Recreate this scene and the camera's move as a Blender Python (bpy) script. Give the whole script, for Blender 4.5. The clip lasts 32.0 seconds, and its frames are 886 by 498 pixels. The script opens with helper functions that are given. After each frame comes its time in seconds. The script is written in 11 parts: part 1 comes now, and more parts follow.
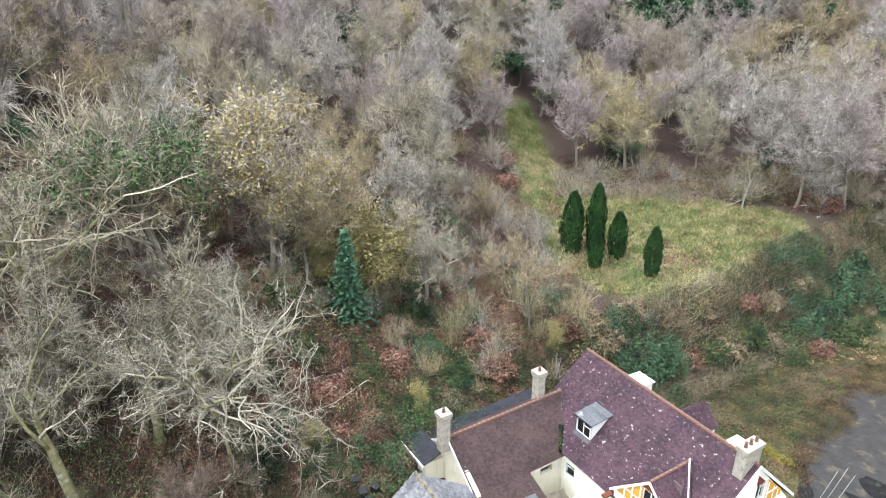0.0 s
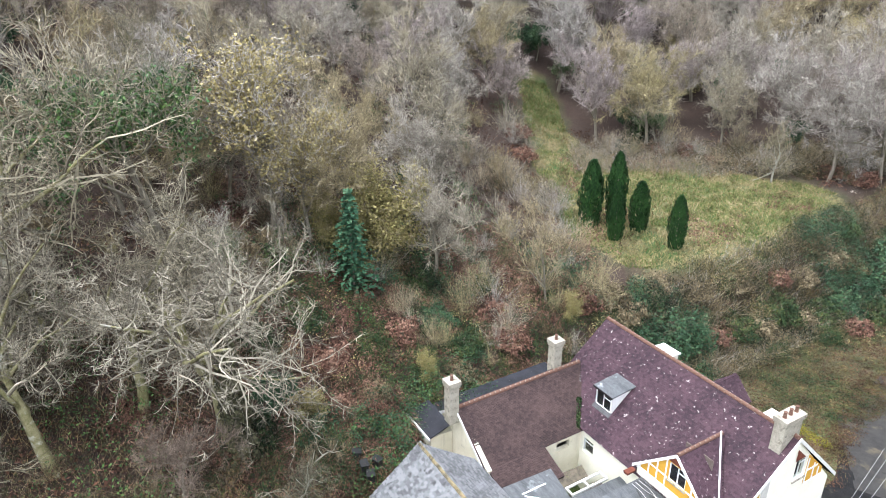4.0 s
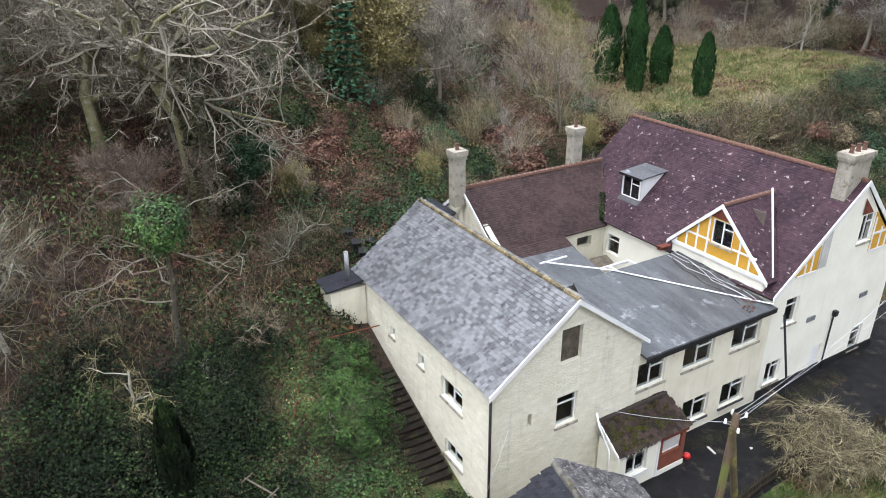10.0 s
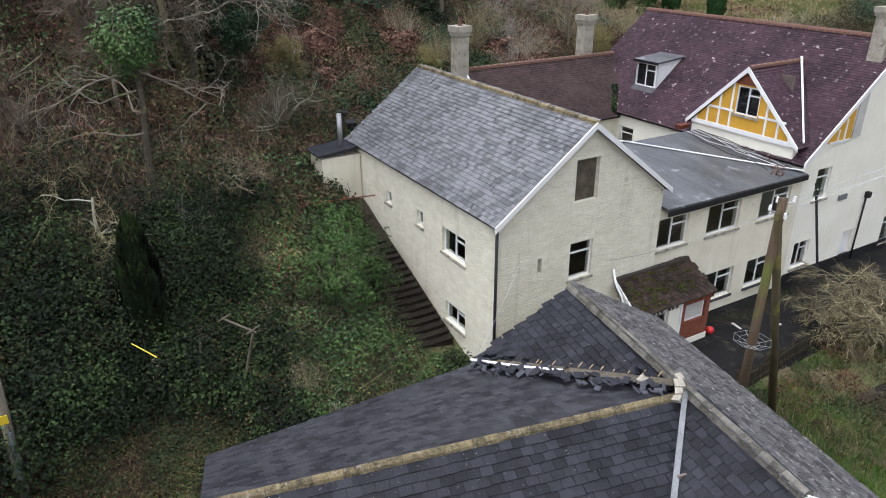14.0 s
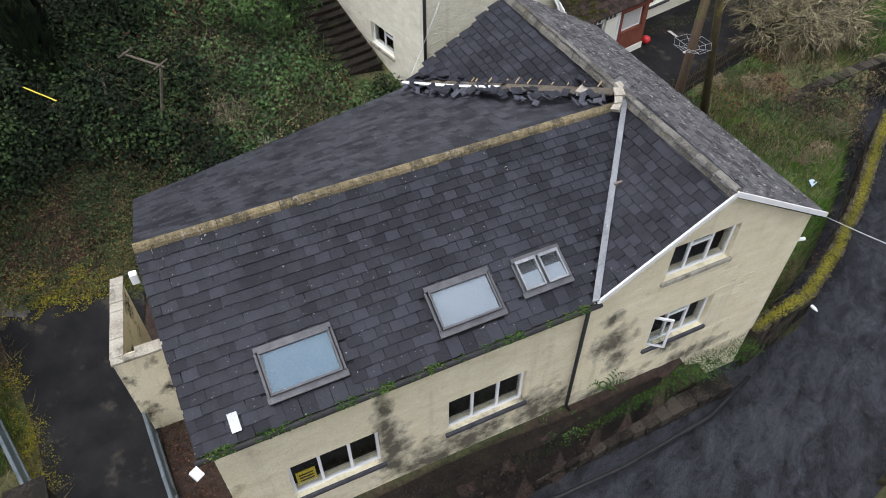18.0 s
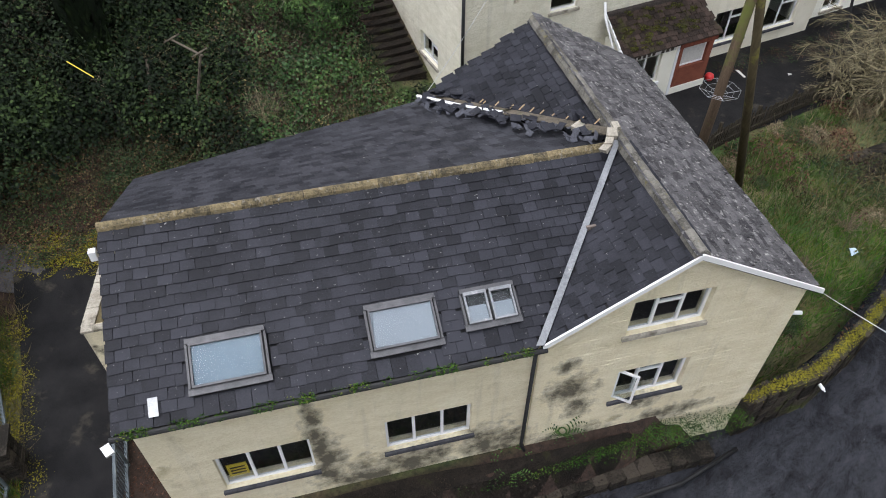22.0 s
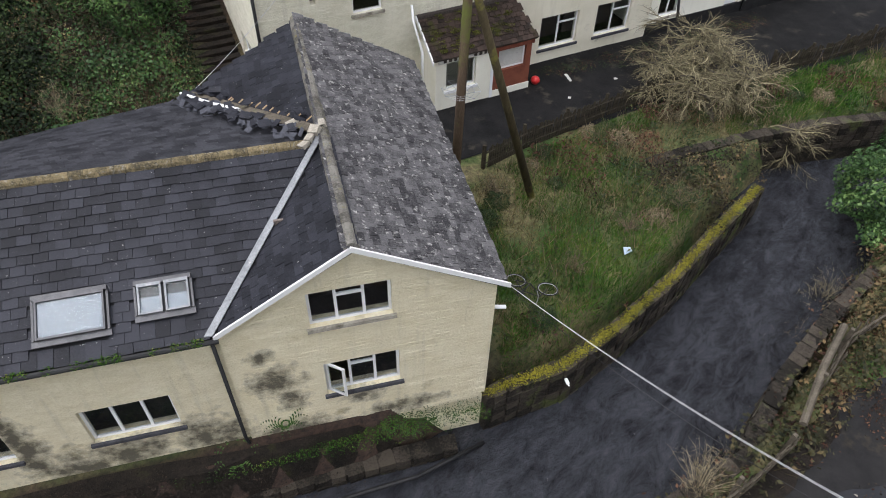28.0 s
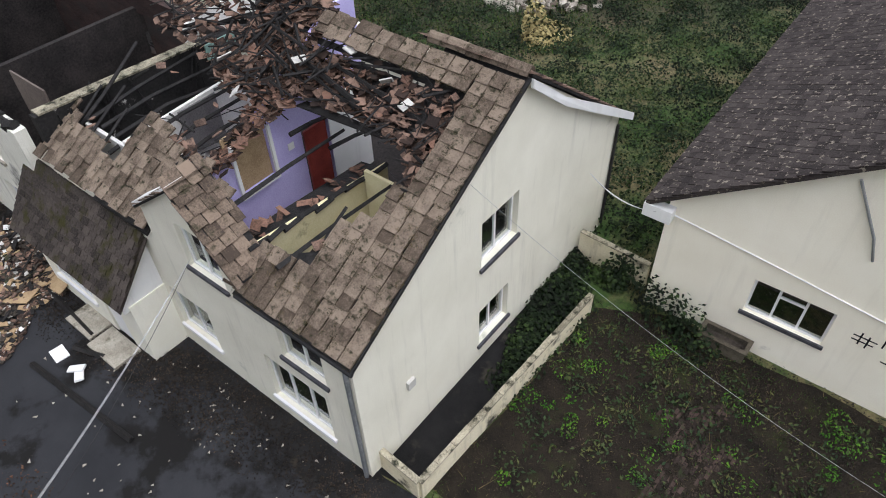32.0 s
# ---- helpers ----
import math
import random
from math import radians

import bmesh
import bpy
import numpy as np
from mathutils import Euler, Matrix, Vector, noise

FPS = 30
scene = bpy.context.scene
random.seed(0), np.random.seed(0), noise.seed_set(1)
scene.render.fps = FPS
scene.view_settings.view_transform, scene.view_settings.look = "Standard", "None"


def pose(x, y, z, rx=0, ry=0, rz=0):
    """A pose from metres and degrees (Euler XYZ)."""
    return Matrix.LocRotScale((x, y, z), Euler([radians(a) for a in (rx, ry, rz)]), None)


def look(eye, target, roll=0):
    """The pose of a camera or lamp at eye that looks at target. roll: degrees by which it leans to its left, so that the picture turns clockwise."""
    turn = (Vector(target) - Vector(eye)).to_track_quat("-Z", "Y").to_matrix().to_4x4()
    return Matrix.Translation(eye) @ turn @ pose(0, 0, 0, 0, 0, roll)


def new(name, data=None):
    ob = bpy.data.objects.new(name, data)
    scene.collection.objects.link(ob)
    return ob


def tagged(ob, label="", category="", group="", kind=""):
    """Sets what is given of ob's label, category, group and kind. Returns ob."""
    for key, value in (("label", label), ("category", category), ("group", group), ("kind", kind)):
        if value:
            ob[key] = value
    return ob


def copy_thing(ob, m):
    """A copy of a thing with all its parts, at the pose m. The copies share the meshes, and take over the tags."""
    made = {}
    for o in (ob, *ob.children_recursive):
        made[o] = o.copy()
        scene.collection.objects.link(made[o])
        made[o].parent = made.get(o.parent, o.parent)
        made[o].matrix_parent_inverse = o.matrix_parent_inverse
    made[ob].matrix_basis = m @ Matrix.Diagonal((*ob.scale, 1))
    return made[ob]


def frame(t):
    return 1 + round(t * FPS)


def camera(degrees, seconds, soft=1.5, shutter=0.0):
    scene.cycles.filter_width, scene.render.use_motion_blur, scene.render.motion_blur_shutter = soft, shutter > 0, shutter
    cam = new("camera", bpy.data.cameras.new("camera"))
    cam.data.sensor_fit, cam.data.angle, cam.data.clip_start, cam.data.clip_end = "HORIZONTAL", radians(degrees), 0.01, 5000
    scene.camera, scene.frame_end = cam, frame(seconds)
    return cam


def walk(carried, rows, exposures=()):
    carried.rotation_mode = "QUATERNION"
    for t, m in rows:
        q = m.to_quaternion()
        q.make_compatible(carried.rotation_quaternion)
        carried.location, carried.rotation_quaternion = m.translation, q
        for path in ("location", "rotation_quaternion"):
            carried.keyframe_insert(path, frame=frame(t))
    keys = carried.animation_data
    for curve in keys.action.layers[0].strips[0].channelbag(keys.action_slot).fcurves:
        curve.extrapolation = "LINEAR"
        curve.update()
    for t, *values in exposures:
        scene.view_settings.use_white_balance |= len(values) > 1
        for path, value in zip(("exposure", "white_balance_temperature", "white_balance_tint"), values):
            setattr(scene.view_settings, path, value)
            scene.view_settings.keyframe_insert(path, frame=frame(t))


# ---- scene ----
cam = camera(65.0, 32.0, soft=1.0)
METRES, EYE, TILT, LEAN, TURN = 43.0, 44.5, -24.7, 0.0, 0.0
ROWS = [
    (0.0, 0.0, 0.0, 0.0, 0.0, 0.0, -0.0),
    (0.5, 0.0007, 0.0072, 0.0078, -0.1, -0.04, 0.08),
    (1.0, 0.0017, 0.0304, 0.0235, -0.11, -0.05, 0.12),
    (1.5, 0.0031, 0.0439, 0.0296, 0.06, -0.04, 0.09),
    (2.0, 0.005, 0.0507, 0.0256, 0.44, -0.08, -0.0),
    (2.5, 0.0081, 0.0558, 0.0162, 0.76, -0.07, -0.1),
    (3.0, 0.0108, 0.0648, -0.0064, 1.03, -0.06, -0.18),
    (3.5, 0.0126, 0.077, -0.0388, 1.27, -0.08, -0.29),
    (5.5, 0.0082, 0.1384, -0.1685, 1.38, 0.06, -0.2),
    (6.0, 0.008, 0.15, -0.1965, 1.48, 0.05, -0.23),
    (6.5, 0.0087, 0.1607, -0.2257, 1.52, 0.05, -0.24),
    (7.0, 0.0098, 0.1713, -0.255, 1.62, 0.07, -0.25),
    (7.5, 0.0108, 0.1829, -0.2858, 1.62, 0.09, -0.24),
    (8.0, 0.0109, 0.1954, -0.3151, 1.61, 0.13, -0.24),
    (8.5, 0.0106, 0.2076, -0.3416, 1.63, 0.11, -0.32),
    (9.0, 0.0107, 0.2188, -0.3694, 1.55, 0.21, -0.2),
    (9.5, 0.0099, 0.2298, -0.396, 1.58, 0.22, -0.25),
    (10.0, 0.0092, 0.242, -0.4288, 1.62, 0.29, -0.23),
    (10.5, 0.0068, 0.2578, -0.4646, 1.62, 0.37, -0.22),
    (11.0, 0.0048, 0.2728, -0.4967, 1.68, 0.42, -0.21),
    (11.5, 0.0034, 0.2903, -0.5299, 1.67, 0.33, -0.31),
    (12.0, 0.0034, 0.3016, -0.5511, 1.72, 0.22, -0.38),
    (12.5, 0.0038, 0.3103, -0.5673, 1.75, 0.18, -0.44),
    (13.0, 0.0052, 0.3139, -0.5773, 1.76, 0.12, -0.43),
    (13.5, 0.0069, 0.3116, -0.577, 1.74, 0.13, -0.44),
    (15.5, 0.0106, 0.3069, -0.5757, 1.63, -6.48, -0.56),
    (16.0, 0.0088, 0.3115, -0.5767, 1.58, -20.53, -0.51),
    (16.5, 0.008, 0.3178, -0.5766, 1.65, -21.77, -0.44),
    (17.0, 0.0076, 0.3216, -0.578, 1.66, -21.76, -0.46),
    (17.5, 0.0079, 0.3251, -0.5816, 1.45, -21.78, -0.39),
    (18.0, 0.0072, 0.3287, -0.5853, -4.37, -21.89, 2.04),
    (18.5, 0.007, 0.3317, -0.5876, 4.43, -21.84, -1.61),
    (19.0, 0.0097, 0.3336, -0.5884, 4.66, -21.82, -1.7),
    (19.5, 0.0233, 0.3366, -0.5875, 4.91, -21.77, -2.02),
    (20.0, 0.0411, 0.3392, -0.5835, 5.83, -21.79, -2.38),
    (20.5, 0.0512, 0.3394, -0.5801, 5.82, -21.71, -2.46),
    (21.0, 0.059, 0.3378, -0.5787, 5.89, -21.65, -2.5),
    (21.5, 0.0706, 0.336, -0.5777, 5.76, -21.64, -2.61),
    (22.0, 0.0749, 0.3364, -0.5773, 5.81, -21.65, -2.63),
    (22.5, 0.0952, 0.3398, -0.5774, 5.72, -21.55, -2.79),
    (23.0, 0.1178, 0.3426, -0.5754, 5.4, -21.52, -2.93),
    (23.5, 0.1222, 0.3433, -0.5747, 5.38, -21.5, -2.96),
    (24.0, 0.1361, 0.3439, -0.5739, 5.41, -21.42, -3.04),
    (24.5, 0.1593, 0.3445, -0.5731, 5.3, -21.32, -3.13),
    (25.0, 0.1883, 0.345, -0.5714, 4.99, -21.27, -3.27),
    (25.5, 0.1993, 0.3442, -0.571, 4.85, -21.26, -3.36),
    (27.5, 0.2182, 0.3412, -0.5719, 4.83, -21.14, -3.37),
    (28.0, 0.2228, 0.3415, -0.5725, 4.53, -21.14, -3.45),
    (28.5, 0.2247, 0.341, -0.5721, -0.53, -21.05, -0.89),
    (29.0, 0.2257, 0.3394, -0.5732, -21.6, -22.45, 9.0),
    (29.5, 0.2254, 0.3389, -0.5766, -43.13, -27.25, 17.67),
    (30.0, 0.2247, 0.339, -0.5759, -44.89, -27.82, 18.35),
    (30.5, 0.2247, 0.3378, -0.5757, -63.76, -34.07, 22.71),
    (31.0, 0.2247, 0.3368, -0.5739, -84.9, -42.33, 25.65),
    (31.5, 0.2244, 0.3372, -0.5741, -93.69, -45.94, 25.48),
    (32.0, 0.2246, 0.3373, -0.5734, -106.18, -51.56, 25.27),
]
walk(cam, [(t, pose(0, 0, EYE, TILT, LEAN, TURN) @ pose(METRES * x, METRES * y, METRES * z, 90 + pitch, roll, yaw)) for t, x, y, z, yaw, pitch, roll in ROWS],
     [(0, 2.18, 6050, 10), (3.5, 2.12, 6050, 10), (7, 1.95, 6050, 11), (10, 1.58, 6050, 12), (11.2, 1.45, 6050, 12), (13, 1.05, 6050, 13), (15, 1.35, 6050, 13), (16.2, 1.48, 6050, 13), (17, 1.12, 6080, 13), (18, 1.08, 6100, 13), (22, 1.03, 6150, 13), (28, 1.0, 6200, 13),
      (29.5, 1.28, 6200, 13), (30.2, 1.38, 6150, 13), (31, 0.82, 6100, 13), (32, 0.82, 6100, 13)])
import collections


# ---- light ----
world = bpy.data.worlds.new("world")
scene.world = world
world.use_nodes = True
wn = world.node_tree.nodes
sky = wn.new("ShaderNodeTexSky")
sky.sky_type = 'NISHITA'
sky.sun_disc = False
sky.sun_elevation = radians(72)
sky.sun_rotation = radians(248)
sky.air_density, sky.dust_density = 1.0, 4.0
soft_sky = wn.new("ShaderNodeHueSaturation")
soft_sky.inputs["Saturation"].default_value = 0.25
world.node_tree.links.new(sky.outputs["Color"], soft_sky.inputs["Color"])
world.node_tree.links.new(soft_sky.outputs["Color"], wn["Background"].inputs["Color"])
wn["Background"].inputs["Strength"].default_value = 0.15
sun = new("sun", bpy.data.lights.new("sun", 'SUN'))
sun.data.energy, sun.data.angle, sun.data.color = 0.6, radians(170), (1.0, 0.98, 0.95)
sun.matrix_world = look((-14, 2, 74), (6, 10, 0))


# ---- materials ----
def node(nt, kind, **values):
    n = nt.nodes.new(kind)
    for k, v in values.items():
        n.inputs[k].default_value = v
    return n


def surface(name, dark, light, scale=3.0, fine=40.0, rough=0.85, bump=0.3, bump_size=0.02, stain=None, stain_at=0.6, stain_scale=0.6,
            per_piece=0.0, per_island=0.0, metal=0.0, gloss=None, stretch=(1, 1, 1), stain_soft=0.12, streaks=0.0, blots=(), blot_colour=(0.026, 0.023, 0.019)):
    """A weathered surface: two scales of noise between two colours, stains, piece-to-piece variation and relief."""
    m = bpy.data.materials.new(name)
    m.use_nodes = True
    nt = m.node_tree
    link = nt.links.new
    b = nt.nodes["Principled BSDF"]
    co = node(nt, "ShaderNodeTexCoord").outputs["Object"]
    if per_piece:
        co = node(nt, "ShaderNodeNewGeometry").outputs["Position"]
    mp = node(nt, "ShaderNodeMapping", Scale=stretch)
    link(co, mp.inputs["Vector"])
    big = node(nt, "ShaderNodeTexNoise", Scale=scale, Detail=6.0, Roughness=0.6)
    small = node(nt, "ShaderNodeTexNoise", Scale=fine, Detail=4.0, Roughness=0.7)
    link(mp.outputs[0], big.inputs["Vector"])
    link(mp.outputs[0], small.inputs["Vector"])
    mix = node(nt, "ShaderNodeMath")
    mix.operation = 'ADD'
    half = node(nt, "ShaderNodeMath")
    half.operation = 'MULTIPLY_ADD'
    half.inputs[1].default_value, half.inputs[2].default_value = 1.0, -0.5
    link(small.outputs["Fac"], half.inputs[0])
    link(big.outputs["Fac"], mix.inputs[0])
    link(half.outputs[0], mix.inputs[1])
    fac = mix.outputs[0]
    for amount, out in ((per_piece, "piece"), (per_island, "island")):
        if amount:
            src = node(nt, "ShaderNodeObjectInfo").outputs["Random"] if out == "piece" else node(nt, "ShaderNodeNewGeometry").outputs["Random Per Island"]
            a = node(nt, "ShaderNodeMath")
            a.operation = 'MULTIPLY_ADD'
            a.inputs[1].default_value = amount
            c = node(nt, "ShaderNodeMath")
            c.operation = 'SUBTRACT'
            c.inputs[1].default_value = 0.5
            link(src, c.inputs[0])
            link(c.outputs[0], a.inputs[0])
            link(fac, a.inputs[2])
            fac = a.outputs[0]
    ramp = node(nt, "ShaderNodeMapRange")
    ramp.inputs["From Min"].default_value, ramp.inputs["From Max"].default_value = 0.25, 0.75
    link(fac, ramp.inputs["Value"])
    col = node(nt, "ShaderNodeMix")
    col.data_type = 'RGBA'
    col.inputs["A"].default_value, col.inputs["B"].default_value = (*dark, 1), (*light, 1)
    link(ramp.outputs[0], col.inputs["Factor"])
    out = col.outputs["Result"]
    if streaks:
        mp2 = node(nt, "ShaderNodeMapping", Scale=(3.0, 3.0, 0.25))
        link(co, mp2.inputs["Vector"])
        sn = node(nt, "ShaderNodeTexNoise", Scale=1.0, Detail=5.0, Roughness=0.65)
        link(mp2.outputs[0], sn.inputs["Vector"])
        sr = node(nt, "ShaderNodeMapRange")
        sr.inputs["From Min"].default_value, sr.inputs["From Max"].default_value, sr.inputs["To Max"].default_value = 0.55, 0.85, streaks
        link(sn.outputs["Fac"], sr.inputs["Value"])
        sc = node(nt, "ShaderNodeMix")
        sc.data_type = 'RGBA'
        sc.inputs["B"].default_value = (0.12, 0.11, 0.09, 1)
        link(sr.outputs[0], sc.inputs["Factor"])
        link(out, sc.inputs["A"])
        out = sc.outputs["Result"]
    if stain:
        n2 = node(nt, "ShaderNodeTexNoise", Scale=stain_scale, Detail=8.0, Roughness=0.65)
        link(co, n2.inputs["Vector"])
        r2 = node(nt, "ShaderNodeMapRange")
        r2.inputs["From Min"].default_value, r2.inputs["From Max"].default_value = stain_at, stain_at + stain_soft
        link(n2.outputs["Fac"], r2.inputs["Value"])
        c2 = node(nt, "ShaderNodeMix")
        c2.data_type = 'RGBA'
        c2.inputs["B"].default_value = (*stain, 1)
        link(r2.outputs[0], c2.inputs["Factor"])
        link(out, c2.inputs["A"])
        out = c2.outputs["Result"]
    if blots:
        raw = node(nt, "ShaderNodeTexCoord").outputs["Object"]
        nb = node(nt, "ShaderNodeTexNoise", Scale=2.6, Detail=8.0, Roughness=0.7)
        link(raw, nb.inputs["Vector"])
        most = None
        for cx, cz, rx, rz in blots:
            mb = node(nt, "ShaderNodeMapping", Location=(-cx / rx, 0, -cz / rz), Scale=(1 / rx, 0.0, 1 / rz))
            link(raw, mb.inputs["Vector"])
            le = node(nt, "ShaderNodeVectorMath")
            le.operation = 'LENGTH'
            link(mb.outputs[0], le.inputs[0])
            if most is None:
                most = le.outputs["Value"]
            else:
                mn = node(nt, "ShaderNodeMath")
                mn.operation = 'MINIMUM'
                link(most, mn.inputs[0])
                link(le.outputs["Value"], mn.inputs[1])
                most = mn.outputs[0]
        sm = node(nt, "ShaderNodeMath")
        sm.operation = 'MULTIPLY_ADD'
        sm.inputs[1].default_value = -3.2
        link(nb.outputs["Fac"], sm.inputs[0])
        link(most, sm.inputs[2])
        rb = node(nt, "ShaderNodeMapRange")
        rb.inputs["From Min"].default_value, rb.inputs["From Max"].default_value, rb.inputs["To Min"].default_value, rb.inputs["To Max"].default_value = -1.45, -0.45, 0.85, 0.0
        link(sm.outputs[0], rb.inputs["Value"])
        cb = node(nt, "ShaderNodeMix")
        cb.data_type = 'RGBA'
        cb.inputs["B"].default_value = (*blot_colour, 1)
        link(rb.outputs[0], cb.inputs["Factor"])
        link(out, cb.inputs["A"])
        out = cb.outputs["Result"]
    link(out, b.inputs["Base Color"])
    b.inputs["Roughness"].default_value, b.inputs["Metallic"].default_value = rough, metal
    b.inputs["Specular IOR Level"].default_value = gloss if gloss is not None else 0.22 if rough > 0.54 else 0.5
    if bump:
        bp = node(nt, "ShaderNodeBump", Strength=bump, Distance=bump_size)
        link(mix.outputs[0], bp.inputs["Height"])
        link(bp.outputs[0], b.inputs["Normal"])
    return m


def glass(name, tint, rough=0.03, ior=1.45):
    m = bpy.data.materials.new(name)
    m.use_nodes = True
    b = m.node_tree.nodes["Principled BSDF"]
    b.inputs["Base Color"].default_value = (*tint, 1)
    b.inputs["Roughness"].default_value = rough
    b.inputs["IOR"].default_value = ior
    b.inputs["Transmission Weight"].default_value = 1.0
    return m


def leafy(name, a, b_, c=None, rough=0.6):
    """Leaf colours that vary from leaf to leaf and over the ground."""
    m = bpy.data.materials.new(name)
    m.use_nodes = True
    nt = m.node_tree
    b = nt.nodes["Principled BSDF"]
    g = node(nt, "ShaderNodeNewGeometry")
    n = node(nt, "ShaderNodeTexNoise", Scale=0.5, Detail=3.0)
    nt.links.new(g.outputs["Position"], n.inputs["Vector"])
    s = node(nt, "ShaderNodeMath")
    s.operation = 'MULTIPLY_ADD'
    s.inputs[1].default_value = 0.6
    nt.links.new(g.outputs["Random Per Island"], s.inputs[0])
    k = node(nt, "ShaderNodeMath")
    k.operation = 'MULTIPLY_ADD'
    k.inputs[1].default_value, k.inputs[2].default_value = 1.3, -0.45
    nt.links.new(n.outputs["Fac"], k.inputs[0])
    nt.links.new(k.outputs[0], s.inputs[2])
    r = node(nt, "ShaderNodeValToRGB")
    r.color_ramp.elements[0].color, r.color_ramp.elements[1].color = (*a, 1), (*b_, 1)
    r.color_ramp.elements[0].position, r.color_ramp.elements[1].position = 0.1, 0.6
    if c:
        e = r.color_ramp.elements.new(0.9)
        e.color = (*c, 1)
    nt.links.new(s.outputs[0], r.inputs["Fac"])
    nt.links.new(r.outputs["Color"], b.inputs["Base Color"])
    b.inputs["Specular IOR Level"].default_value = 0.25
    b.inputs["Roughness"].default_value = rough
    return m



def twiggy(name, dark, pale, olive):
    """Bare twigs: a spread from dark to pale from twig to twig, and another hue from crown to crown."""
    m = bpy.data.materials.new(name)
    m.use_nodes = True
    nt = m.node_tree
    b = nt.nodes["Principled BSDF"]
    hue, tone = node(nt, "ShaderNodeMix"), node(nt, "ShaderNodeMix")
    hue.data_type = tone.data_type = 'RGBA'
    hue.inputs["A"].default_value, hue.inputs["B"].default_value = (*pale, 1), (*olive, 1)
    tone.inputs["A"].default_value = (*dark, 1)
    nt.links.new(node(nt, "ShaderNodeObjectInfo").outputs["Random"], hue.inputs["Factor"])
    p = node(nt, "ShaderNodeMath")
    p.operation = 'POWER'
    p.inputs[1].default_value = 1.3
    nt.links.new(node(nt, "ShaderNodeNewGeometry").outputs["Random Per Island"], p.inputs[0])
    nt.links.new(p.outputs[0], tone.inputs["Factor"])
    nt.links.new(hue.outputs["Result"], tone.inputs["B"])
    nt.links.new(tone.outputs["Result"], b.inputs["Base Color"])
    b.inputs["Roughness"].default_value = 0.95
    return m


M = {}
M["render_cream"] = surface("render_cream", (0.64, 0.60, 0.46), (0.80, 0.76, 0.62), 0.7, 30, 0.9, 0.4, 0.02, (0.30, 0.28, 0.22), 0.62, 0.8, streaks=0.3)
M["render_white"] = surface("render_white", (0.76, 0.74, 0.62), (0.88, 0.86, 0.75), 0.6, 35, 0.9, 0.25, 0.01, (0.40, 0.40, 0.35), 0.66, 0.7, streaks=0.15)
M["stone_cream"] = surface("stone_cream", (0.62, 0.56, 0.38), (0.82, 0.76, 0.58), 2.2, 18, 0.9, 1.0, 0.08, (0.10, 0.095, 0.08), 0.66, 0.55, stretch=(1, 1, 2.4), streaks=0.4)
RIVER_BLOTS = ((-4.92, 3.95, 0.16, 1.0), (-4.88, 2.6, 0.24, 1.0), (-4.8, 2.0, 0.3, 1.0), (-4.7, 0.8, 0.5, 1.0), (-4.85, 3.2, 0.22, 0.95), (-4.65, 1.5, 0.42, 0.95), (-3.9, 0.2, 1.1, 1.0), (-2.7, 0.4, 1.1, 0.75), (-1.0, 0.6, 0.8, 0.85), (0.9, 2.2, 0.75, 0.65), (1.2, 1.5, 0.4, 0.7), (-0.45, 0.3, 0.6, 1.0), (2.9, 0.95, 0.6, 0.35), (1.2, 0.0, 1.4, 0.5), (3.9, 0.1, 1.2, 0.35), (-7.2, -0.2, 1.3, 0.6), (0.7, 3.2, 0.3, 0.35))
M["stone_stained"] = surface("stone_stained", (0.70, 0.62, 0.41), (0.87, 0.80, 0.60), 1.4, 14, 0.9, 1.0, 0.05, (0.42, 0.36, 0.20), 0.62, 0.7, stretch=(1, 1, 2.6), streaks=0.3, blots=RIVER_BLOTS)
M["stone_pale"] = surface("stone_pale", (0.64, 0.61, 0.47), (0.82, 0.79, 0.66), 2.0, 18, 0.9, 0.8, 0.05, (0.30, 0.28, 0.22), 0.66, 0.7, stretch=(1, 1, 2.4), streaks=0.3)
M["tarmac_dark"] = surface("tarmac_dark", (0.005, 0.005, 0.0055), (0.018, 0.0175, 0.0175), 1.3, 50, 0.7, 0.6, 0.012, (0.05, 0.045, 0.035), 0.57, 0.9, gloss=0.1)
M["upvc"] = surface("upvc", (0.72, 0.73, 0.72), (0.82, 0.82, 0.81), 1.5, 60, 0.4, 0.05, 0.002, streaks=0.2)
M["slate_blue"] = surface("slate_blue", (0.0065, 0.0070, 0.0098), (0.027, 0.0282, 0.036), 0.6, 30, 0.6, 0.5, 0.006, (0.30, 0.30, 0.28), 0.655, 15.0, per_piece=0.45, stain_soft=0.04)
M["slate_joined"] = surface("slate_joined", (0.0065, 0.0070, 0.0098), (0.027, 0.0282, 0.036), 1.2, 30, 0.62, 0.5, 0.006, (0.30, 0.30, 0.28), 0.66, 15.0, per_island=0.45, stain_soft=0.04)
# Brighter copy of slate_joined: the north slope's sheen is put into its colour.
M["slate_north_sheen"] = surface("slate_north_sheen", (0.012, 0.0125, 0.0155), (0.046, 0.047, 0.054), 1.2, 30, 0.55, 0.5, 0.006, (0.20, 0.20, 0.18), 0.655, 11.0, per_island=0.45, stain_soft=0.05)
# East slope: sky sheen at a low angle is put into this lighter grey; lichen spots.
M["slate_east_sheen"] = surface("slate_east_sheen", (0.024, 0.023, 0.025), (0.115, 0.112, 0.113), 2.4, 22, 0.75, 0.6, 0.012, (0.36, 0.35, 0.33), 0.57, 7.0, per_island=0.4)
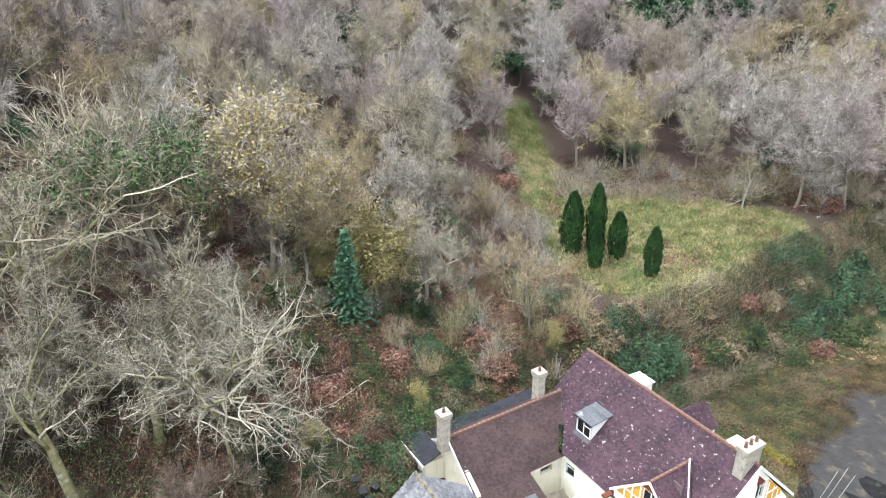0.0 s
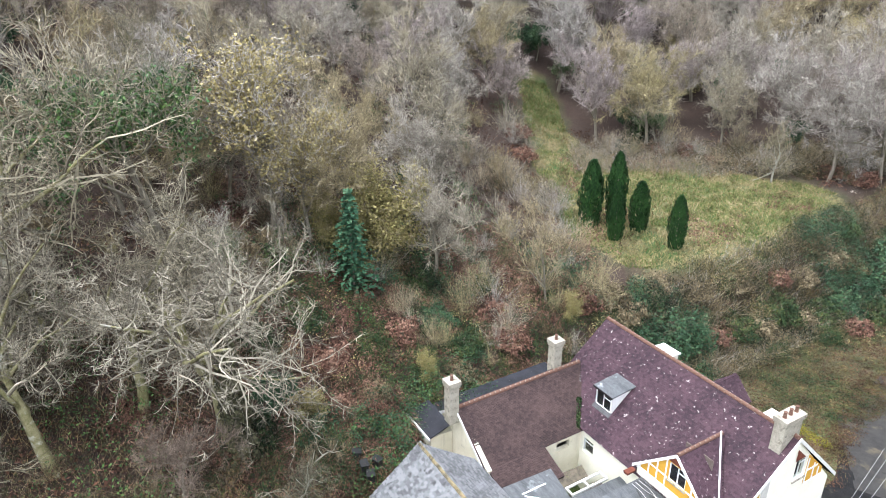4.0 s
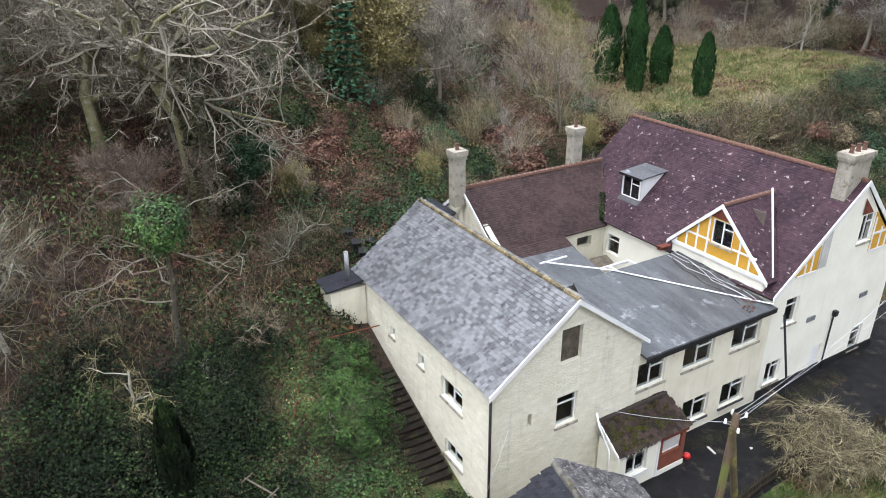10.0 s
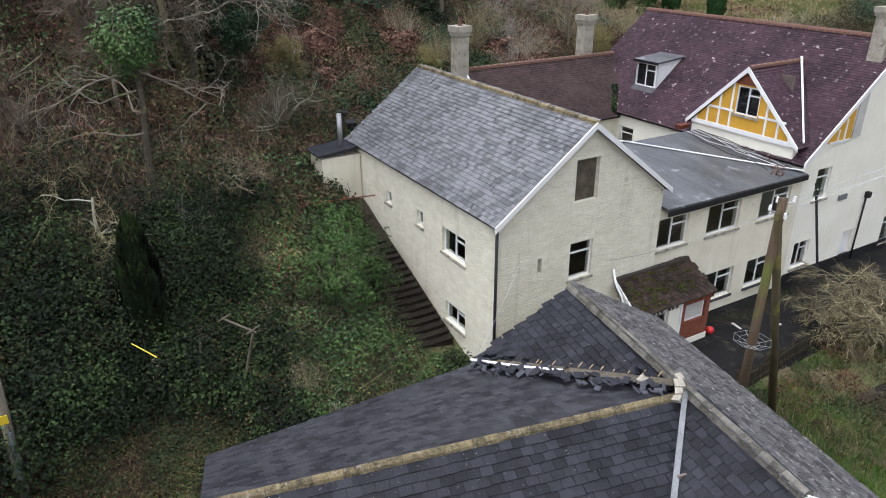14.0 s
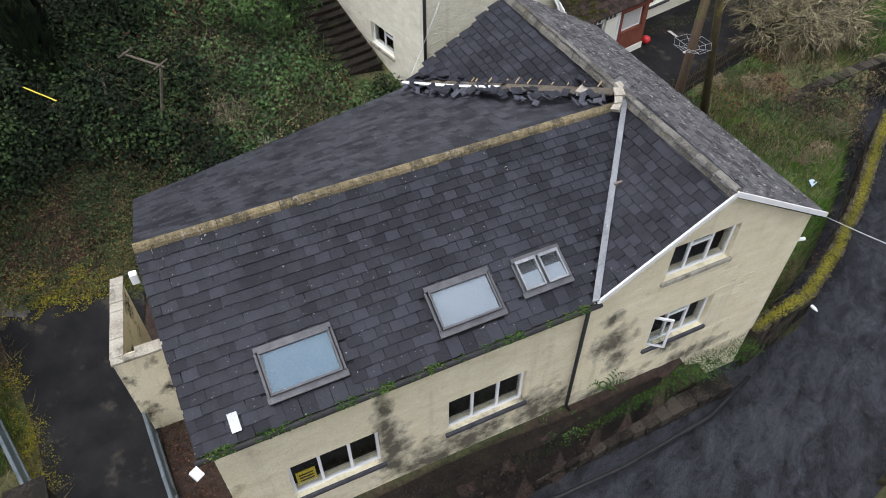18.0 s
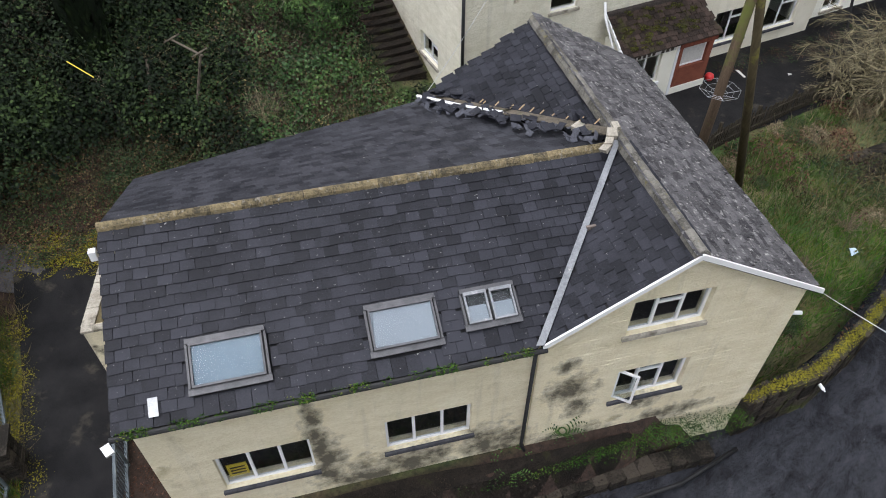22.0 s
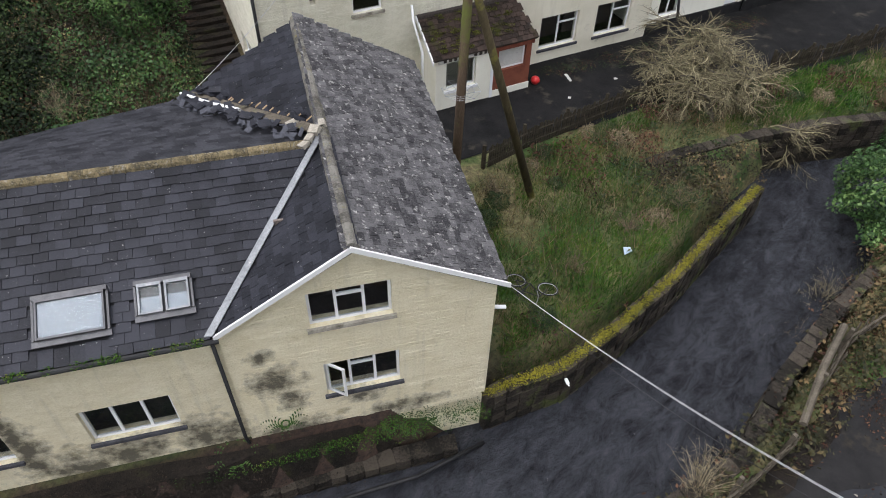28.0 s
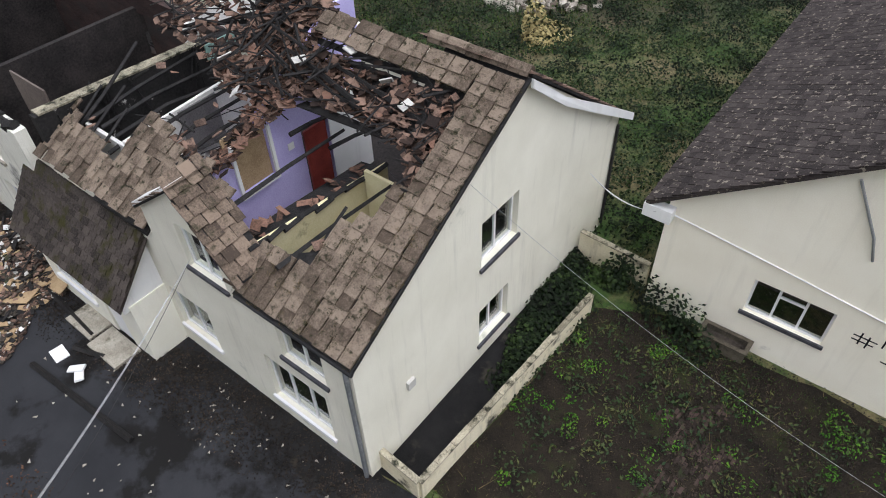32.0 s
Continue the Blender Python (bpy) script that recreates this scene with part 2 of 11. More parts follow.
M["slate_light"] = surface("slate_light", (0.062, 0.065, 0.069), (0.185, 0.19, 0.198), 0.5, 40, 0.5, 0.4, 0.006, (0.035, 0.036, 0.038), 0.57, 2.2, per_island=0.5, stain_soft=0.08)
M["tile_plum"] = surface("tile_plum", (0.024, 0.0132, 0.019), (0.070, 0.038, 0.049), 0.5, 20, 0.7, 0.5, 0.01, (0.42, 0.38, 0.37), 0.62, 3.4, per_island=0.35, stain_soft=0.05)
M["tile_brown"] = surface("tile_brown", (0.028, 0.018, 0.018), (0.07, 0.045, 0.042), 0.5, 20, 0.8, 0.5, 0.01, (0.16, 0.15, 0.12), 0.68, 3.0, per_island=0.3)
M["tile_porch"] = surface("tile_porch", (0.016, 0.0115, 0.009), (0.055, 0.038, 0.030), 0.9, 18, 0.9, 0.6, 0.02, (0.035, 0.038, 0.008), 0.55, 1.3, per_island=0.5)
M["moss_tuft"] = leafy("moss_tuft", (0.03, 0.034, 0.006), (0.075, 0.08, 0.012), (0.13, 0.13, 0.02), 0.9)
M["tile_mossy"] = surface("tile_mossy", (0.020, 0.0165, 0.0145), (0.070, 0.058, 0.050), 0.9, 18, 0.9, 0.6, 0.02, (0.030, 0.028, 0.008), 0.52, 1.6, per_island=0.4)
M["tile_dark"] = surface("tile_dark", (0.022, 0.018, 0.017), (0.062, 0.052, 0.048), 0.6, 18, 0.9, 0.6, 0.02, (0.24, 0.21, 0.17), 0.585, 7.0, per_island=0.45, stain_soft=0.05)
M["tile_concrete"] = surface("tile_concrete", (0.075, 0.056, 0.041), (0.235, 0.186, 0.140), 3.2, 26, 0.9, 0.9, 0.03, (0.026, 0.026, 0.012), 0.545, 6.0, per_piece=0.45)
M["tile_dormer"] = surface("tile_dormer", (0.06, 0.045, 0.034), (0.23, 0.175, 0.13), 1.2, 22, 0.9, 0.8, 0.02, (0.03, 0.03, 0.014), 0.55, 3.0, per_island=0.5)
M["tile_rubble"] = surface("tile_rubble", (0.035, 0.023, 0.018), (0.23, 0.15, 0.112), 1.5, 22, 0.9, 0.6, 0.015, (0.03, 0.026, 0.024), 0.55, 3.0, per_island=0.8)
M["ridge_clay"] = surface("ridge_clay", (0.085, 0.045, 0.034), (0.18, 0.10, 0.075), 2.0, 20, 0.9, 0.5, 0.01, (0.30, 0.29, 0.24), 0.58, 6.0)
M["ridge_lichen"] = surface("ridge_lichen", (0.075, 0.066, 0.045), (0.30, 0.24, 0.13), 7.0, 30, 0.95, 1.0, 0.05, (0.34, 0.32, 0.27), 0.57, 9.0, per_piece=0.3)
M["ridge_grey"] = surface("ridge_grey", (0.07, 0.066, 0.055), (0.20, 0.19, 0.165), 3.0, 24, 0.95, 0.9, 0.03, (0.16, 0.14, 0.06), 0.57, 6.0, per_piece=0.4)
M["lead"] = surface("lead", (0.12, 0.13, 0.137), (0.26, 0.27, 0.28), 2.0, 20, 0.5, 0.4, 0.01, (0.46, 0.45, 0.42), 0.62, 5.0, metal=0.2)
M["felt_roof"] = surface("felt_roof", (0.022, 0.024, 0.027), (0.105, 0.112, 0.118), 0.9, 12, 0.42, 0.3, 0.01, (0.30, 0.32, 0.33), 0.6, 0.9, stretch=(1.8, 0.35, 1))
M["concrete"] = surface("concrete", (0.22, 0.20, 0.16), (0.44, 0.41, 0.34), 2.0, 24, 0.95, 0.6, 0.02, (0.13, 0.12, 0.09), 0.56, 2.5, streaks=0.5)
M["black_plastic"] = surface("black_plastic", (0.012, 0.012, 0.013), (0.03, 0.03, 0.03), 4, 40, 0.5, 0.1, 0.002, gloss=0.2)
M["sill_slate"] = surface("sill_slate", (0.03, 0.03, 0.034), (0.09, 0.09, 0.10), 4, 40, 0.7, 0.3, 0.004)
# Dark brown that carries the dimness of rooms, for window backings and floors.
M["unlit_room"] = surface("unlit_room", (0.10, 0.08, 0.07), (0.18, 0.15, 0.13), 1.0, 10, 0.95, 0.1, 0.01)
M["grey_flashing"] = surface("grey_flashing", (0.045, 0.046, 0.049), (0.10, 0.10, 0.104), 3, 30, 0.5, 0.1, 0.003, metal=0.3)
# Pale sheets under the roof windows, coloured like sky reflected in the panes.
M["pane_backing_white"] = surface("pane_backing_white", (0.17, 0.185, 0.20), (0.22, 0.235, 0.25), 1, 20, 0.7, 0.05, 0.002)
M["pane_backing_blue"] = surface("pane_backing_blue", (0.09, 0.13, 0.16), (0.13, 0.17, 0.195), 1, 20, 0.7, 0.05, 0.002)
M["slate_pale"] = surface("slate_pale", (0.036, 0.038, 0.046), (0.075, 0.078, 0.092), 2, 30, 0.6, 0.3, 0.004)
M["glass"] = glass("glass", (0.85, 0.9, 0.9))
M["glass_roof"] = glass("glass_roof", (0.85, 0.9, 0.93), 0.12, 1.2)
M["yellow_panel"] = surface("yellow_panel", (0.50, 0.27, 0.03), (0.62, 0.36, 0.055), 1.0, 30, 0.8, 0.2, 0.008)
M["brick_red"] = surface("brick_red", (0.11, 0.034, 0.022), (0.22, 0.075, 0.045), 3, 25, 0.9, 0.5, 0.012, per_piece=0.5)
M["tarmac_wet"] = surface("tarmac_wet", (0.009, 0.0088, 0.0088), (0.026, 0.025, 0.0245), 1.3, 50, 0.7, 0.6, 0.012, (0.045, 0.038, 0.026), 0.56, 0.9, gloss=0.12)
M["tarmac"] = surface("tarmac", (0.0165, 0.017, 0.019), (0.036, 0.037, 0.0405), 0.35, 60, 0.7, 0.4, 0.006, (0.010, 0.0095, 0.009), 0.53, 0.28, stain_soft=0.05, gloss=0.12)
M["water"] = bpy.data.materials.new("water")
M["bark"] = surface("bark", (0.10, 0.085, 0.065), (0.26, 0.235, 0.19), 1.0, 25, 0.95, 0.5, 0.02, (0.13, 0.15, 0.05), 0.55, 1.2, stretch=(2, 2, 0.5))
M["bark_pale"] = surface("bark_pale", (0.20, 0.19, 0.15), (0.46, 0.45, 0.38), 1.0, 18, 0.95, 0.4, 0.02, (0.24, 0.26, 0.08), 0.56, 0.8)
M["twig_brown"] = twiggy("twig_brown", (0.045, 0.032, 0.024), (0.27, 0.21, 0.165), (0.30, 0.235, 0.12))
M["twig_grey"] = twiggy("twig_grey", (0.105, 0.092, 0.080), (0.52, 0.485, 0.45), (0.44, 0.39, 0.26))
M["twig_white"] = twiggy("twig_white", (0.050, 0.041, 0.028), (0.40, 0.37, 0.30), (0.33, 0.29, 0.18))
M["twig_tan"] = twiggy("twig_tan", (0.10, 0.078, 0.052), (0.47, 0.385, 0.27), (0.39, 0.35, 0.16))
M["twig_mauve"] = twiggy("twig_mauve", (0.10, 0.08, 0.076), (0.46, 0.395, 0.375), (0.40, 0.345, 0.25))
M["twig_lichen"] = twiggy("twig_lichen", (0.045, 0.040, 0.026), (0.29, 0.27, 0.20), (0.27, 0.25, 0.16))
M["twig_apple"] = twiggy("twig_apple", (0.045, 0.037, 0.020), (0.33, 0.29, 0.18), (0.27, 0.235, 0.10))
M["bark_moss"] = surface("bark_moss", (0.09, 0.085, 0.03), (0.28, 0.26, 0.15), 1.2, 18, 0.95, 0.4, 0.02, (0.40, 0.40, 0.34), 0.55, 1.5)
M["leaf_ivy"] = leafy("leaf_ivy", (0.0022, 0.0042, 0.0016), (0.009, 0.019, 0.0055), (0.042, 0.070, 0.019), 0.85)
M["leaf_laurel"] = leafy("leaf_laurel", (0.014, 0.035, 0.010), (0.045, 0.10, 0.026), (0.12, 0.19, 0.055), 0.5)
M["leaf_conifer"] = leafy("leaf_conifer", (0.010, 0.032, 0.010), (0.028, 0.075, 0.02), (0.05, 0.12, 0.03), 0.7)
M["leaf_bright"] = leafy("leaf_bright", (0.022, 0.07, 0.010), (0.055, 0.14, 0.022), (0.10, 0.21, 0.035), 0.7)
M["leaf_feather"] = leafy("leaf_feather", (0.010, 0.026, 0.006), (0.04, 0.085, 0.018), (0.095, 0.16, 0.04), 0.7)
M["ivy_dull"] = leafy("ivy_dull", (0.020, 0.020, 0.011), (0.060, 0.060, 0.030), (0.125, 0.115, 0.065), 0.85)
M["mud_bank"] = surface("mud_bank", (0.006, 0.005, 0.004), (0.030, 0.023, 0.017), 2.2, 22, 0.8, 0.9, 0.06, (0.028, 0.032, 0.010), 0.58, 1.1, gloss=0.2)
M["white_worn"] = surface("white_worn", (0.40, 0.41, 0.41), (0.56, 0.57, 0.56), 6, 40, 0.8, 0.2, 0.004)
M["mud"] = leafy("mud", (0.007, 0.005, 0.004), (0.022, 0.016, 0.011), (0.06, 0.043, 0.03), 0.8)
M["leaf_fir"] = leafy("leaf_fir", (0.010, 0.026, 0.012), (0.030, 0.070, 0.032), (0.075, 0.125, 0.055), 0.7)
M["leaf_yellow"] = leafy("leaf_yellow", (0.15, 0.12, 0.05), (0.32, 0.265, 0.11), (0.44, 0.38, 0.20), 0.7)
M["leaf_olive"] = leafy("leaf_olive", (0.11, 0.10, 0.035), (0.24, 0.21, 0.08), (0.38, 0.33, 0.14), 0.7)
M["bracken"] = leafy("bracken", (0.03, 0.015, 0.011), (0.14, 0.072, 0.05), (0.28, 0.175, 0.125), 0.9)
M["scrub_tan"] = leafy("scrub_tan", (0.045, 0.036, 0.022), (0.15, 0.12, 0.07), (0.27, 0.22, 0.14), 0.9)
M["bramble"] = leafy("bramble", (0.0119, 0.0153, 0.0068), (0.05525, 0.051, 0.0221), (0.1615, 0.1105, 0.051), 0.8)
M["grass"] = leafy("grass", (0.012, 0.042, 0.003), (0.042, 0.100, 0.009), (0.135, 0.145, 0.032), 0.85)
M["dry_grass"] = leafy("dry_grass", (0.032, 0.032, 0.0104), (0.104, 0.084, 0.0344), (0.2, 0.16, 0.076), 0.9)
M["moss"] = leafy("moss", (0.06, 0.06, 0.006), (0.17, 0.155, 0.012), (0.27, 0.235, 0.025), 0.95)
M["grass_fresh"] = leafy("grass_fresh", (0.018, 0.070, 0.004), (0.055, 0.150, 0.010), (0.12, 0.20, 0.025), 0.85)
M["bark_dark"] = surface("bark_dark", (0.035, 0.029, 0.021), (0.12, 0.105, 0.08), 1.0, 25, 0.95, 0.5, 0.02, (0.16, 0.16, 0.09), 0.58, 2.0)
M["wood_algae"] = surface("wood_algae", (0.03, 0.024, 0.013), (0.085, 0.068, 0.034), 2, 30, 0.9, 0.4, 0.008, (0.15, 0.145, 0.026), 0.53, 0.9, stretch=(3, 3, 0.3))
M["wood_dark"] = surface("wood_dark", (0.018, 0.015, 0.010), (0.062, 0.052, 0.036), 3, 30, 0.95, 0.4, 0.008, (0.055, 0.062, 0.018), 0.56, 1.6)
M["wood_grey"] = surface("wood_grey", (0.045, 0.038, 0.028), (0.14, 0.12, 0.09), 3, 30, 0.9, 0.4, 0.008, (0.10, 0.11, 0.04), 0.6, 2.0)
M["wood_pole"] = surface("wood_pole", (0.035, 0.024, 0.015), (0.10, 0.07, 0.045), 2, 30, 0.9, 0.4, 0.008, (0.075, 0.085, 0.02), 0.54, 0.8, stretch=(3, 3, 0.3))
M["charred"] = surface("charred", (0.006, 0.006, 0.006), (0.028, 0.026, 0.025), 4, 25, 0.7, 0.8, 0.02)
M["purple_wall"] = surface("purple_wall", (0.42, 0.37, 0.68), (0.56, 0.52, 0.80), 1.0, 25, 0.9, 0.15, 0.006, (0.25, 0.22, 0.30), 0.64, 1.0)
M["yellow_wall"] = surface("yellow_wall", (0.58, 0.52, 0.29), (0.72, 0.66, 0.42), 1.0, 25, 0.9, 0.15, 0.006, (0.20, 0.17, 0.10), 0.62, 1.2)
M["soot_wall"] = surface("soot_wall", (0.010, 0.009, 0.009), (0.04, 0.034, 0.032), 0.8, 12, 0.95, 0.4, 0.02, (0.02, 0.018, 0.017), 0.55, 0.9)
M["plaster_pale"] = surface("plaster_pale", (0.40, 0.39, 0.36), (0.58, 0.57, 0.53), 1.0, 20, 0.9, 0.2, 0.008, (0.12, 0.11, 0.10), 0.6, 1.0)
M["cable"] = surface("cable", (0.45, 0.45, 0.45), (0.6, 0.6, 0.6), 3, 30, 0.6, 0.0)
M["steel"] = surface("steel", (0.26, 0.27, 0.28), (0.42, 0.43, 0.44), 3, 30, 0.45, 0.1, 0.002, metal=0.6)
M["stone_bank"] = surface("stone_bank", (0.013, 0.0112, 0.0088), (0.066, 0.055, 0.042), 2.0, 16, 0.95, 0.9, 0.05, (0.07, 0.085, 0.025), 0.55, 1.0, per_piece=0.5)
M["leaf_litter"] = leafy("leaf_litter", (0.018, 0.009, 0.006), (0.065, 0.031, 0.019), (0.16, 0.085, 0.05), 0.9)

M["felt_dark"] = surface("felt_dark", (0.006, 0.006, 0.007), (0.016, 0.016, 0.017), 3, 30, 0.9, 0.2, 0.005)
M["pale_blue"] = surface("pale_blue", (0.32, 0.42, 0.52), (0.46, 0.55, 0.62), 2, 30, 0.6, 0.1, 0.004)
M["red_plastic"] = surface("red_plastic", (0.5, 0.02, 0.02), (0.62, 0.04, 0.04), 3, 30, 0.4, 0.05, 0.002)
M["wall_white_burnt"] = surface("wall_white_burnt", (0.56, 0.55, 0.52), (0.80, 0.79, 0.75), 1.0, 20, 0.9, 0.2, 0.008, (0.22, 0.21, 0.20), 0.64, 0.9)
M["mould_coping"] = surface("mould_coping", (0.16, 0.145, 0.105), (0.46, 0.42, 0.31), 3.0, 24, 0.95, 0.7, 0.02, (0.025, 0.026, 0.016), 0.5, 3.5, per_piece=0.3)
M["rubble_mixed"] = surface("rubble_mixed", (0.12, 0.10, 0.08), (0.48, 0.44, 0.38), 1.5, 18, 0.95, 0.7, 0.03, (0.10, 0.075, 0.055), 0.54, 2.0, per_piece=0.7)
M["render_dull"] = surface("render_dull", (0.66, 0.64, 0.53), (0.79, 0.77, 0.66), 0.6, 35, 0.9, 0.25, 0.01, (0.34, 0.35, 0.28), 0.64, 0.7, streaks=0.3)
# Cream render brightened to hold the extra skylight on the bungalow's walls.
M["render_bungalow_lit"] = surface("render_bungalow_lit", (0.84, 0.79, 0.65), (0.93, 0.89, 0.76), 0.6, 35, 0.9, 0.25, 0.01, (0.45, 0.43, 0.36), 0.68, 0.7, streaks=0.15)
M["garden_soil"] = surface("garden_soil", (0.006, 0.005, 0.0035), (0.028, 0.021, 0.014), 1.6, 26, 0.95, 0.9, 0.04, (0.022, 0.026, 0.008), 0.54, 0.8)
M["mould_wall"] = surface("mould_wall", (0.58, 0.52, 0.36), (0.76, 0.70, 0.52), 1.0, 24, 0.95, 0.5, 0.02, (0.05, 0.045, 0.035), 0.52, 1.1, streaks=0.7)
M["corrugated"] = surface("corrugated", (0.035, 0.033, 0.034), (0.085, 0.08, 0.08), 1.0, 20, 0.7, 0.2, 0.006)
M["rail_grey"] = surface("rail_grey", (0.06, 0.075, 0.085), (0.12, 0.145, 0.16), 3, 30, 0.5, 0.1, 0.002)
M["wet_lot"] = surface("wet_lot", (0.014, 0.013, 0.012), (0.040, 0.038, 0.035), 1.1, 40, 0.55, 0.5, 0.01, (0.075, 0.062, 0.042), 0.55, 0.6, stain_soft=0.1)
M["sheet_roof"] = surface("sheet_roof", (0.10, 0.095, 0.095), (0.22, 0.21, 0.21), 1.0, 20, 0.8, 0.2, 0.006)
M["yellow_sign"] = surface("yellow_sign", (0.65, 0.48, 0.02), (0.75, 0.56, 0.04), 3, 30, 0.5, 0.05, 0.002)
M["stone_dark"] = surface("stone_dark", (0.028, 0.024, 0.02), (0.09, 0.075, 0.06), 3, 22, 0.95, 0.8, 0.03, (0.04, 0.05, 0.02), 0.55, 1.5)
M["rust"] = surface("rust", (0.10, 0.035, 0.022), (0.24, 0.085, 0.05), 4, 30, 0.9, 0.4, 0.006)
M["board_tan"] = surface("board_tan", (0.26, 0.18, 0.10), (0.46, 0.34, 0.20), 2, 30, 0.85, 0.2, 0.004, (0.10, 0.07, 0.05), 0.62, 2.0)
M["red_door"] = surface("red_door", (0.13, 0.022, 0.018), (0.24, 0.045, 0.035), 2, 30, 0.6, 0.1, 0.004)
M["charred_plaster"] = surface("charred_plaster", (0.008, 0.008, 0.008), (0.03, 0.028, 0.027), 0.8, 12, 0.9, 0.4, 0.02, (0.45, 0.43, 0.40), 0.63, 1.6, stain_soft=0.04)
M["green_board"] = surface("green_board", (0.16, 0.27, 0.24), (0.26, 0.38, 0.33), 2, 30, 0.8, 0.1, 0.004)
M["paving_brick"] = surface("paving_brick", (0.022, 0.016, 0.013), (0.062, 0.042, 0.035), 2, 20, 0.95, 0.5, 0.01, (0.02, 0.03, 0.01), 0.55, 3.0, per_piece=0.6)
M["leaf_spruce"] = leafy("leaf_spruce", (0.016, 0.048, 0.026), (0.045, 0.115, 0.06), (0.09, 0.17, 0.09), 0.8)
M["field_grass"] = leafy("field_grass", (0.045, 0.085, 0.016), (0.11, 0.165, 0.04), (0.26, 0.23, 0.10), 0.85)
M["field_dry"] = leafy("field_dry", (0.10, 0.095, 0.04), (0.25, 0.21, 0.10), (0.38, 0.32, 0.18), 0.9)
M["soot_brick"] = surface("soot_brick", (0.018, 0.012, 0.011), (0.06, 0.038, 0.033), 1.2, 14, 0.95, 0.6, 0.02, (0.03, 0.026, 0.024), 0.5, 0.9, stretch=(1, 1, 3))
M["soot_render"] = surface("soot_render", (0.66, 0.65, 0.56), (0.82, 0.81, 0.72), 0.6, 30, 0.9, 0.3, 0.01, (0.06, 0.055, 0.05), 0.56, 0.6, streaks=0.85)
M["tile_rubble_piece"] = surface("tile_rubble_piece", (0.022, 0.016, 0.014), (0.22, 0.125, 0.088), 1.5, 22, 0.9, 0.6, 0.015, (0.03, 0.026, 0.024), 0.55, 3.0, per_piece=0.8)
M["weed_green"] = leafy("weed_green", (0.00896, 0.02304, 0.00768), (0.0288, 0.05248, 0.01536), (0.0896, 0.096, 0.0288), 0.7)

wt = M["water"]
wt.use_nodes = True
nt = wt.node_tree
wb = nt.nodes["Principled BSDF"]
wb.inputs["Roughness"].default_value = 0.16
wb.inputs["IOR"].default_value = 1.33
wb.inputs["Specular IOR Level"].default_value = 0.45
g_ = node(nt, "ShaderNodeNewGeometry")
m1 = node(nt, "ShaderNodeMapping", Rotation=(0, 0, radians(-52)))
m2 = node(nt, "ShaderNodeMapping", Scale=(1.1, 2.2, 1.0))
n1 = node(nt, "ShaderNodeTexNoise", Scale=2.4, Detail=9.0, Roughness=0.72, Distortion=0.5)
n2 = node(nt, "ShaderNodeTexNoise", Scale=0.8, Detail=12.0, Roughness=0.8, Distortion=0.5)
n3 = node(nt, "ShaderNodeTexNoise", Scale=1.5, Detail=10.0, Roughness=0.78, Distortion=0.6)
# Grey-blue ripple highlights and white flecks of foam are put into the base colour.
cr = nt.nodes.new("ShaderNodeValToRGB")
cr.color_ramp.elements[0].color, cr.color_ramp.elements[1].color = (0.005, 0.005, 0.007, 1), (0.052, 0.055, 0.064, 1)
cr.color_ramp.elements[0].position, cr.color_ramp.elements[1].position = 0.36, 0.68
fo = node(nt, "ShaderNodeMapRange")
fo.inputs["From Min"].default_value, fo.inputs["From Max"].default_value = 0.66, 0.76
fm = node(nt, "ShaderNodeMix")
fm.data_type = 'RGBA'
fm.inputs["B"].default_value = (0.45, 0.46, 0.47, 1)
bp_ = node(nt, "ShaderNodeBump", Strength=0.9, Distance=0.14)
for a_, b__ in ((g_.outputs["Position"], m1.inputs[0]), (m1.outputs[0], m2.inputs[0]), (m2.outputs[0], n1.inputs["Vector"]), (m2.outputs[0], n2.inputs["Vector"]), (m2.outputs[0], n3.inputs["Vector"]),
                (n2.outputs["Fac"], cr.inputs["Fac"]), (n3.outputs["Fac"], fo.inputs["Value"]), (fo.outputs[0], fm.inputs["Factor"]), (cr.outputs["Color"], fm.inputs["A"]), (fm.outputs["Result"], wb.inputs["Base Color"]),
                (n1.outputs["Fac"], bp_.inputs["Height"]), (bp_.outputs[0], wb.inputs["Normal"])):
    nt.links.new(a_, b__)


# ---- fixed places ----
S_HOUSE = pose(1.5, 23.81, 0, 0, 0, 31.9)
POLE_T, POLE_B0 = (8.62, 19.0, 9.6), (11.27, 21.56, -0.2)
POLE_T2, POLE_A0 = (8.82, 19.32, 9.9), (8.62, 19.04, -0.2)
LANE0, LANE1 = (17.49, 31.8, 0), (16.75, 33.0, 5.6)


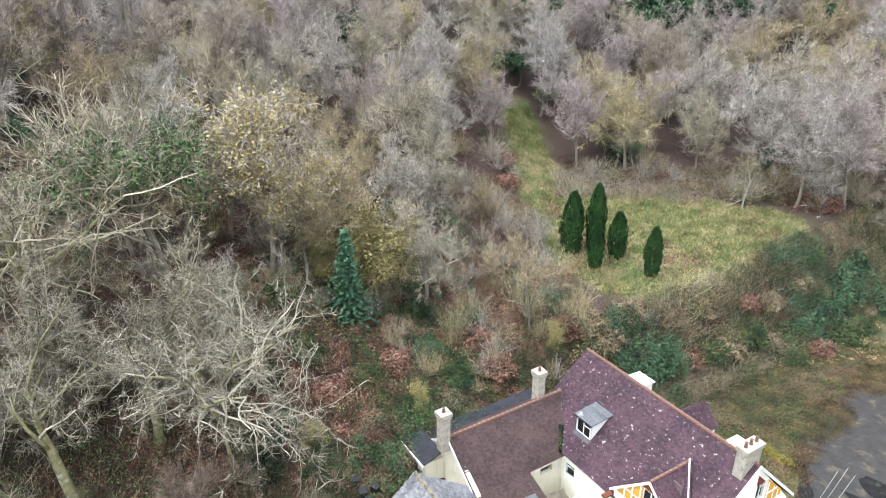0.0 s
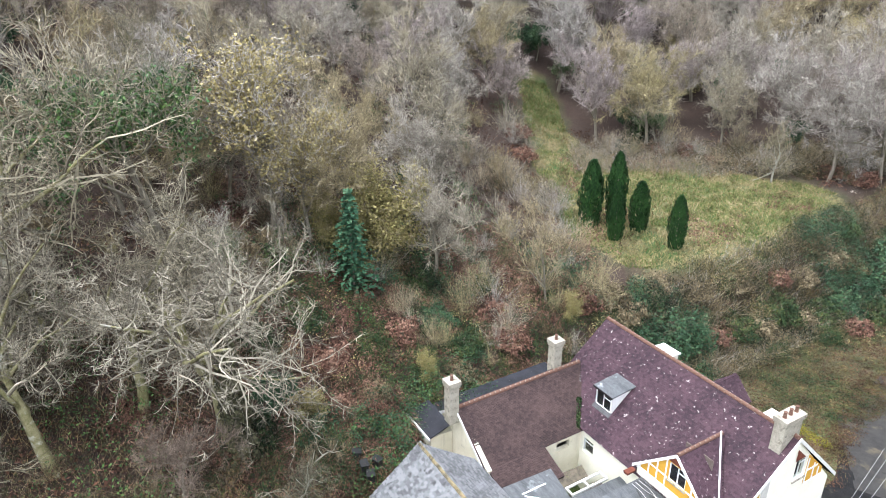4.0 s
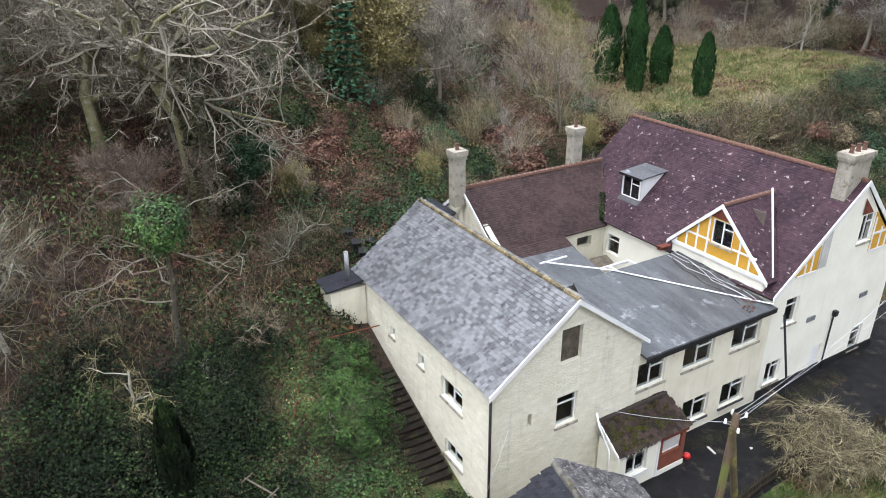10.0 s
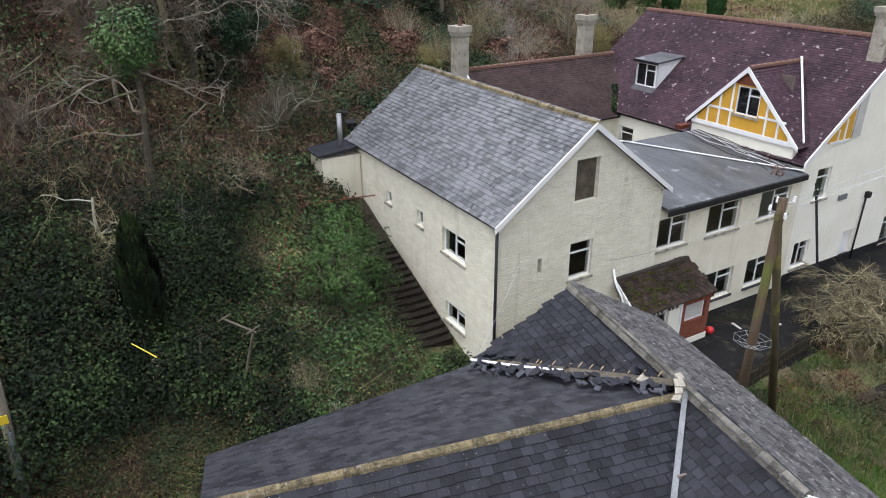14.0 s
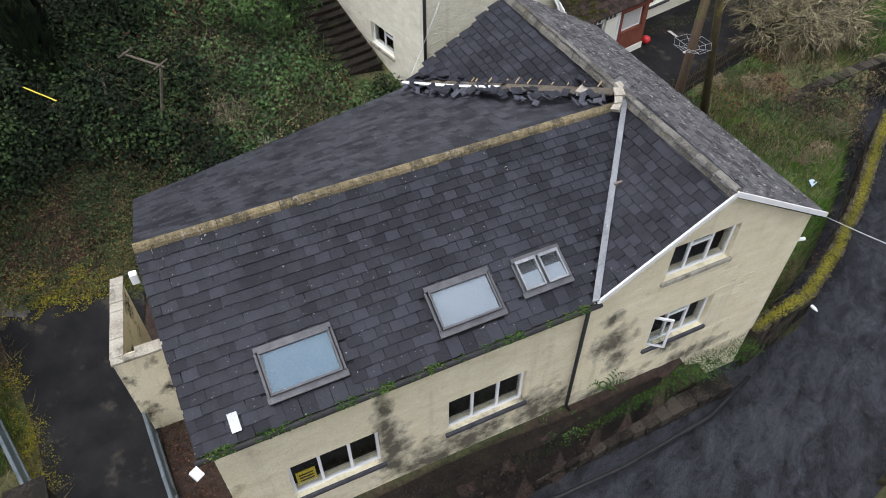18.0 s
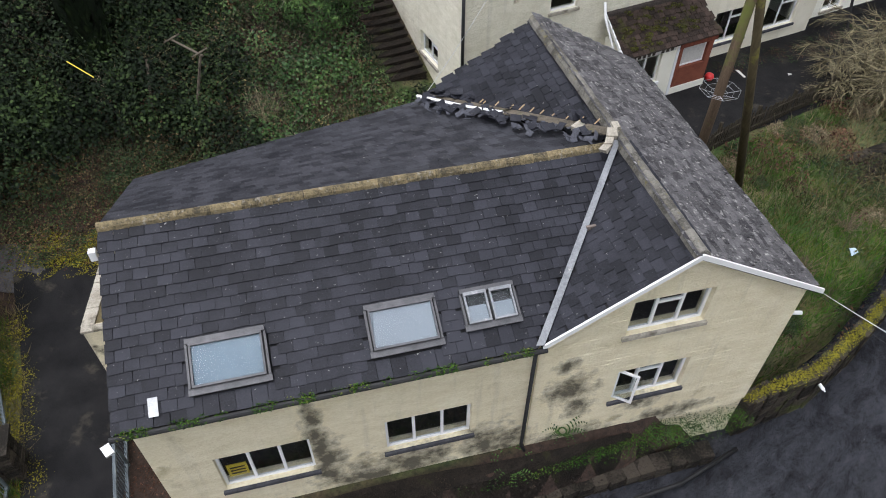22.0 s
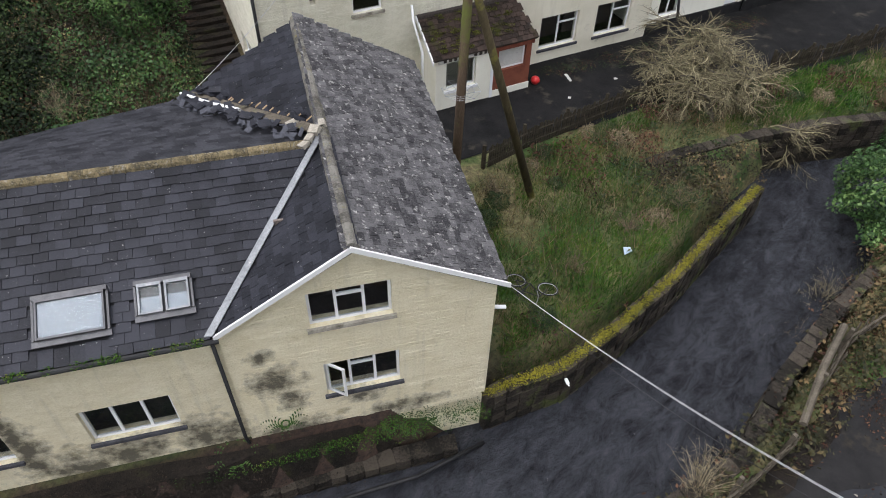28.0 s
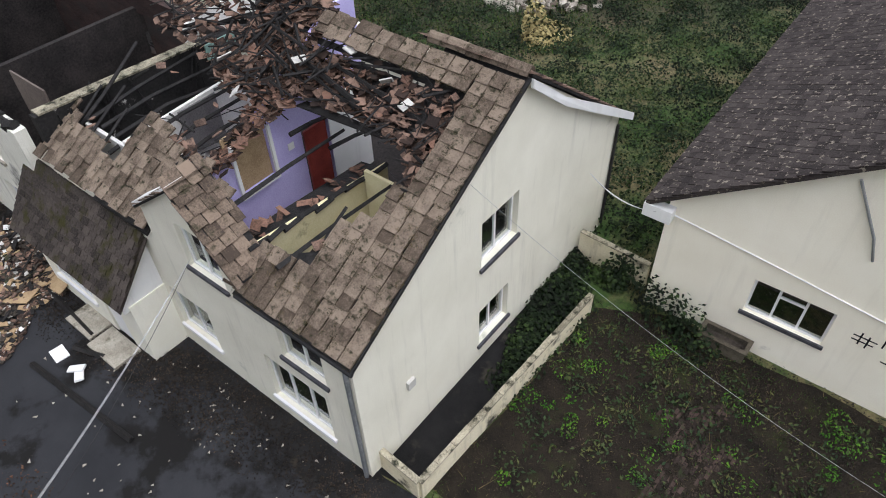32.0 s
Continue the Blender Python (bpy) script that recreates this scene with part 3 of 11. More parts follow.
# ---- building kit ----
class Shape:
    """Vertices and faces of one mesh, added piece by piece."""

    def __init__(self):
        self.v, self.f = [], []

    def add(self, verts, faces):
        k = len(self.v)
        self.v += [tuple(p) for p in verts]
        self.f += [tuple(k + i for i in face) for face in faces]
        return self

    def box(self, a, b, m=None):
        (x0, y0, z0), (x1, y1, z1) = a, b
        p = [(x0, y0, z0), (x1, y0, z0), (x1, y1, z0), (x0, y1, z0), (x0, y0, z1), (x1, y0, z1), (x1, y1, z1), (x0, y1, z1)]
        if m is not None:
            p = [m @ Vector(q) for q in p]
        return self.add(p, [(0, 3, 2, 1), (4, 5, 6, 7), (0, 1, 5, 4), (1, 2, 6, 5), (2, 3, 7, 6), (3, 0, 4, 7)])

    def slab(self, poly, depth):
        """A flat polygon with thickness: depth is the vector from its face to its back."""
        n = len(poly)
        a = [Vector(p) for p in poly]
        d = Vector(depth)
        return self.add(a + [p + d for p in a], [tuple(range(n)), tuple(range(2 * n - 1, n - 1, -1))] + [(i, n + i, n + (i + 1) % n, (i + 1) % n) for i in range(n)])

    def tube(self, pts, radii, sides=6, cap=True):
        pts = [Vector(p) for p in pts]
        if not hasattr(radii, "__len__"):
            radii = [radii] * len(pts)
        ring = []
        for i, p in enumerate(pts):
            d = (pts[min(i + 1, len(pts) - 1)] - pts[max(i - 1, 0)]).normalized()
            side = d.cross(Vector((0.13, 0.31, 0.94)) if abs(d.z) < 0.9 else Vector((1, 0.1, 0))).normalized()
            up = side.cross(d)
            ring += [p + (side * math.cos(2 * math.pi * k / sides) + up * math.sin(2 * math.pi * k / sides)) * radii[i] for k in range(sides)]
        f = [(i * sides + k, i * sides + (k + 1) % sides, (i + 1) * sides + (k + 1) % sides, (i + 1) * sides + k) for i in range(len(pts) - 1) for k in range(sides)]
        if cap:
            f += [tuple(range(sides - 1, -1, -1)), tuple(range((len(pts) - 1) * sides, len(pts) * sides))]
        return self.add(ring, f)

    def weld(self):
        """Joins equal corners and drops the faces between neighbouring blocks, so that a wall is one shell."""
        index, v, move = {}, [], []
        for p in self.v:
            key = tuple(round(c, 4) for c in p)
            if key not in index:
                index[key] = len(v)
                v.append(p)
            move.append(index[key])
        f, seen = [tuple(dict.fromkeys(move[i] for i in face)) for face in self.f], collections.Counter()
        for face in f:
            seen[frozenset(face)] += 1
        self.v, self.f = v, [face for face in f if len(face) > 2 and seen[frozenset(face)] == 1]
        return self

    def mesh(self, name, mat, smooth=False):
        me = bpy.data.meshes.new(name)
        me.from_pydata(self.v, [], self.f)
        if smooth:
            me.polygons.foreach_set("use_smooth", [True] * len(me.polygons))
        if mat:
            me.materials.append(mat)
        return me


def thing(name, label, category, m=None, group="", kind=""):
    ob = new(name)
    ob.empty_display_size = 0.2
    if m is not None:
        ob.matrix_world = m
    return tagged(ob, label, category, group, kind)


def part(name, shape, mat, parent=None, label="", smooth=False, m=None, kind=""):
    data = shape if isinstance(shape, bpy.types.Mesh) else shape.mesh(name, mat, smooth)
    ob = new(name, data)
    if parent is not None:
        ob.parent = parent
    if m is not None:
        ob.matrix_local = m
    return tagged(ob, label, kind=kind)


def clip(poly, a, b, c):
    """Keeps the part of a 2D polygon where a*s + b*z <= c."""
    out = []
    for i, p in enumerate(poly):
        q = poly[(i + 1) % len(poly)]
        dp, dq = a * p[0] + b * p[1] - c, a * q[0] + b * q[1] - c
        if dp <= 0:
            out.append(p)
        if (dp < 0) != (dq < 0) and dp != dq:
            t = dp / (dp - dq)
            out.append((p[0] + t * (q[0] - p[0]), p[1] + t * (q[1] - p[1])))
    return out


def wall(parent, name, mat, a, b, z0, z1, holes=(), thick=0.35, lines=(), label=""):
    """A wall from a to b (x, y), thickness to the left of that line, with openings (s0, s1, z0, z1) right through; lines (a, b, c) cut its top."""
    A, Bv = Vector((a[0], a[1], 0)), Vector((b[0], b[1], 0))
    d = (Bv - A).normalized()
    n = Vector((-d.y, d.x, 0)) * thick
    length = (Bv - A).length
    ss = sorted({0.0, length, *[v for h in holes for v in h[:2]]})
    zs = sorted({z0, z1, *[v for h in holes for v in h[2:4]]})
    sh = Shape()
    for s0, s1 in zip(ss, ss[1:]):
        for q0, q1 in zip(zs, zs[1:]):
            if any(h[0] - 1e-4 <= s0 and s1 <= h[1] + 1e-4 and h[2] - 1e-4 <= q0 and q1 <= h[3] + 1e-4 for h in holes):
                continue
            poly = [(s0, q0), (s1, q0), (s1, q1), (s0, q1)]
            for la in lines:
                poly = clip(poly, *la)
                if len(poly) < 3:
                    break
            if len(poly) >= 3:
                sh.slab([A + d * s + Vector((0, 0, z)) for s, z in poly], n)
    return part(name, sh.weld(), mat, parent, label)


def stonework(parent, mat, a, b, z0, z1, holes=(), lines=(), seed=1):
    """Painted rubble stones standing a little proud of a wall's outer face, in rough courses."""
    rng = random.Random(seed)
    A, Bv = Vector((a[0], a[1], 0)), Vector((b[0], b[1], 0))
    d = (Bv - A).normalized()
    out = Vector((d.y, -d.x, 0))
    length = (Bv - A).length
    sh = Shape()
    z = z0
    while z < z1:
        h = rng.uniform(0.06, 0.15)
        s = rng.uniform(-0.3, 0)
        while s < length:
            w = rng.uniform(0.22, 0.85)
            s0, s1 = max(s, 0.0), min(s + w, length)
            s += w
            q0, q1 = z, z + h * rng.uniform(0.9, 1.0)
            if s1 - s0 < 0.08 or any(s1 > k[0] - 0.03 and s0 < k[1] + 0.03 and q1 > k[2] - 0.12 and q0 < k[3] + 0.02 for k in holes):
                continue
            if any(la[0] * ss + la[1] * (q1 + 0.06) > la[2] for la in lines for ss in (s0, s1)):
                continue
            g, p = 0.004, rng.uniform(0.002, 0.010)
            j = lambda: rng.uniform(0.008, 0.035)
            base = [A + d * x + Vector((0, 0, y)) - out * 0.01 for x, y in ((s0 + g, q0), (s1 - g, q0), (s1 - g, q1 - g), (s0 + g, q1 - g))]
            top = [A + d * x + Vector((0, 0, y)) + out * (p * rng.uniform(0.7, 1.2)) for x, y in ((s0 + g + j(), q0 + j()), (s1 - g - j(), q0 + j()), (s1 - g - j(), q1 - g - j()), (s0 + g + j(), q1 - g - j()))]
            sh.add(base + top, [(4, 5, 6, 7), (0, 1, 5, 4), (1, 2, 6, 5), (2, 3, 7, 6), (3, 0, 4, 7)])
        z += h
    return part("stonework", sh, M[mat], parent, "painted rubble stonework", kind="stuff")


def gable_lines(length, ridge_s, eave_z0, ridge_z, eave_z1=None):
    """The two cuts that make a gable: rising from (0, eave_z0) to (ridge_s, ridge_z) and falling to (length, eave_z1)."""
    e1 = eave_z0 if eave_z1 is None else eave_z1
    k0, k1 = (ridge_z - eave_z0) / ridge_s, (ridge_z - e1) / (length - ridge_s)
    return ((-k0, 1, eave_z0), (k1, 1, ridge_z + k1 * ridge_s))


def on_wall(a, b, s, z):
    """The pose at a point of a wall's outer face: x along it, y into it, z up."""
    d = math.degrees(math.atan2(b[1] - a[1], b[0] - a[0]))
    k = s / math.hypot(b[0] - a[0], b[1] - a[1])
    return pose(a[0] + (b[0] - a[0]) * k, a[1] + (b[1] - a[1]) * k, z, 0, 0, d)


def window(parent, m, w, h, lights=3, sill="sill_slate", transom=True, bar=0.065, deep=0.12, open_light=-1, frame_mat="upvc", backing=True):
    """A casement window set into its opening; lights side by side, some with a small top light. Origin at the lower left of the opening."""
    win = part("window", Shape().box((0, deep, 0), (w, deep + 0.07, bar)).box((0, deep, h - bar), (w, deep + 0.07, h)).box((0, deep, bar), (bar, deep + 0.07, h - bar))
               .box((w - bar, deep, bar), (w, deep + 0.07, h - bar)), M[frame_mat], parent, m=m)
    for i in range(1, lights):
        x = w * i / lights
        part("mullion", Shape().box((x - bar / 2, deep + 0.003, bar), (x + bar / 2, deep + 0.067, h - bar)), M[frame_mat], win)
    for i in range(lights):
        x0, x1 = w * i / lights + bar / 2 + (bar / 2 if i == 0 else 0), w * (i + 1) / lights - bar / 2 - (bar / 2 if i == lights - 1 else 0)
        if transom and i == min(1, lights - 1):
            zt = h * 0.68
            part("transom", Shape().box((x0, deep + 0.003, zt), (x1, deep + 0.067, zt + bar)), M[frame_mat], win)
        if i == open_light:
            sash = Shape()
            ww = x1 - x0
            om = pose(x0, deep, bar, 0, 0, -38)
            for a, b in (((0, -0.05, 0), (ww, 0, 0.06)), ((0, -0.05, h - 2 * bar - 0.06), (ww, 0, h - 2 * bar)), ((0, -0.05, 0.06), (0.06, 0, h - 2 * bar - 0.06)), ((ww - 0.06, -0.05, 0.06), (ww, 0, h - 2 * bar - 0.06))):
                sash.box(a, b, om)
            part("open_sash", sash, M[frame_mat], win, "white casement standing open")
            part("pane", Shape().box((0.06, -0.03, 0.06), (ww - 0.06, -0.024, h - 2 * bar - 0.06), om), M["glass"], win)
        else:
            pane = part("pane", Shape().box((x0, deep + 0.03, bar), (x1, deep + 0.036, h - bar)), M["glass"], win)
            pane.visible_shadow = False
    if sill:
        part("sill", Shape().box((-0.08, -0.07, -0.11), (w + 0.08, deep, -0.003)), M[sill], win, "dark slate sill" if sill == "sill_slate" else "pale sill")
    if backing:
        # Added dark panel, so that the opening looks into an unlit room.
        part("blind_room", Shape().box((-0.4, 1.8, -0.6), (w + 0.4, 1.86, h + 0.5)), M["unlit_room"], win, "dark panel behind the window, standing for an unlit room")
    return win


def courses(origin, along, up, poly, w, exposure, inside=None):
    """Centres (2D) of slates laid in half-bond over a polygon given in the plane's own metres."""
    s0, s1 = min(p[0] for p in poly), max(p[0] for p in poly)
    t0, t1 = min(p[1] for p in poly), max(p[1] for p in poly)

    def within(x, y):
        hit = False
        for i, (xa, ya) in enumerate(poly):
            xb, yb = poly[i - 1]
            if (ya > y) != (yb > y) and x < (xb - xa) * (y - ya) / (yb - ya) + xa:
                hit = not hit
        return hit
    out = []
    for r in range(int((t1 - t0) / exposure) + 1):
        t = t0 + (r + 0.5) * exposure
        for c in range(-1, int((s1 - s0) / w) + 2):
            s = s0 + (c + 0.5 * (r % 2)) * w
            if within(min(max(s, s0 + 0.01), s1 - 0.01) if s0 - w * 0.4 < s < s1 + w * 0.4 else s, t) and (inside is None or inside(s, t)):
                out.append((s, t))
    return out


def roof(parent, corners, mats, w=0.3, exposure=0.2, thick=0.018, singles=0, near=None, skip=None, name="slate", lift=0.03, jitter=0.012, label="", deck="felt_dark", deck_depth=0.10, along=None):
    """A planar roof slope: a deck with laid slates. corners: 3D, the first two along the eave. The slates nearest to `near` are parts of their own."""
    p = [Vector(c) for c in corners]
    n = (p[1] - p[0]).cross(p[-1] - p[0]).normalized()
    x = (p[1] - p[0]).normalized() if along is None else Vector(along)
    x = (x - n * x.dot(n)).normalized()
    if n.z < 0:
        n = -n
    y = n.cross(x)
    if y.z < 0:
        y = -y
    sl = part("slope", Shape().slab(p, -n * deck_depth), M[deck], parent, label)
    poly = [((q - p[0]).dot(x), (q - p[0]).dot(y)) for q in p]
    cs = courses(p[0], x, y, poly, w, exposure, skip)
    rng = random.Random(len(cs))
    base = Matrix((x, y, n)).transposed().to_4x4()
    base.translation = p[0]
    length = exposure * 1.75
    left, right = min(q[0] for q in poly) - 0.02, max(q[0] for q in poly) + 0.02
    if singles and near is not None:
        nr = Vector(near)
        cs.sort(key=lambda c: (p[0] + x * c[0] + y * c[1] - nr).length)
    one = None
    sh = Shape()
    tilt = math.degrees(math.atan2(thick * 1.6, exposure))
    for i, (s, t) in enumerate(cs):
        m = base @ pose(s + rng.uniform(-1, 1) * jitter * 0.4, t + rng.uniform(-1, 1) * jitter, lift + rng.random() * 0.004, -tilt + rng.uniform(-0.8, 0.8), rng.uniform(-0.6, 0.6), rng.uniform(-1, 1) * jitter * 60)
        if i < singles:
            if one is None:
                one = Shape().box((-w * 0.486, -exposure * 0.5, -thick / 2), (w * 0.486, length - exposure * 0.5, thick / 2)).mesh(name, M[mats[0]])
            part(name, one, None, sl, m=m)
        else:
            k = w * (rng.uniform(0.474, 0.49) if name == "slate" else rng.uniform(0.455, 0.48))
            a, b = max(-k, left - s), min(k, right - s)
            sh.add([m @ Vector(q) for q in ((a, -exposure * 0.5, thick / 2), (b, -exposure * 0.5, thick / 2), (b, length - exposure * 0.5, thick / 2), (a, length - exposure * 0.5, thick / 2),
                                            (a, -exposure * 0.5, -thick / 2), (b, -exposure * 0.5, -thick / 2))], [(0, 1, 2, 3), (4, 5, 1, 0), (1, 5, 2), (4, 0, 3)])
    if sh.f:
        part(name + "_field", sh, M[mats[-1]], sl, kind="stuff")
    return sl


def patch(parent, e0, e1, r1, r0, mat, w=0.26, exposure=0.19, thick=0.012, deck="felt_dark", name="slate"):
    """A slope whose eave and ridge are not quite parallel: slates follow both."""
    e0, e1, r1, r0 = (Vector(q) for q in (e0, e1, r1, r0))
    sl = part("slope", Shape().add([e0, e1, r1, r0] + [q - Vector((0, 0, 0.1)) for q in (e0, e1, r1, r0)], [(0, 1, 2), (0, 2, 3), (6, 5, 4), (7, 6, 4), (0, 4, 5, 1), (1, 5, 6, 2), (2, 6, 7, 3), (3, 7, 4, 0)]), M[deck], parent)
    rows = int(((r0 - e0).length + (r1 - e1).length) / 2 / exposure)
    sh = Shape()
    rng = random.Random(rows)
    for j in range(rows):
        a0, a1 = e0.lerp(r0, j / rows), e1.lerp(r1, j / rows)
        b0, b1 = e0.lerp(r0, min(1, (j + 1.7) / rows)), e1.lerp(r1, min(1, (j + 1.7) / rows))
        n = int((a1 - a0).length / w)
        for i in range(n):
            s0, s1 = max(0, (i - 0.5 * (j % 2)) / n), min(1, (i + 0.96 - 0.5 * (j % 2)) / n)
            up = Vector((0, 0, 0.055 + rng.random() * 0.012))
            q = [a0.lerp(a1, s0) + up, a0.lerp(a1, s1) + up, b0.lerp(b1, s1) + Vector((0, 0, 0.02)), b0.lerp(b1, s0) + Vector((0, 0, 0.02))]
            sh.add(q + [q[0] - Vector((0, 0, thick * 1.5)), q[1] - Vector((0, 0, thick * 1.5))], [(0, 1, 2, 3), (4, 5, 1, 0)])
    part(name + "_field", sh, M[mat], sl, kind="stuff")
    return sl


def ridge(parent, a, b, mat="ridge_clay", r=0.13, piece=0.4, name="ridge_tile", singles=True):
    """Half-round ridge tiles end to end from a to b."""
    a, b = Vector(a), Vector(b)
    d = b - a
    n = max(1, int(d.length / piece))
    ln = d.length / n
    sh = Shape()
    prof = [(-r * 1.1, -0.09), (-r * 0.9, 0.01), (-r * 0.45, r * 0.55), (0, r * 0.72), (r * 0.45, r * 0.55), (r * 0.9, 0.01), (r * 1.1, -0.09), (0, r * 0.2)]
    k = len(prof)
    v = [(u, 0, z) for u, z in prof] + [(u, ln * 0.975, z) for u, z in prof]
    sh.add(v, [(i, (i + 1) % k, k + (i + 1) % k, k + i) for i in range(k)] + [(7, 6, 5, 4, 3, 2, 1, 0), tuple(range(k, 2 * k))])
    me = sh.mesh(name, M[mat])
    rng = random.Random(n)
    x = d.normalized()
    side = x.cross(Vector((0, 0, 1))).normalized()
    base = Matrix((side, x, side.cross(x))).transposed().to_4x4()
    for i in range(n):
        q = base.copy()
        q.translation = a + x * (i * ln) + Vector((0, 0, 0.05))
        part(name, me, None, parent, m=q @ pose(0, 0, 0, rng.uniform(-1, 1), rng.uniform(-4, 4), rng.uniform(-1.2, 1.2)))


def chimney(parent, m, w, d, h, mat="concrete", pots=0, pot_mat="ridge_clay"):
    c = part("chimney", Shape().box((-w / 2, -d / 2, 0), (w / 2, d / 2, h)), M[mat], parent, m=m)
    part("cornice", Shape().box((-w / 2 - 0.07, -d / 2 - 0.07, h * 0.86), (w / 2 + 0.07, d / 2 + 0.07, h * 0.92)).box((-w / 2 - 0.12, -d / 2 - 0.12, h * 0.92), (w / 2 + 0.12, d / 2 + 0.12, h + 0.04)), M[mat], c)
    for i in range(pots):
        x = (i - (pots - 1) / 2) * w / max(pots, 1)
        part("chimney_pot", Shape().tube([(x, 0, h + 0.04), (x, 0, h + 0.1), (x, 0, h + 0.38), (x, 0, h + 0.45)], [0.14, 0.12, 0.10, 0.125], 10), M[pot_mat], c, "clay pot")
    return c


def pipe(parent, pts, r=0.045, mat="black_plastic", name="downpipe", label="", sides=8):
    return part(name, Shape().tube(pts, r, sides), M[mat], parent, label, True)


def rough_block(seed, w, d, h, k=0.12):
    """A stone: a box with its corners knocked about."""
    rng = random.Random(seed)
    p = [Vector(((sx * w / 2) * (1 - rng.uniform(0, k)), (sy * d / 2) * (1 - rng.uniform(0, k)), h / 2 * sz * (1 - rng.uniform(0, k)))) for sz in (-1, 1) for sx, sy in ((-1, -1), (1, -1), (1, 1), (-1, 1))]
    return Shape().add(p, [(3, 2, 1, 0), (4, 5, 6, 7), (0, 1, 5, 4), (1, 2, 6, 5), (2, 3, 7, 6), (3, 0, 4, 7)])


def rnd_dir(rng):
    a, z = rng.uniform(0, 2 * math.pi), rng.uniform(-1, 1)
    r = math.sqrt(1 - z * z)
    return Vector((r * math.cos(a), r * math.sin(a), z))


# ---- the lie of the land ----
def smooth(a, b, x):
    t = np.clip((x - a) / (b - a), 0, 1)
    return t * t * (3 - 2 * t)


def soft(x):
    return np.logaddexp(0, x)


RIVER = [(75, 44), (55, 38), (44, 34.5), (35, 30), (28.5, 27.2), (23.0, 25.0), (20.4, 21.7), (17.9, 17.9), (15.4, 15.0), (12.3, 12.4), (8.5, 9.6), (3, 7.0), (-5, 4.2), (-18, 0), (-45, -8), (-90, -16)]
WATER_Z = -1.75


def river_distance(x, y):
    """Distance from the middle of the river."""
    best = np.full(np.shape(x), 1e9)
    for (xa, ya), (xb, yb) in zip(RIVER, RIVER[1:]):
        dx, dy = xb - xa, yb - ya
        t = np.clip(((x - xa) * dx + (y - ya) * dy) / (dx * dx + dy * dy), 0, 1)
        best = np.minimum(best, np.hypot(x - xa - t * dx, y - ya - t * dy))
    return best


def wobble(x, y):
    return 0.5 * np.sin(x * 0.31 + 1.3 * np.sin(y * 0.17)) + 0.5 * np.sin(y * 0.27 + 1.1 * np.sin(x * 0.23 + 2.0)) + 0.25 * np.sin(x * 0.9 + y * 0.7) + 0.2 * np.sin(y * 1.1 - x * 0.6)


def land(x, y):
    x, y = np.asarray(x, float), np.asarray(y, float)
    d = -0.887 * (x + 9) + 0.462 * (y - 10) - 5 * (1 - smooth(14, 26, y))
    hill = 0.48 * soft(d + 2)
    hill = np.where(hill > 20, 20 + (hill - 20) * 0.75, hill)
    e = -0.527 * (x - 25) + 0.849 * (y - 65) + 2
    field = np.maximum(8.4 + 0.11 * (y - 72), 0) * smooth(-2.5, 5, e)
    hi = np.maximum(hill, field)
    h = np.maximum(hi, 0) + 0.25 * np.exp(-np.abs(hill - field))* smooth(0.5, 3, hi)
    h = h + 0.30 * soft((y - 118) / 8) * 8 + 0.33 * soft((x - 78) / 6) * 6 + 0.25 * soft((-45 - y) / 5) * 5
    h = h + wobble(x, y) * 0.35 * smooth(1.5, 5, h)
    h = h + 0.05 * wobble(x * 2.3, y * 2.1) * smooth(-1, 1, -np.abs(h))
    r = river_distance(x, y)
    return h - 2.4 * smooth(2.95, 2.35, r)


def axis(lo, hi, f0, f1, fine, mid, far):
    a = list(np.arange(f0, f1, fine))
    p = f0
    q = f1
    left, right = [], []
    while p > lo:
        p -= mid if p > f0 - 90 else far
        left.append(p)
    while q < hi:
        right.append(q)
        q += mid if q < f1 + 110 else far
    return np.array(left[::-1] + a + right)


def sheet(name, xs, ys, mat, height):
    X, Y = np.meshgrid(xs, ys)
    Z = height(X, Y)
    v = np.stack([X.ravel(), Y.ravel(), Z.ravel()], 1)
    nx, ny = len(xs), len(ys)
    i = (np.arange(ny - 1)[:, None] * nx + np.arange(nx - 1)[None, :]).ravel()
    f = np.stack([i, i + 1, i + nx + 1, i + nx], 1)
    me = bpy.data.meshes.new(name)
    me.from_pydata(v.tolist(), [], f.tolist())
    me.polygons.foreach_set("use_smooth", [True] * len(me.polygons))
    me.materials.append(mat)
    return me, v


def in_poly(x, y, poly):
    hit = np.zeros(np.shape(x), bool)
    for i, (xa, ya) in enumerate(poly):
        xb, yb = poly[i - 1]
        if ya == yb:
            continue
        hit ^= ((ya > y) != (yb > y)) & (x < (xb - xa) * (y - ya) / (yb - ya) + xa)
    return hit


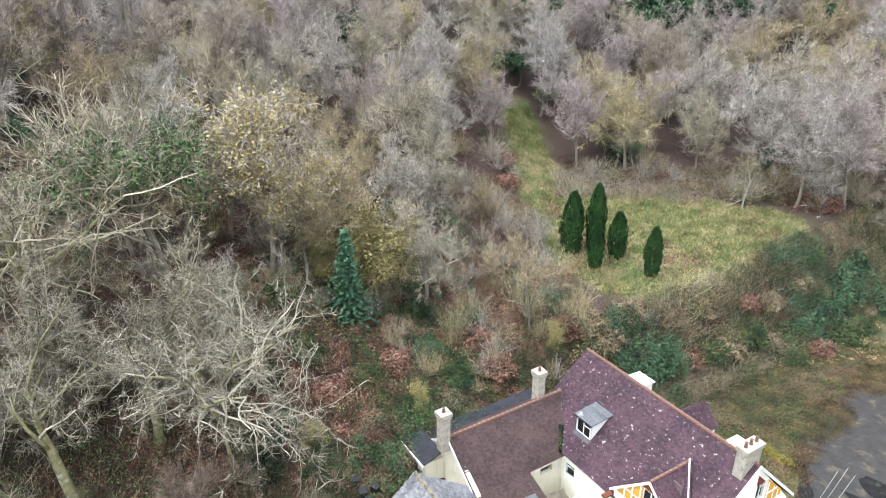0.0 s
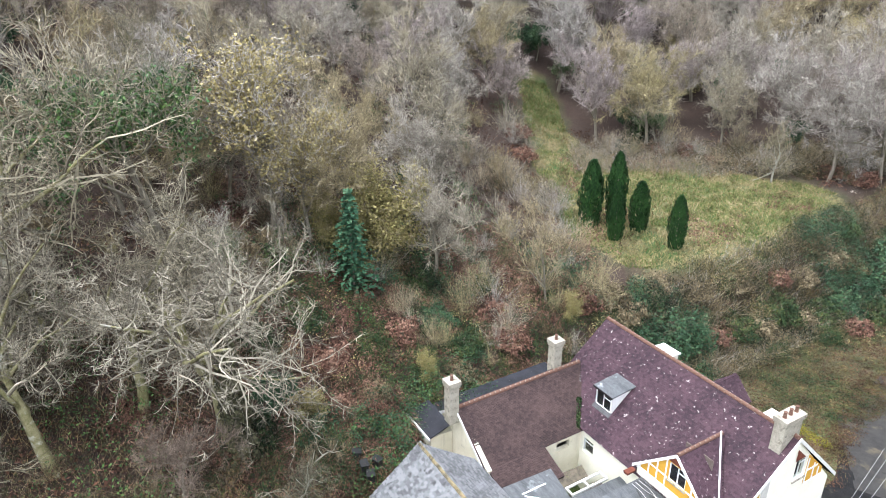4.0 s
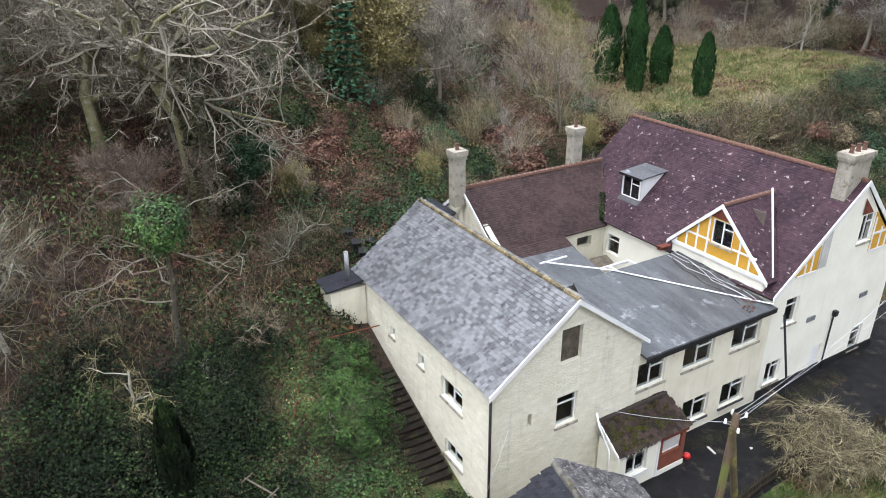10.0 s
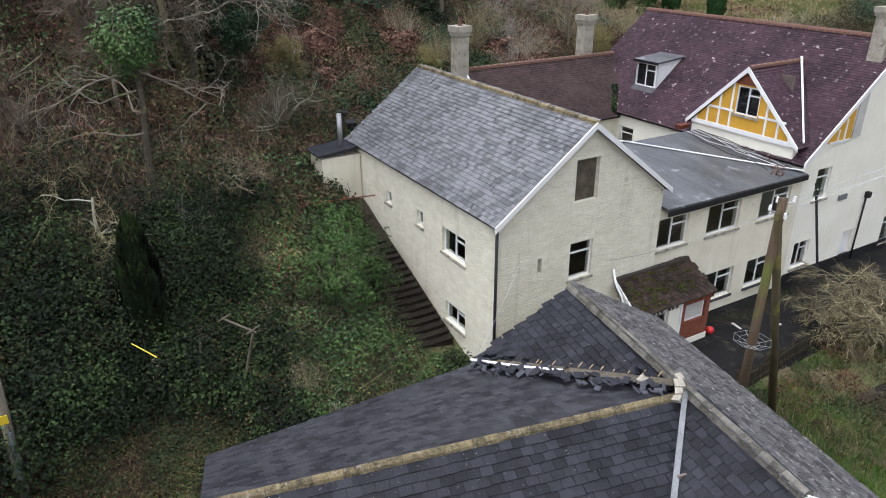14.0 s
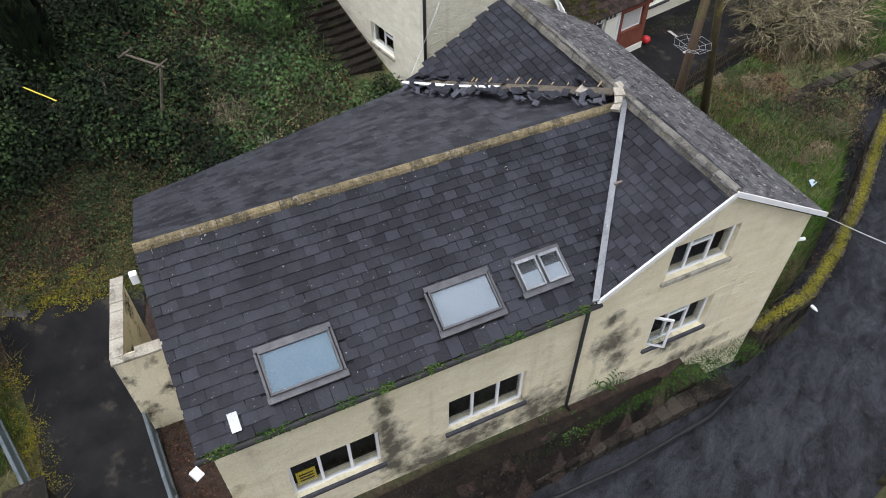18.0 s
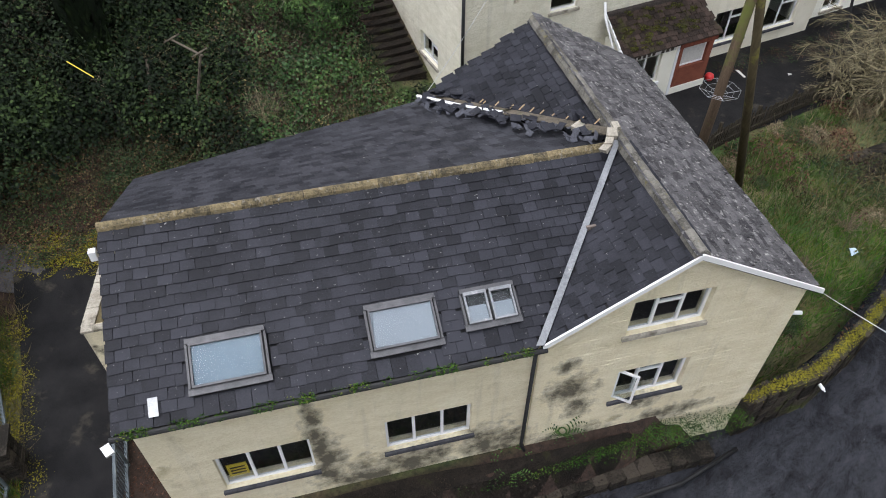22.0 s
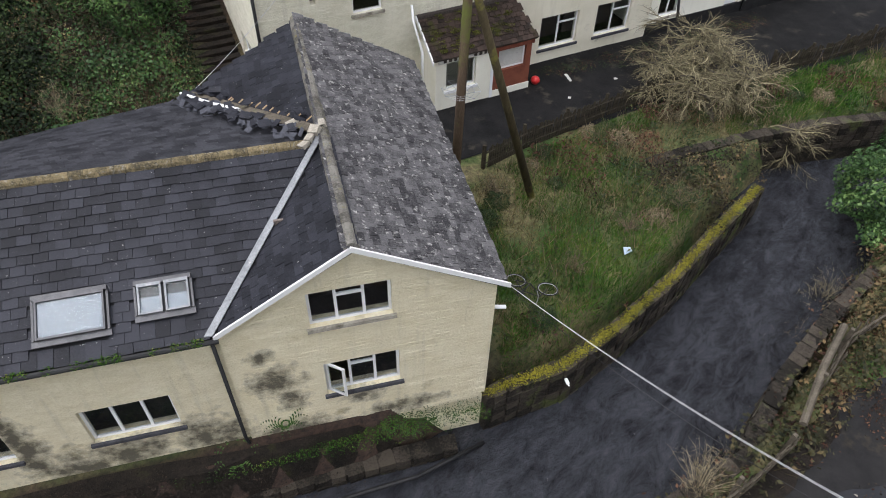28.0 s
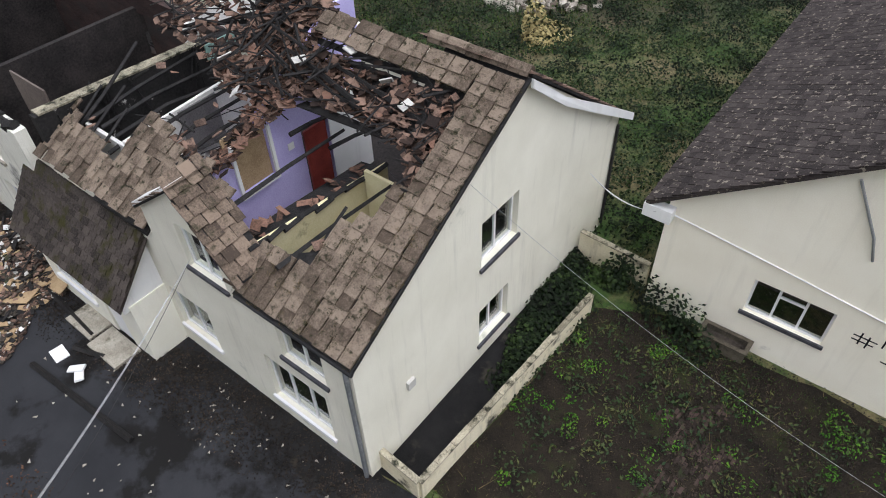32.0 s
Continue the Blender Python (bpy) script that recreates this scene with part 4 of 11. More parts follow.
def ground_material():
    m = bpy.data.materials.new("ground")
    m.use_nodes = True
    nt = m.node_tree
    b = nt.nodes["Principled BSDF"]
    pos = node(nt, "ShaderNodeNewGeometry").outputs["Position"]
    big = node(nt, "ShaderNodeTexNoise", Scale=0.35, Detail=8.0, Roughness=0.7)
    fine = node(nt, "ShaderNodeTexNoise", Scale=5.0, Detail=6.0, Roughness=0.75)
    for n in (big, fine):
        nt.links.new(pos, n.inputs["Vector"])

    def blend(f, a, c):
        x = node(nt, "ShaderNodeMix")
        x.data_type = 'RGBA'
        for sock, val in (("Factor", f), ("A", a), ("B", c)):
            if isinstance(val, tuple):
                x.inputs[sock].default_value = (*val, 1)
            else:
                nt.links.new(val, x.inputs[sock])
        return x.outputs["Result"]
    r = node(nt, "ShaderNodeMapRange")
    r.inputs["From Min"].default_value, r.inputs["From Max"].default_value = 0.35, 0.65
    nt.links.new(fine.outputs["Fac"], r.inputs["Value"])
    r2 = node(nt, "ShaderNodeMapRange")
    r2.inputs["From Min"].default_value, r2.inputs["From Max"].default_value = 0.42, 0.60
    nt.links.new(big.outputs["Fac"], r2.inputs["Value"])
    litter = blend(r.outputs[0], (0.011, 0.0065, 0.0045), (0.055, 0.032, 0.021))
    green = blend(r.outputs[0], (0.012, 0.036, 0.004), (0.050, 0.098, 0.014))
    dry = blend(r.outputs[0], (0.060, 0.052, 0.024), (0.20, 0.165, 0.08))
    turf = blend(r2.outputs[0], green, dry)
    at = node(nt, "ShaderNodeAttribute")
    at.attribute_name = "meadow"
    nt.links.new(blend(at.outputs["Fac"], litter, turf), b.inputs["Base Color"])
    b.inputs["Roughness"].default_value = 0.95
    bp = node(nt, "ShaderNodeBump", Strength=0.8, Distance=0.08)
    nt.links.new(fine.outputs["Fac"], bp.inputs["Height"])
    nt.links.new(bp.outputs[0], b.inputs["Normal"])
    return m


FIELD_EDGE = [(13.5, 73.5), (18.4, 66.8), (26.6, 67.0), (34, 71.5), (43.5, 79.2), (47, 85), (42, 89), (33, 92.5), (23, 93.5), (18, 98), (15.8, 107), (14.5, 120), (10, 120), (9.6, 106), (10.6, 96), (12, 86)]


def meadow(x, y):
    """1 where grass grows, 0 under wood and scrub."""
    e = -0.527 * (x - 25) + 0.849 * (y - 65) + 2
    d = -0.887 * (x + 9) + 0.462 * (y - 10)
    wx, wy = x + 0.9 * wobble(x * 0.8, y * 0.8), y + 0.9 * wobble(x * 0.8 + 5, y * 0.8 + 9)
    open_field = sum(0.2 * in_poly(wx + ox, wy + oy, FIELD_EDGE) for ox, oy in ((0, 0), (1.2, 0), (-1.2, 0), (0, 1.2), (0, -1.2)))
    low = smooth(3, -1, d) * smooth(2.0, 4.0, x + 8.0) * smooth(60, 40, y) * smooth(39, 33, x)
    lot = 0.45 * smooth(1, -4, e) * smooth(22, 27, x) * smooth(46, 52, y)
    low = low * (1 - smooth(-1.5, -3.5, x) * smooth(13, 11, y)) + 0.8 * smooth(-8.0, -9.0, x) * smooth(13.5, 12.5, y) * smooth(2, 5, y)
    south = smooth(12, 8, y) * smooth(8, 12, x) * (0.35 + 0.65 * smooth(24, 20, x))
    ledge = smooth(3.9, 3.4, river_distance(x, y)) * smooth(12.5, 9.5, x) * smooth(16, 14, y)
    return np.clip(open_field + low + lot + south, 0, 1) * (1 - ledge)


gm = ground_material()
gme, gv = sheet("ground", axis(-420, 420, -16, 42, 0.5, 1.8, 18), axis(-300, 520, -14, 46, 0.5, 1.8, 18), gm, land)
att = gme.attributes.new("meadow", 'FLOAT', 'POINT')
att.data.foreach_set("value", meadow(gv[:, 0], gv[:, 1]).astype(np.float32))
tagged(new("ground", gme), "rough hillside and valley floor of grass, leaf litter and soil", "ground", kind="structure")


def ribbon(path, widths, lift, across=6, height=land):
    """A strip laid over the land along a path."""
    pts = []
    for (xa, ya), (xb, yb), wa, wb in zip(path, path[1:], widths, widths[1:]):
        n = max(1, int(math.hypot(xb - xa, yb - ya) / 0.8))
        for i in range(n):
            t = i / n
            pts.append((xa + t * (xb - xa), ya + t * (yb - ya), wa + t * (wb - wa)))
    pts.append((*path[-1], widths[-1]))
    sh = Shape()
    rows = []
    for i, (x, y, w) in enumerate(pts):
        a, b = pts[max(i - 2, 0)], pts[min(i + 2, len(pts) - 1)]
        d = Vector((b[0] - a[0], b[1] - a[1], 0)).normalized()
        for k in range(across + 1):
            o = (k / across - 0.5) * w * (1 + 0.05 * math.sin(i * 0.9 + k))
            px, py = x - d.y * o, y + d.x * o
            rows.append((px, py, float(height(px, py)) + lift))
    c = across + 1
    sh.add(rows, [(i * c + k, i * c + k + 1, (i + 1) * c + k + 1, (i + 1) * c + k) for i in range(len(pts) - 1) for k in range(across)])
    return sh


wsh = ribbon(RIVER, [7.0] * len(RIVER), 0, 4, lambda x, y: WATER_Z)
tagged(part("water", wsh, M["water"]), "dark shallow river running fast between walled banks", "river", kind="structure")
ob = part("road", ribbon([(6.0, 24.3), (12.0, 28.3), (19.2, 32.5), (26.6, 36.4), (33.0, 42), (38.5, 47.5)], [4.4, 5.4, 5.8, 7.0, 9.0, 11], 0.035), M["tarmac_dark"])
tagged(ob, "wet dark tarmac lane beside the long cream building", "road", kind="structure")
lot_edge = [(31.5, 44.5), (32.8, 48.5), (33.4, 51.0), (34.6, 53.6), (37.0, 56.2), (39.8, 58.2), (43.0, 60.8), (46.5, 62.9), (50.0, 65.5), (62.0, 70.0), (74.0, 60.0), (60.0, 42.0), (46.0, 40.5), (36.0, 42.0)]
ob = part("road", Shape().slab([(x, y, 0.045) for x, y in lot_edge], (0, 0, -0.25)), M["wet_lot"])
tagged(ob, "derelict tarmac car park overgrown at its edges", "car park", kind="structure")
ob = part("road", ribbon([(-5.6, 4), (-6.3, 9), (-7.7, 12.0), (-8.7, 14.4), (-9.2, 15.9)], [2.6, 2.5, 2.6, 3.6, 3.9], 0.035), M["tarmac_dark"])
tagged(ob, "narrow wet tarmac path beside the slate-roofed building", "path", kind="structure")
yard = [(13.4, 7.6), (18.3, 12.0), (20.8, 15.0), (25, 16.2), (36, 22), (52, 32), (55, 27), (40, 17), (18.0, 2.6), (15.5, 0.2), (11, 1.5)]
ob = part("yard", Shape().slab([(x, y, 0.05) for x, y in yard], (0, 0, -0.3)), M["tarmac"])
tagged(ob, "wet tarmac yard in front of the burnt house", "yard", kind="structure")
edge = [(12.6, 8.0), (14.2, 8.15), (15.6, 9.2), (16.9, 10.25), (18.4, 11.2), (20.7, 12.6), (22.5, 13.7), (25.8, 14.5), (28.3, 17.0), (32.6, 18.9), (37.4, 21.8), (36, 22), (25, 16.2), (20.8, 15.0), (18.3, 12.0), (13.4, 8.6)]


def frayed(poly, step=0.35, amount=0.3):
    """A polygon with a ragged outline."""
    out = []
    for (xa, ya), (xb, yb) in zip(poly, poly[1:] + poly[:1]):
        n = max(1, int(math.hypot(xb - xa, yb - ya) / step))
        for i in range(n):
            x, y = xa + (xb - xa) * i / n, ya + (yb - ya) * i / n
            out.append((x + amount * float(wobble(x * 5.1, y * 4.3)), y + amount * float(wobble(y * 4.7 + 3, x * 5.3))))
    return out


ob = part("yard_edge", Shape().slab([(x, y, 0.058) for x, y in frayed(edge)], (0, 0, -0.1)), M["tarmac_wet"])
tagged(ob, "dark leaf-stained tarmac along the edge of the yard", "yard", kind="structure")
foot = [(16.0, 1.5), (18.9, 3.6), (20.3, 4.5), (22.2, 6.2), (24.2, 7.9), (26.4, 9.8), (25.9, 10.9), (23.6, 9.3), (21.6, 6.9), (19.6, 5.0), (18.2, 4.2), (15.9, 2.4)]
ob = part("yard_edge", Shape().slab([(x, y, 0.060) for x, y in frayed(foot)], (0, 0, -0.1)), M["tarmac_wet"])
tagged(ob, "dark dirt along the foot of the burnt house", "yard", kind="structure")
ob = part("road", ribbon([(34.5, 19.4), (37.5, 23.2), (41.5, 28.5), (46, 34)], [4.4, 4.2, 4.2, 4.2], 0.03), M["tarmac_dark"])
tagged(ob, "drive running on past the burnt house", "road", kind="structure")
verge = [(13.2, 8.4), (16.6, 10.4), (18.6, 11.8), (20.6, 13.4), (20.2, 14.6), (18.2, 12.9), (16.2, 11.6), (14.2, 10.2), (12.6, 9.0)]
ob = part("yard_verge", Shape().slab([(x, y, 0.045) for x, y in frayed(verge)], (0, 0, -0.12)), M["mud_bank"])
tagged(ob, "dark mossy mud between the yard and the river wall", "verge", kind="structure")
disc = [(-10.9 + 0.85 * math.cos(i * 0.2618) * (1 + 0.05 * math.sin(i * 2.1)), 15.0 + 0.75 * math.sin(i * 0.2618)) for i in range(24)]
fan = Shape()
rings = [(-10.9 + (x + 10.9) * k, 15.0 + (y - 15.0) * k) for k in (0.02, 0.34, 0.67, 1.0) for x, y in disc]
fan.add([(x, y, float(land(x, y)) + 0.075) for x, y in rings], [(r * 24 + i, r * 24 + (i + 1) % 24, (r + 1) * 24 + (i + 1) % 24, (r + 1) * 24 + i) for r in range(3) for i in range(24)])
ob = part("apron", fan, M["corrugated"])
tagged(ob, "worn round patch of pale concrete beside the path", "path", kind="structure")


# ---- slate-roofed house by the river ----
def mound_quads(rs_, xy, per, radius, high, size, z):
    """Small tufts of leaf quads at one height."""
    k = len(xy)
    d = rs_.normal(size=(k, per, 3))
    d /= np.linalg.norm(d, axis=2, keepdims=True)
    d[:, :, 2] = np.abs(d[:, :, 2])
    P = np.stack([xy[:, 0, None] + d[:, :, 0] * radius, xy[:, 1, None] + d[:, :, 1] * radius, z + d[:, :, 2] * high], 2).reshape(-1, 3)
    A = rs_.normal(size=P.shape)
    A /= np.linalg.norm(A, axis=1, keepdims=True)
    B_ = np.cross(A, rs_.normal(size=P.shape))
    B_ /= np.linalg.norm(B_, axis=1, keepdims=True)
    return np.stack([P - A * size, P + B_ * size * 0.5, P + A * size, P - B_ * size * 0.5], 1)


def quads_late(V, mat):
    sh = Shape()
    for q in V.tolist():
        sh.add(q, [(0, 1, 2, 3)])
    return sh.mesh("tuft", M[mat])


def river_house():
    L = thing("slate_roofed_house", "cream painted stone house with blue slate roofs and broken valley", "house", pose(4.28, 11.39, 0, 0, 0, 20.2))
    ridge_z, eave = 6.08, 4.38
    sw = ((-8.15, 0.05), (0, 0.05))
    holes = [(1.15, 3.15, 1.05, 2.45), (4.78, 6.75, 1.15, 2.45)]
    wall(L, "wall", M["stone_stained"], *sw, -1.2, eave - 0.08, holes)
    gs = ((0, 0.0), (6.15, 0.0))
    gholes = [(1.92, 3.74, 3.92, 5.04), (2.05, 3.86, 1.28, 2.52)]
    wall(L, "wall", M["stone_stained"], *gs, -2.2, 6.5, gholes, lines=gable_lines(6.15, 2.95, eave - 0.06, 6.24))
    wall(L, "wall", M["stone_cream"], (6.15, 0.35), (6.15, 9.3), -1.2, eave - 0.08)
    wall(L, "wall", M["stone_cream"], (6.15, 9.3), (-0.2, 9.3), -1.2, 6.5, lines=gable_lines(6.35, 3.3, eave - 0.06, 6.06))
    wall(L, "wall", M["stone_cream"], (-0.2, 8.85), (-8.15, 7.1), -0.5, eave - 0.08)
    wall(L, "wall", M["stone_cream"], (-8.15, 7.1), (-8.15, 0.405), -1.0, 6.5, lines=gable_lines(7.05, 3.45, eave - 0.06, 6.1))
    part("floor", Shape().box((-7.8, 0.4, 2.7), (5.8, 6.8, 2.85)), M["unlit_room"], L)
    stonework(L, "stone_stained", *gs, -0.6, 6.2, gholes, gable_lines(6.15, 2.95, eave - 0.1, 6.2), 1)
    stonework(L, "stone_cream", (-8.15, 7.1), (-8.15, 0.05), 0, 6.0, (), gable_lines(7.05, 3.45, eave - 0.1, 6.05), 3)
    for (s0, s1, z0, z1) in holes:
        window(L, on_wall(*sw, s0, z0), s1 - s0, z1 - z0, 3, "sill_slate", False)
    window(L, on_wall(*gs, 1.92, 3.92), 1.82, 1.12, 3, "concrete")
    window(L, on_wall(*gs, 2.05, 1.28), 1.81, 1.24, 3, "sill_slate", open_light=0)
    part("window_sign", Shape().box((-6.88, 0.24, 1.25), (-6.45, 0.26, 1.75)), M["yellow_sign"], L, "yellow notice behind the glass")
    for z in (1.35, 1.47, 1.59):
        part("notice_bar", Shape().box((-6.82, 0.232, z), (-6.5, 0.238, z + 0.05)), M["stone_dark"], L, "dark bar of lettering")
    lights = [(-6.86, -5.42, 0.34, 1.14), (-3.40, -2.02, 0.36, 1.14), (-1.44, -0.36, 0.50, 1.10)]
    kz = (ridge_z - eave) / 3.75
    ln = math.hypot(1, kz)

    def clear(s, t):
        u, v = -8.35 + s, -0.12 + t / ln
        return not any(a - 0.08 < u < b + 0.08 and c - 0.2 < v < d - 0.02 for a, b, c, d in lights)
    roof(L, [(-8.35, -0.12, 4.33), (-0.1, -0.12, 4.33), (2.92, 3.65, ridge_z), (-8.35, 3.65, ridge_z)], ("slate_blue", "slate_joined"), 0.3, 0.225, 0.013, singles=290, near=(-3, 0, 4), skip=clear)
    roof(L, [(2.96, -0.14, 6.28), (2.96, 3.62, 6.24), (-0.08, -0.14, 4.39)], ("slate_blue", "slate_joined"), 0.3, 0.225, 0.013)
    # East slope, its slates coloured lighter for the sheen.
    roof(L, [(6.36, -0.16, 4.36), (6.42, 9.55, 4.3), (2.9, 9.55, 6.16), (2.98, -0.16, 6.3)], ("slate_east_sheen",), 0.26, 0.19, jitter=0.03)
    patch(L, (-8.4, 7.3, 4.3), (-0.4, 9.0, 4.3), (2.92, 3.65, ridge_z), (-8.35, 3.65, ridge_z), "slate_north_sheen")
    roof(L, [(2.88, 9.5, 6.15), (2.92, 3.7, ridge_z), (-0.4, 9.2, 4.34)], ("slate_joined",), 0.3, 0.225, along=(0, 1, 0))
    ridge(L, (-8.35, 3.65, ridge_z), (2.8, 3.65, ridge_z), "ridge_lichen", 0.105, 0.31)
    ridge(L, (2.97, -0.14, 6.29), (2.9, 9.5, 6.17), "ridge_grey", 0.15, 0.31)
    n = Vector((0, -kz, 1)).normalized()
    sl = Matrix((Vector((1, 0, 0)), Vector((0, 1, kz)).normalized(), n)).transposed().to_4x4()
    for i, (a, b, c, d) in enumerate(lights):
        m = sl.copy()
        m.translation = Vector((a, c, eave + 0.10 + kz * c))
        w, h = b - a, (d - c) * ln
        sk = part("skylight", Shape().box((-0.06, -0.13, -0.02), (w + 0.06, 0, 0.03)).box((-0.03, h - 0.02, -0.02), (w + 0.03, h + 0.08, 0.10)).box((-0.045, 0, -0.02), (0, h - 0.02, 0.06)).box((w, 0, -0.02), (w + 0.045, h - 0.02, 0.06)), M["grey_flashing"], L, "roof window with grey metal flashing", m=m)
        part("kerb", Shape().box((-0.02, 0.0, -0.03), (w + 0.02, h, 0.018)), M["black_plastic"], sk)
        cells = 2 if i == 2 else 1
        for k in range(cells):
            x0, x1 = w * k / cells + 0.03, w * (k + 1) / cells - 0.03
            part("sash", Shape().box((x0, 0, 0.02), (x1, 0.045, 0.11)).box((x0, h - 0.07, 0.02), (x1, h, 0.12)).box((x0, 0.045, 0.02), (x0 + 0.04, h - 0.07, 0.11)).box((x1 - 0.04, 0.045, 0.02), (x1, h - 0.07, 0.11)), M["lead"] if i == 2 else M["grey_flashing"], sk)
            # Added sheet whose pale colour stands for the sky's reflection in the glass.
            part("blind", Shape().box((x0 + 0.04, 0.045, 0.03), (x1 - 0.04, (h - 0.07) * (0.62 if i == 2 else 1.0), 0.05)), M["pane_backing_blue"] if i == 0 else M["pane_backing_white"], sk, "pale panel behind the glass, standing for reflected sky")
            part("pane", Shape().box((x0 + 0.04, 0.045, 0.075), (x1 - 0.04, h - 0.07, 0.081)), M["glass_roof"], sk).visible_shadow = False
    part("lead_valley", Shape().slab([(-0.20, -0.18, 4.52), (-0.03, -0.2, 4.52), (2.92, 3.55, 6.36), (2.76, 3.55, 6.36)], (0, 0, -0.03)), M["lead"], L, "grey lead valley strip")
    a, b = Vector((-0.45, 8.95, 4.50)), Vector((2.75, 3.85, 6.36))
    side = Vector((0.82, 0.52, 0)) * 0.16
    part("valley_board", Shape().slab([a - side, a + side, b + side, b - side], (0, 0, -0.03)), M["wood_grey"], L, "bare weathered valley board")
    part("valley_board", Shape().tube([a + Vector((-0.2, -0.05, 0.06)), a.lerp(b, 0.3) + Vector((-0.2, -0.1, 0.05)), a.lerp(b, 0.5) + Vector((-0.1, -0.1, 0.05))], 0.05, 4), M["upvc"], L, "white fillet along the valley")
    rng = random.Random(21)
    sl_ = Shape().box((-0.15, -0.19, -0.006), (0.15, 0.19, 0.006)).mesh("slipped_slate", M["slate_joined"])
    for i in range(46):
        t = rng.random()
        o = rng.uniform(-0.55, -0.12) if i % 3 else rng.uniform(0.1, 0.4)
        q = a.lerp(b, t) + side.normalized() * o
        part("slipped_slate", sl_, None, L, m=pose(q.x, q.y, q.z + 0.03 + rng.random() * 0.05 + abs(o) * 0.05, rng.gauss(-10, 6), rng.gauss(12 if o < 0 else -22, 6), rng.uniform(0, 360)) @ Matrix.Diagonal((rng.uniform(0.5, 1), rng.uniform(0.4, 1), 1, 1)))
    sliver = Shape().slab([(-0.16, -0.05, 0), (0.15, -0.07, 0), (0.17, 0.06, 0), (-0.1, 0.08, 0)], (0, 0, 0.008)).mesh("slate_sliver", M["slate_pale"])
    for i in range(60):
        t = rng.random()
        q = a.lerp(b, t) + side.normalized() * rng.uniform(-0.75, -0.1)
        part("slate_sliver", sliver, None, L, m=pose(q.x, q.y, q.z + 0.02 + rng.random() * 0.06 - 0.05 * t, rng.gauss(-14, 8), rng.gauss(10, 8), rng.uniform(0, 360)) @ Matrix.Diagonal((rng.uniform(0.5, 1.1), rng.uniform(0.5, 1.2), 1, 1)))
    for i in range(11):
        q = a.lerp(b, 0.32 + 0.06 * i + rng.uniform(-0.025, 0.025))
        part("batten", Shape().tube([q + Vector((0.12, 0.1, 0.02)), q + Vector((0.12, 0.1, 0.02)) + Vector((0.28, 0.12, 0.15)) * rng.uniform(0.2, 0.6)], 0.02, 4), M["board_tan"], L, "bare batten end")
    for q, r_ in (((2.75, 3.7, 6.42), 0.16), ((2.6, 3.5, 6.36), 0.13), ((2.95, 3.95, 6.40), 0.12), ((2.45, 3.35, 6.3), 0.12), ((2.3, 4.5, 6.1), 0.15)):
        part("mortar_lump", rough_block(int(q[1] * 100), r_ * 2.2, r_ * 1.8, r_, 0.4), M["concrete"], L, "lump of broken mortar", m=pose(*q, 10, 5, q[0] * 90))
    pale = Shape().box((-0.142, -0.11, -0.004), (0.142, 0.28, 0.012)).mesh("pale_slate", M["slate_pale"])
    for c, r_ in ((2, 5), (3, 5), (2, 3), (1, 3), (4, 11), (5, 12), (7, 8), (5, 7), (4, 6), (10, 1), (1, 10), (4, 1), (3, 2), (2, 1), (1, 1), (3, 1), (1, 2), (11, 4), (14, 3), (12, 6), (24, 6), (20, 11)):
        s_, t_ = (c + 0.5 * (r_ % 2)) * 0.3, (r_ + 0.5) * 0.225
        if clear(s_, t_):
            v_ = -0.12 + t_ / ln
            part("pale_slate", pale, None, L, "newer pale grey slate", m=Matrix.Translation(Vector((-8.35 + s_, v_, 4.27 + kz * (v_ + 0.12))) + n * 0.037) @ sl @ pose(0, 0, 0, -7))
    rs_ = np.random.RandomState(12)
    tuft = np.stack([rs_.uniform(-8.2, 0, 60), np.full(60, -0.17)], 1)
    tuft = tuft[np.abs(np.sin(tuft[:, 0] * 2.1)) > 0.45]
    part("gutter_moss", quads_late(mound_quads(rs_, tuft, 34, 0.12, 0.07, 0.03, 4.34), "grass"), None, L, "moss and weeds growing in the gutter", kind="stuff")
    part("floodlight", Shape().box((-0.08, -0.1, -0.07), (0.08, 0.1, 0.07), pose(-8.42, -0.38, 4.30, 25, 0, 30)), M["upvc"], L, "white floodlight under the eave")
    part("floodlight", Shape().box((-0.07, -0.07, -0.12), (0.07, 0.07, 0.12), pose(-8.5, 3.25, 5.75)), M["upvc"], L, "white box on the gable")
    part("white_slate", Shape().box((-0.09, -0.18, 0), (0.09, 0.18, 0.012), pose(-7.58, 0.18, 4.545, 25, 0, 0)), M["white_worn"], L, "odd white slate")
    pipe(L, [(-0.12, -0.06, 4.2), (-0.12, -0.06, 0.2), (-0.05, -0.15, 0.05)])
    part("gutter", Shape().tube([(-8.4, -0.2, 4.32), (0.05, -0.2, 4.32)], 0.06, 8), M["black_plastic"], L)
    part("bargeboard", Shape().slab([(-0.04, -0.2, 4.32), (-0.04, -0.2, 4.46), (2.95, -0.2, 6.38), (2.95, -0.2, 6.24)], (0, 0.04, 0)).slab([(2.95, -0.2, 6.24), (2.95, -0.2, 6.38), (6.4, -0.2, 4.42), (6.4, -0.2, 4.28)], (0, 0.04, 0)), M["upvc"], L)
    return L


river_house()


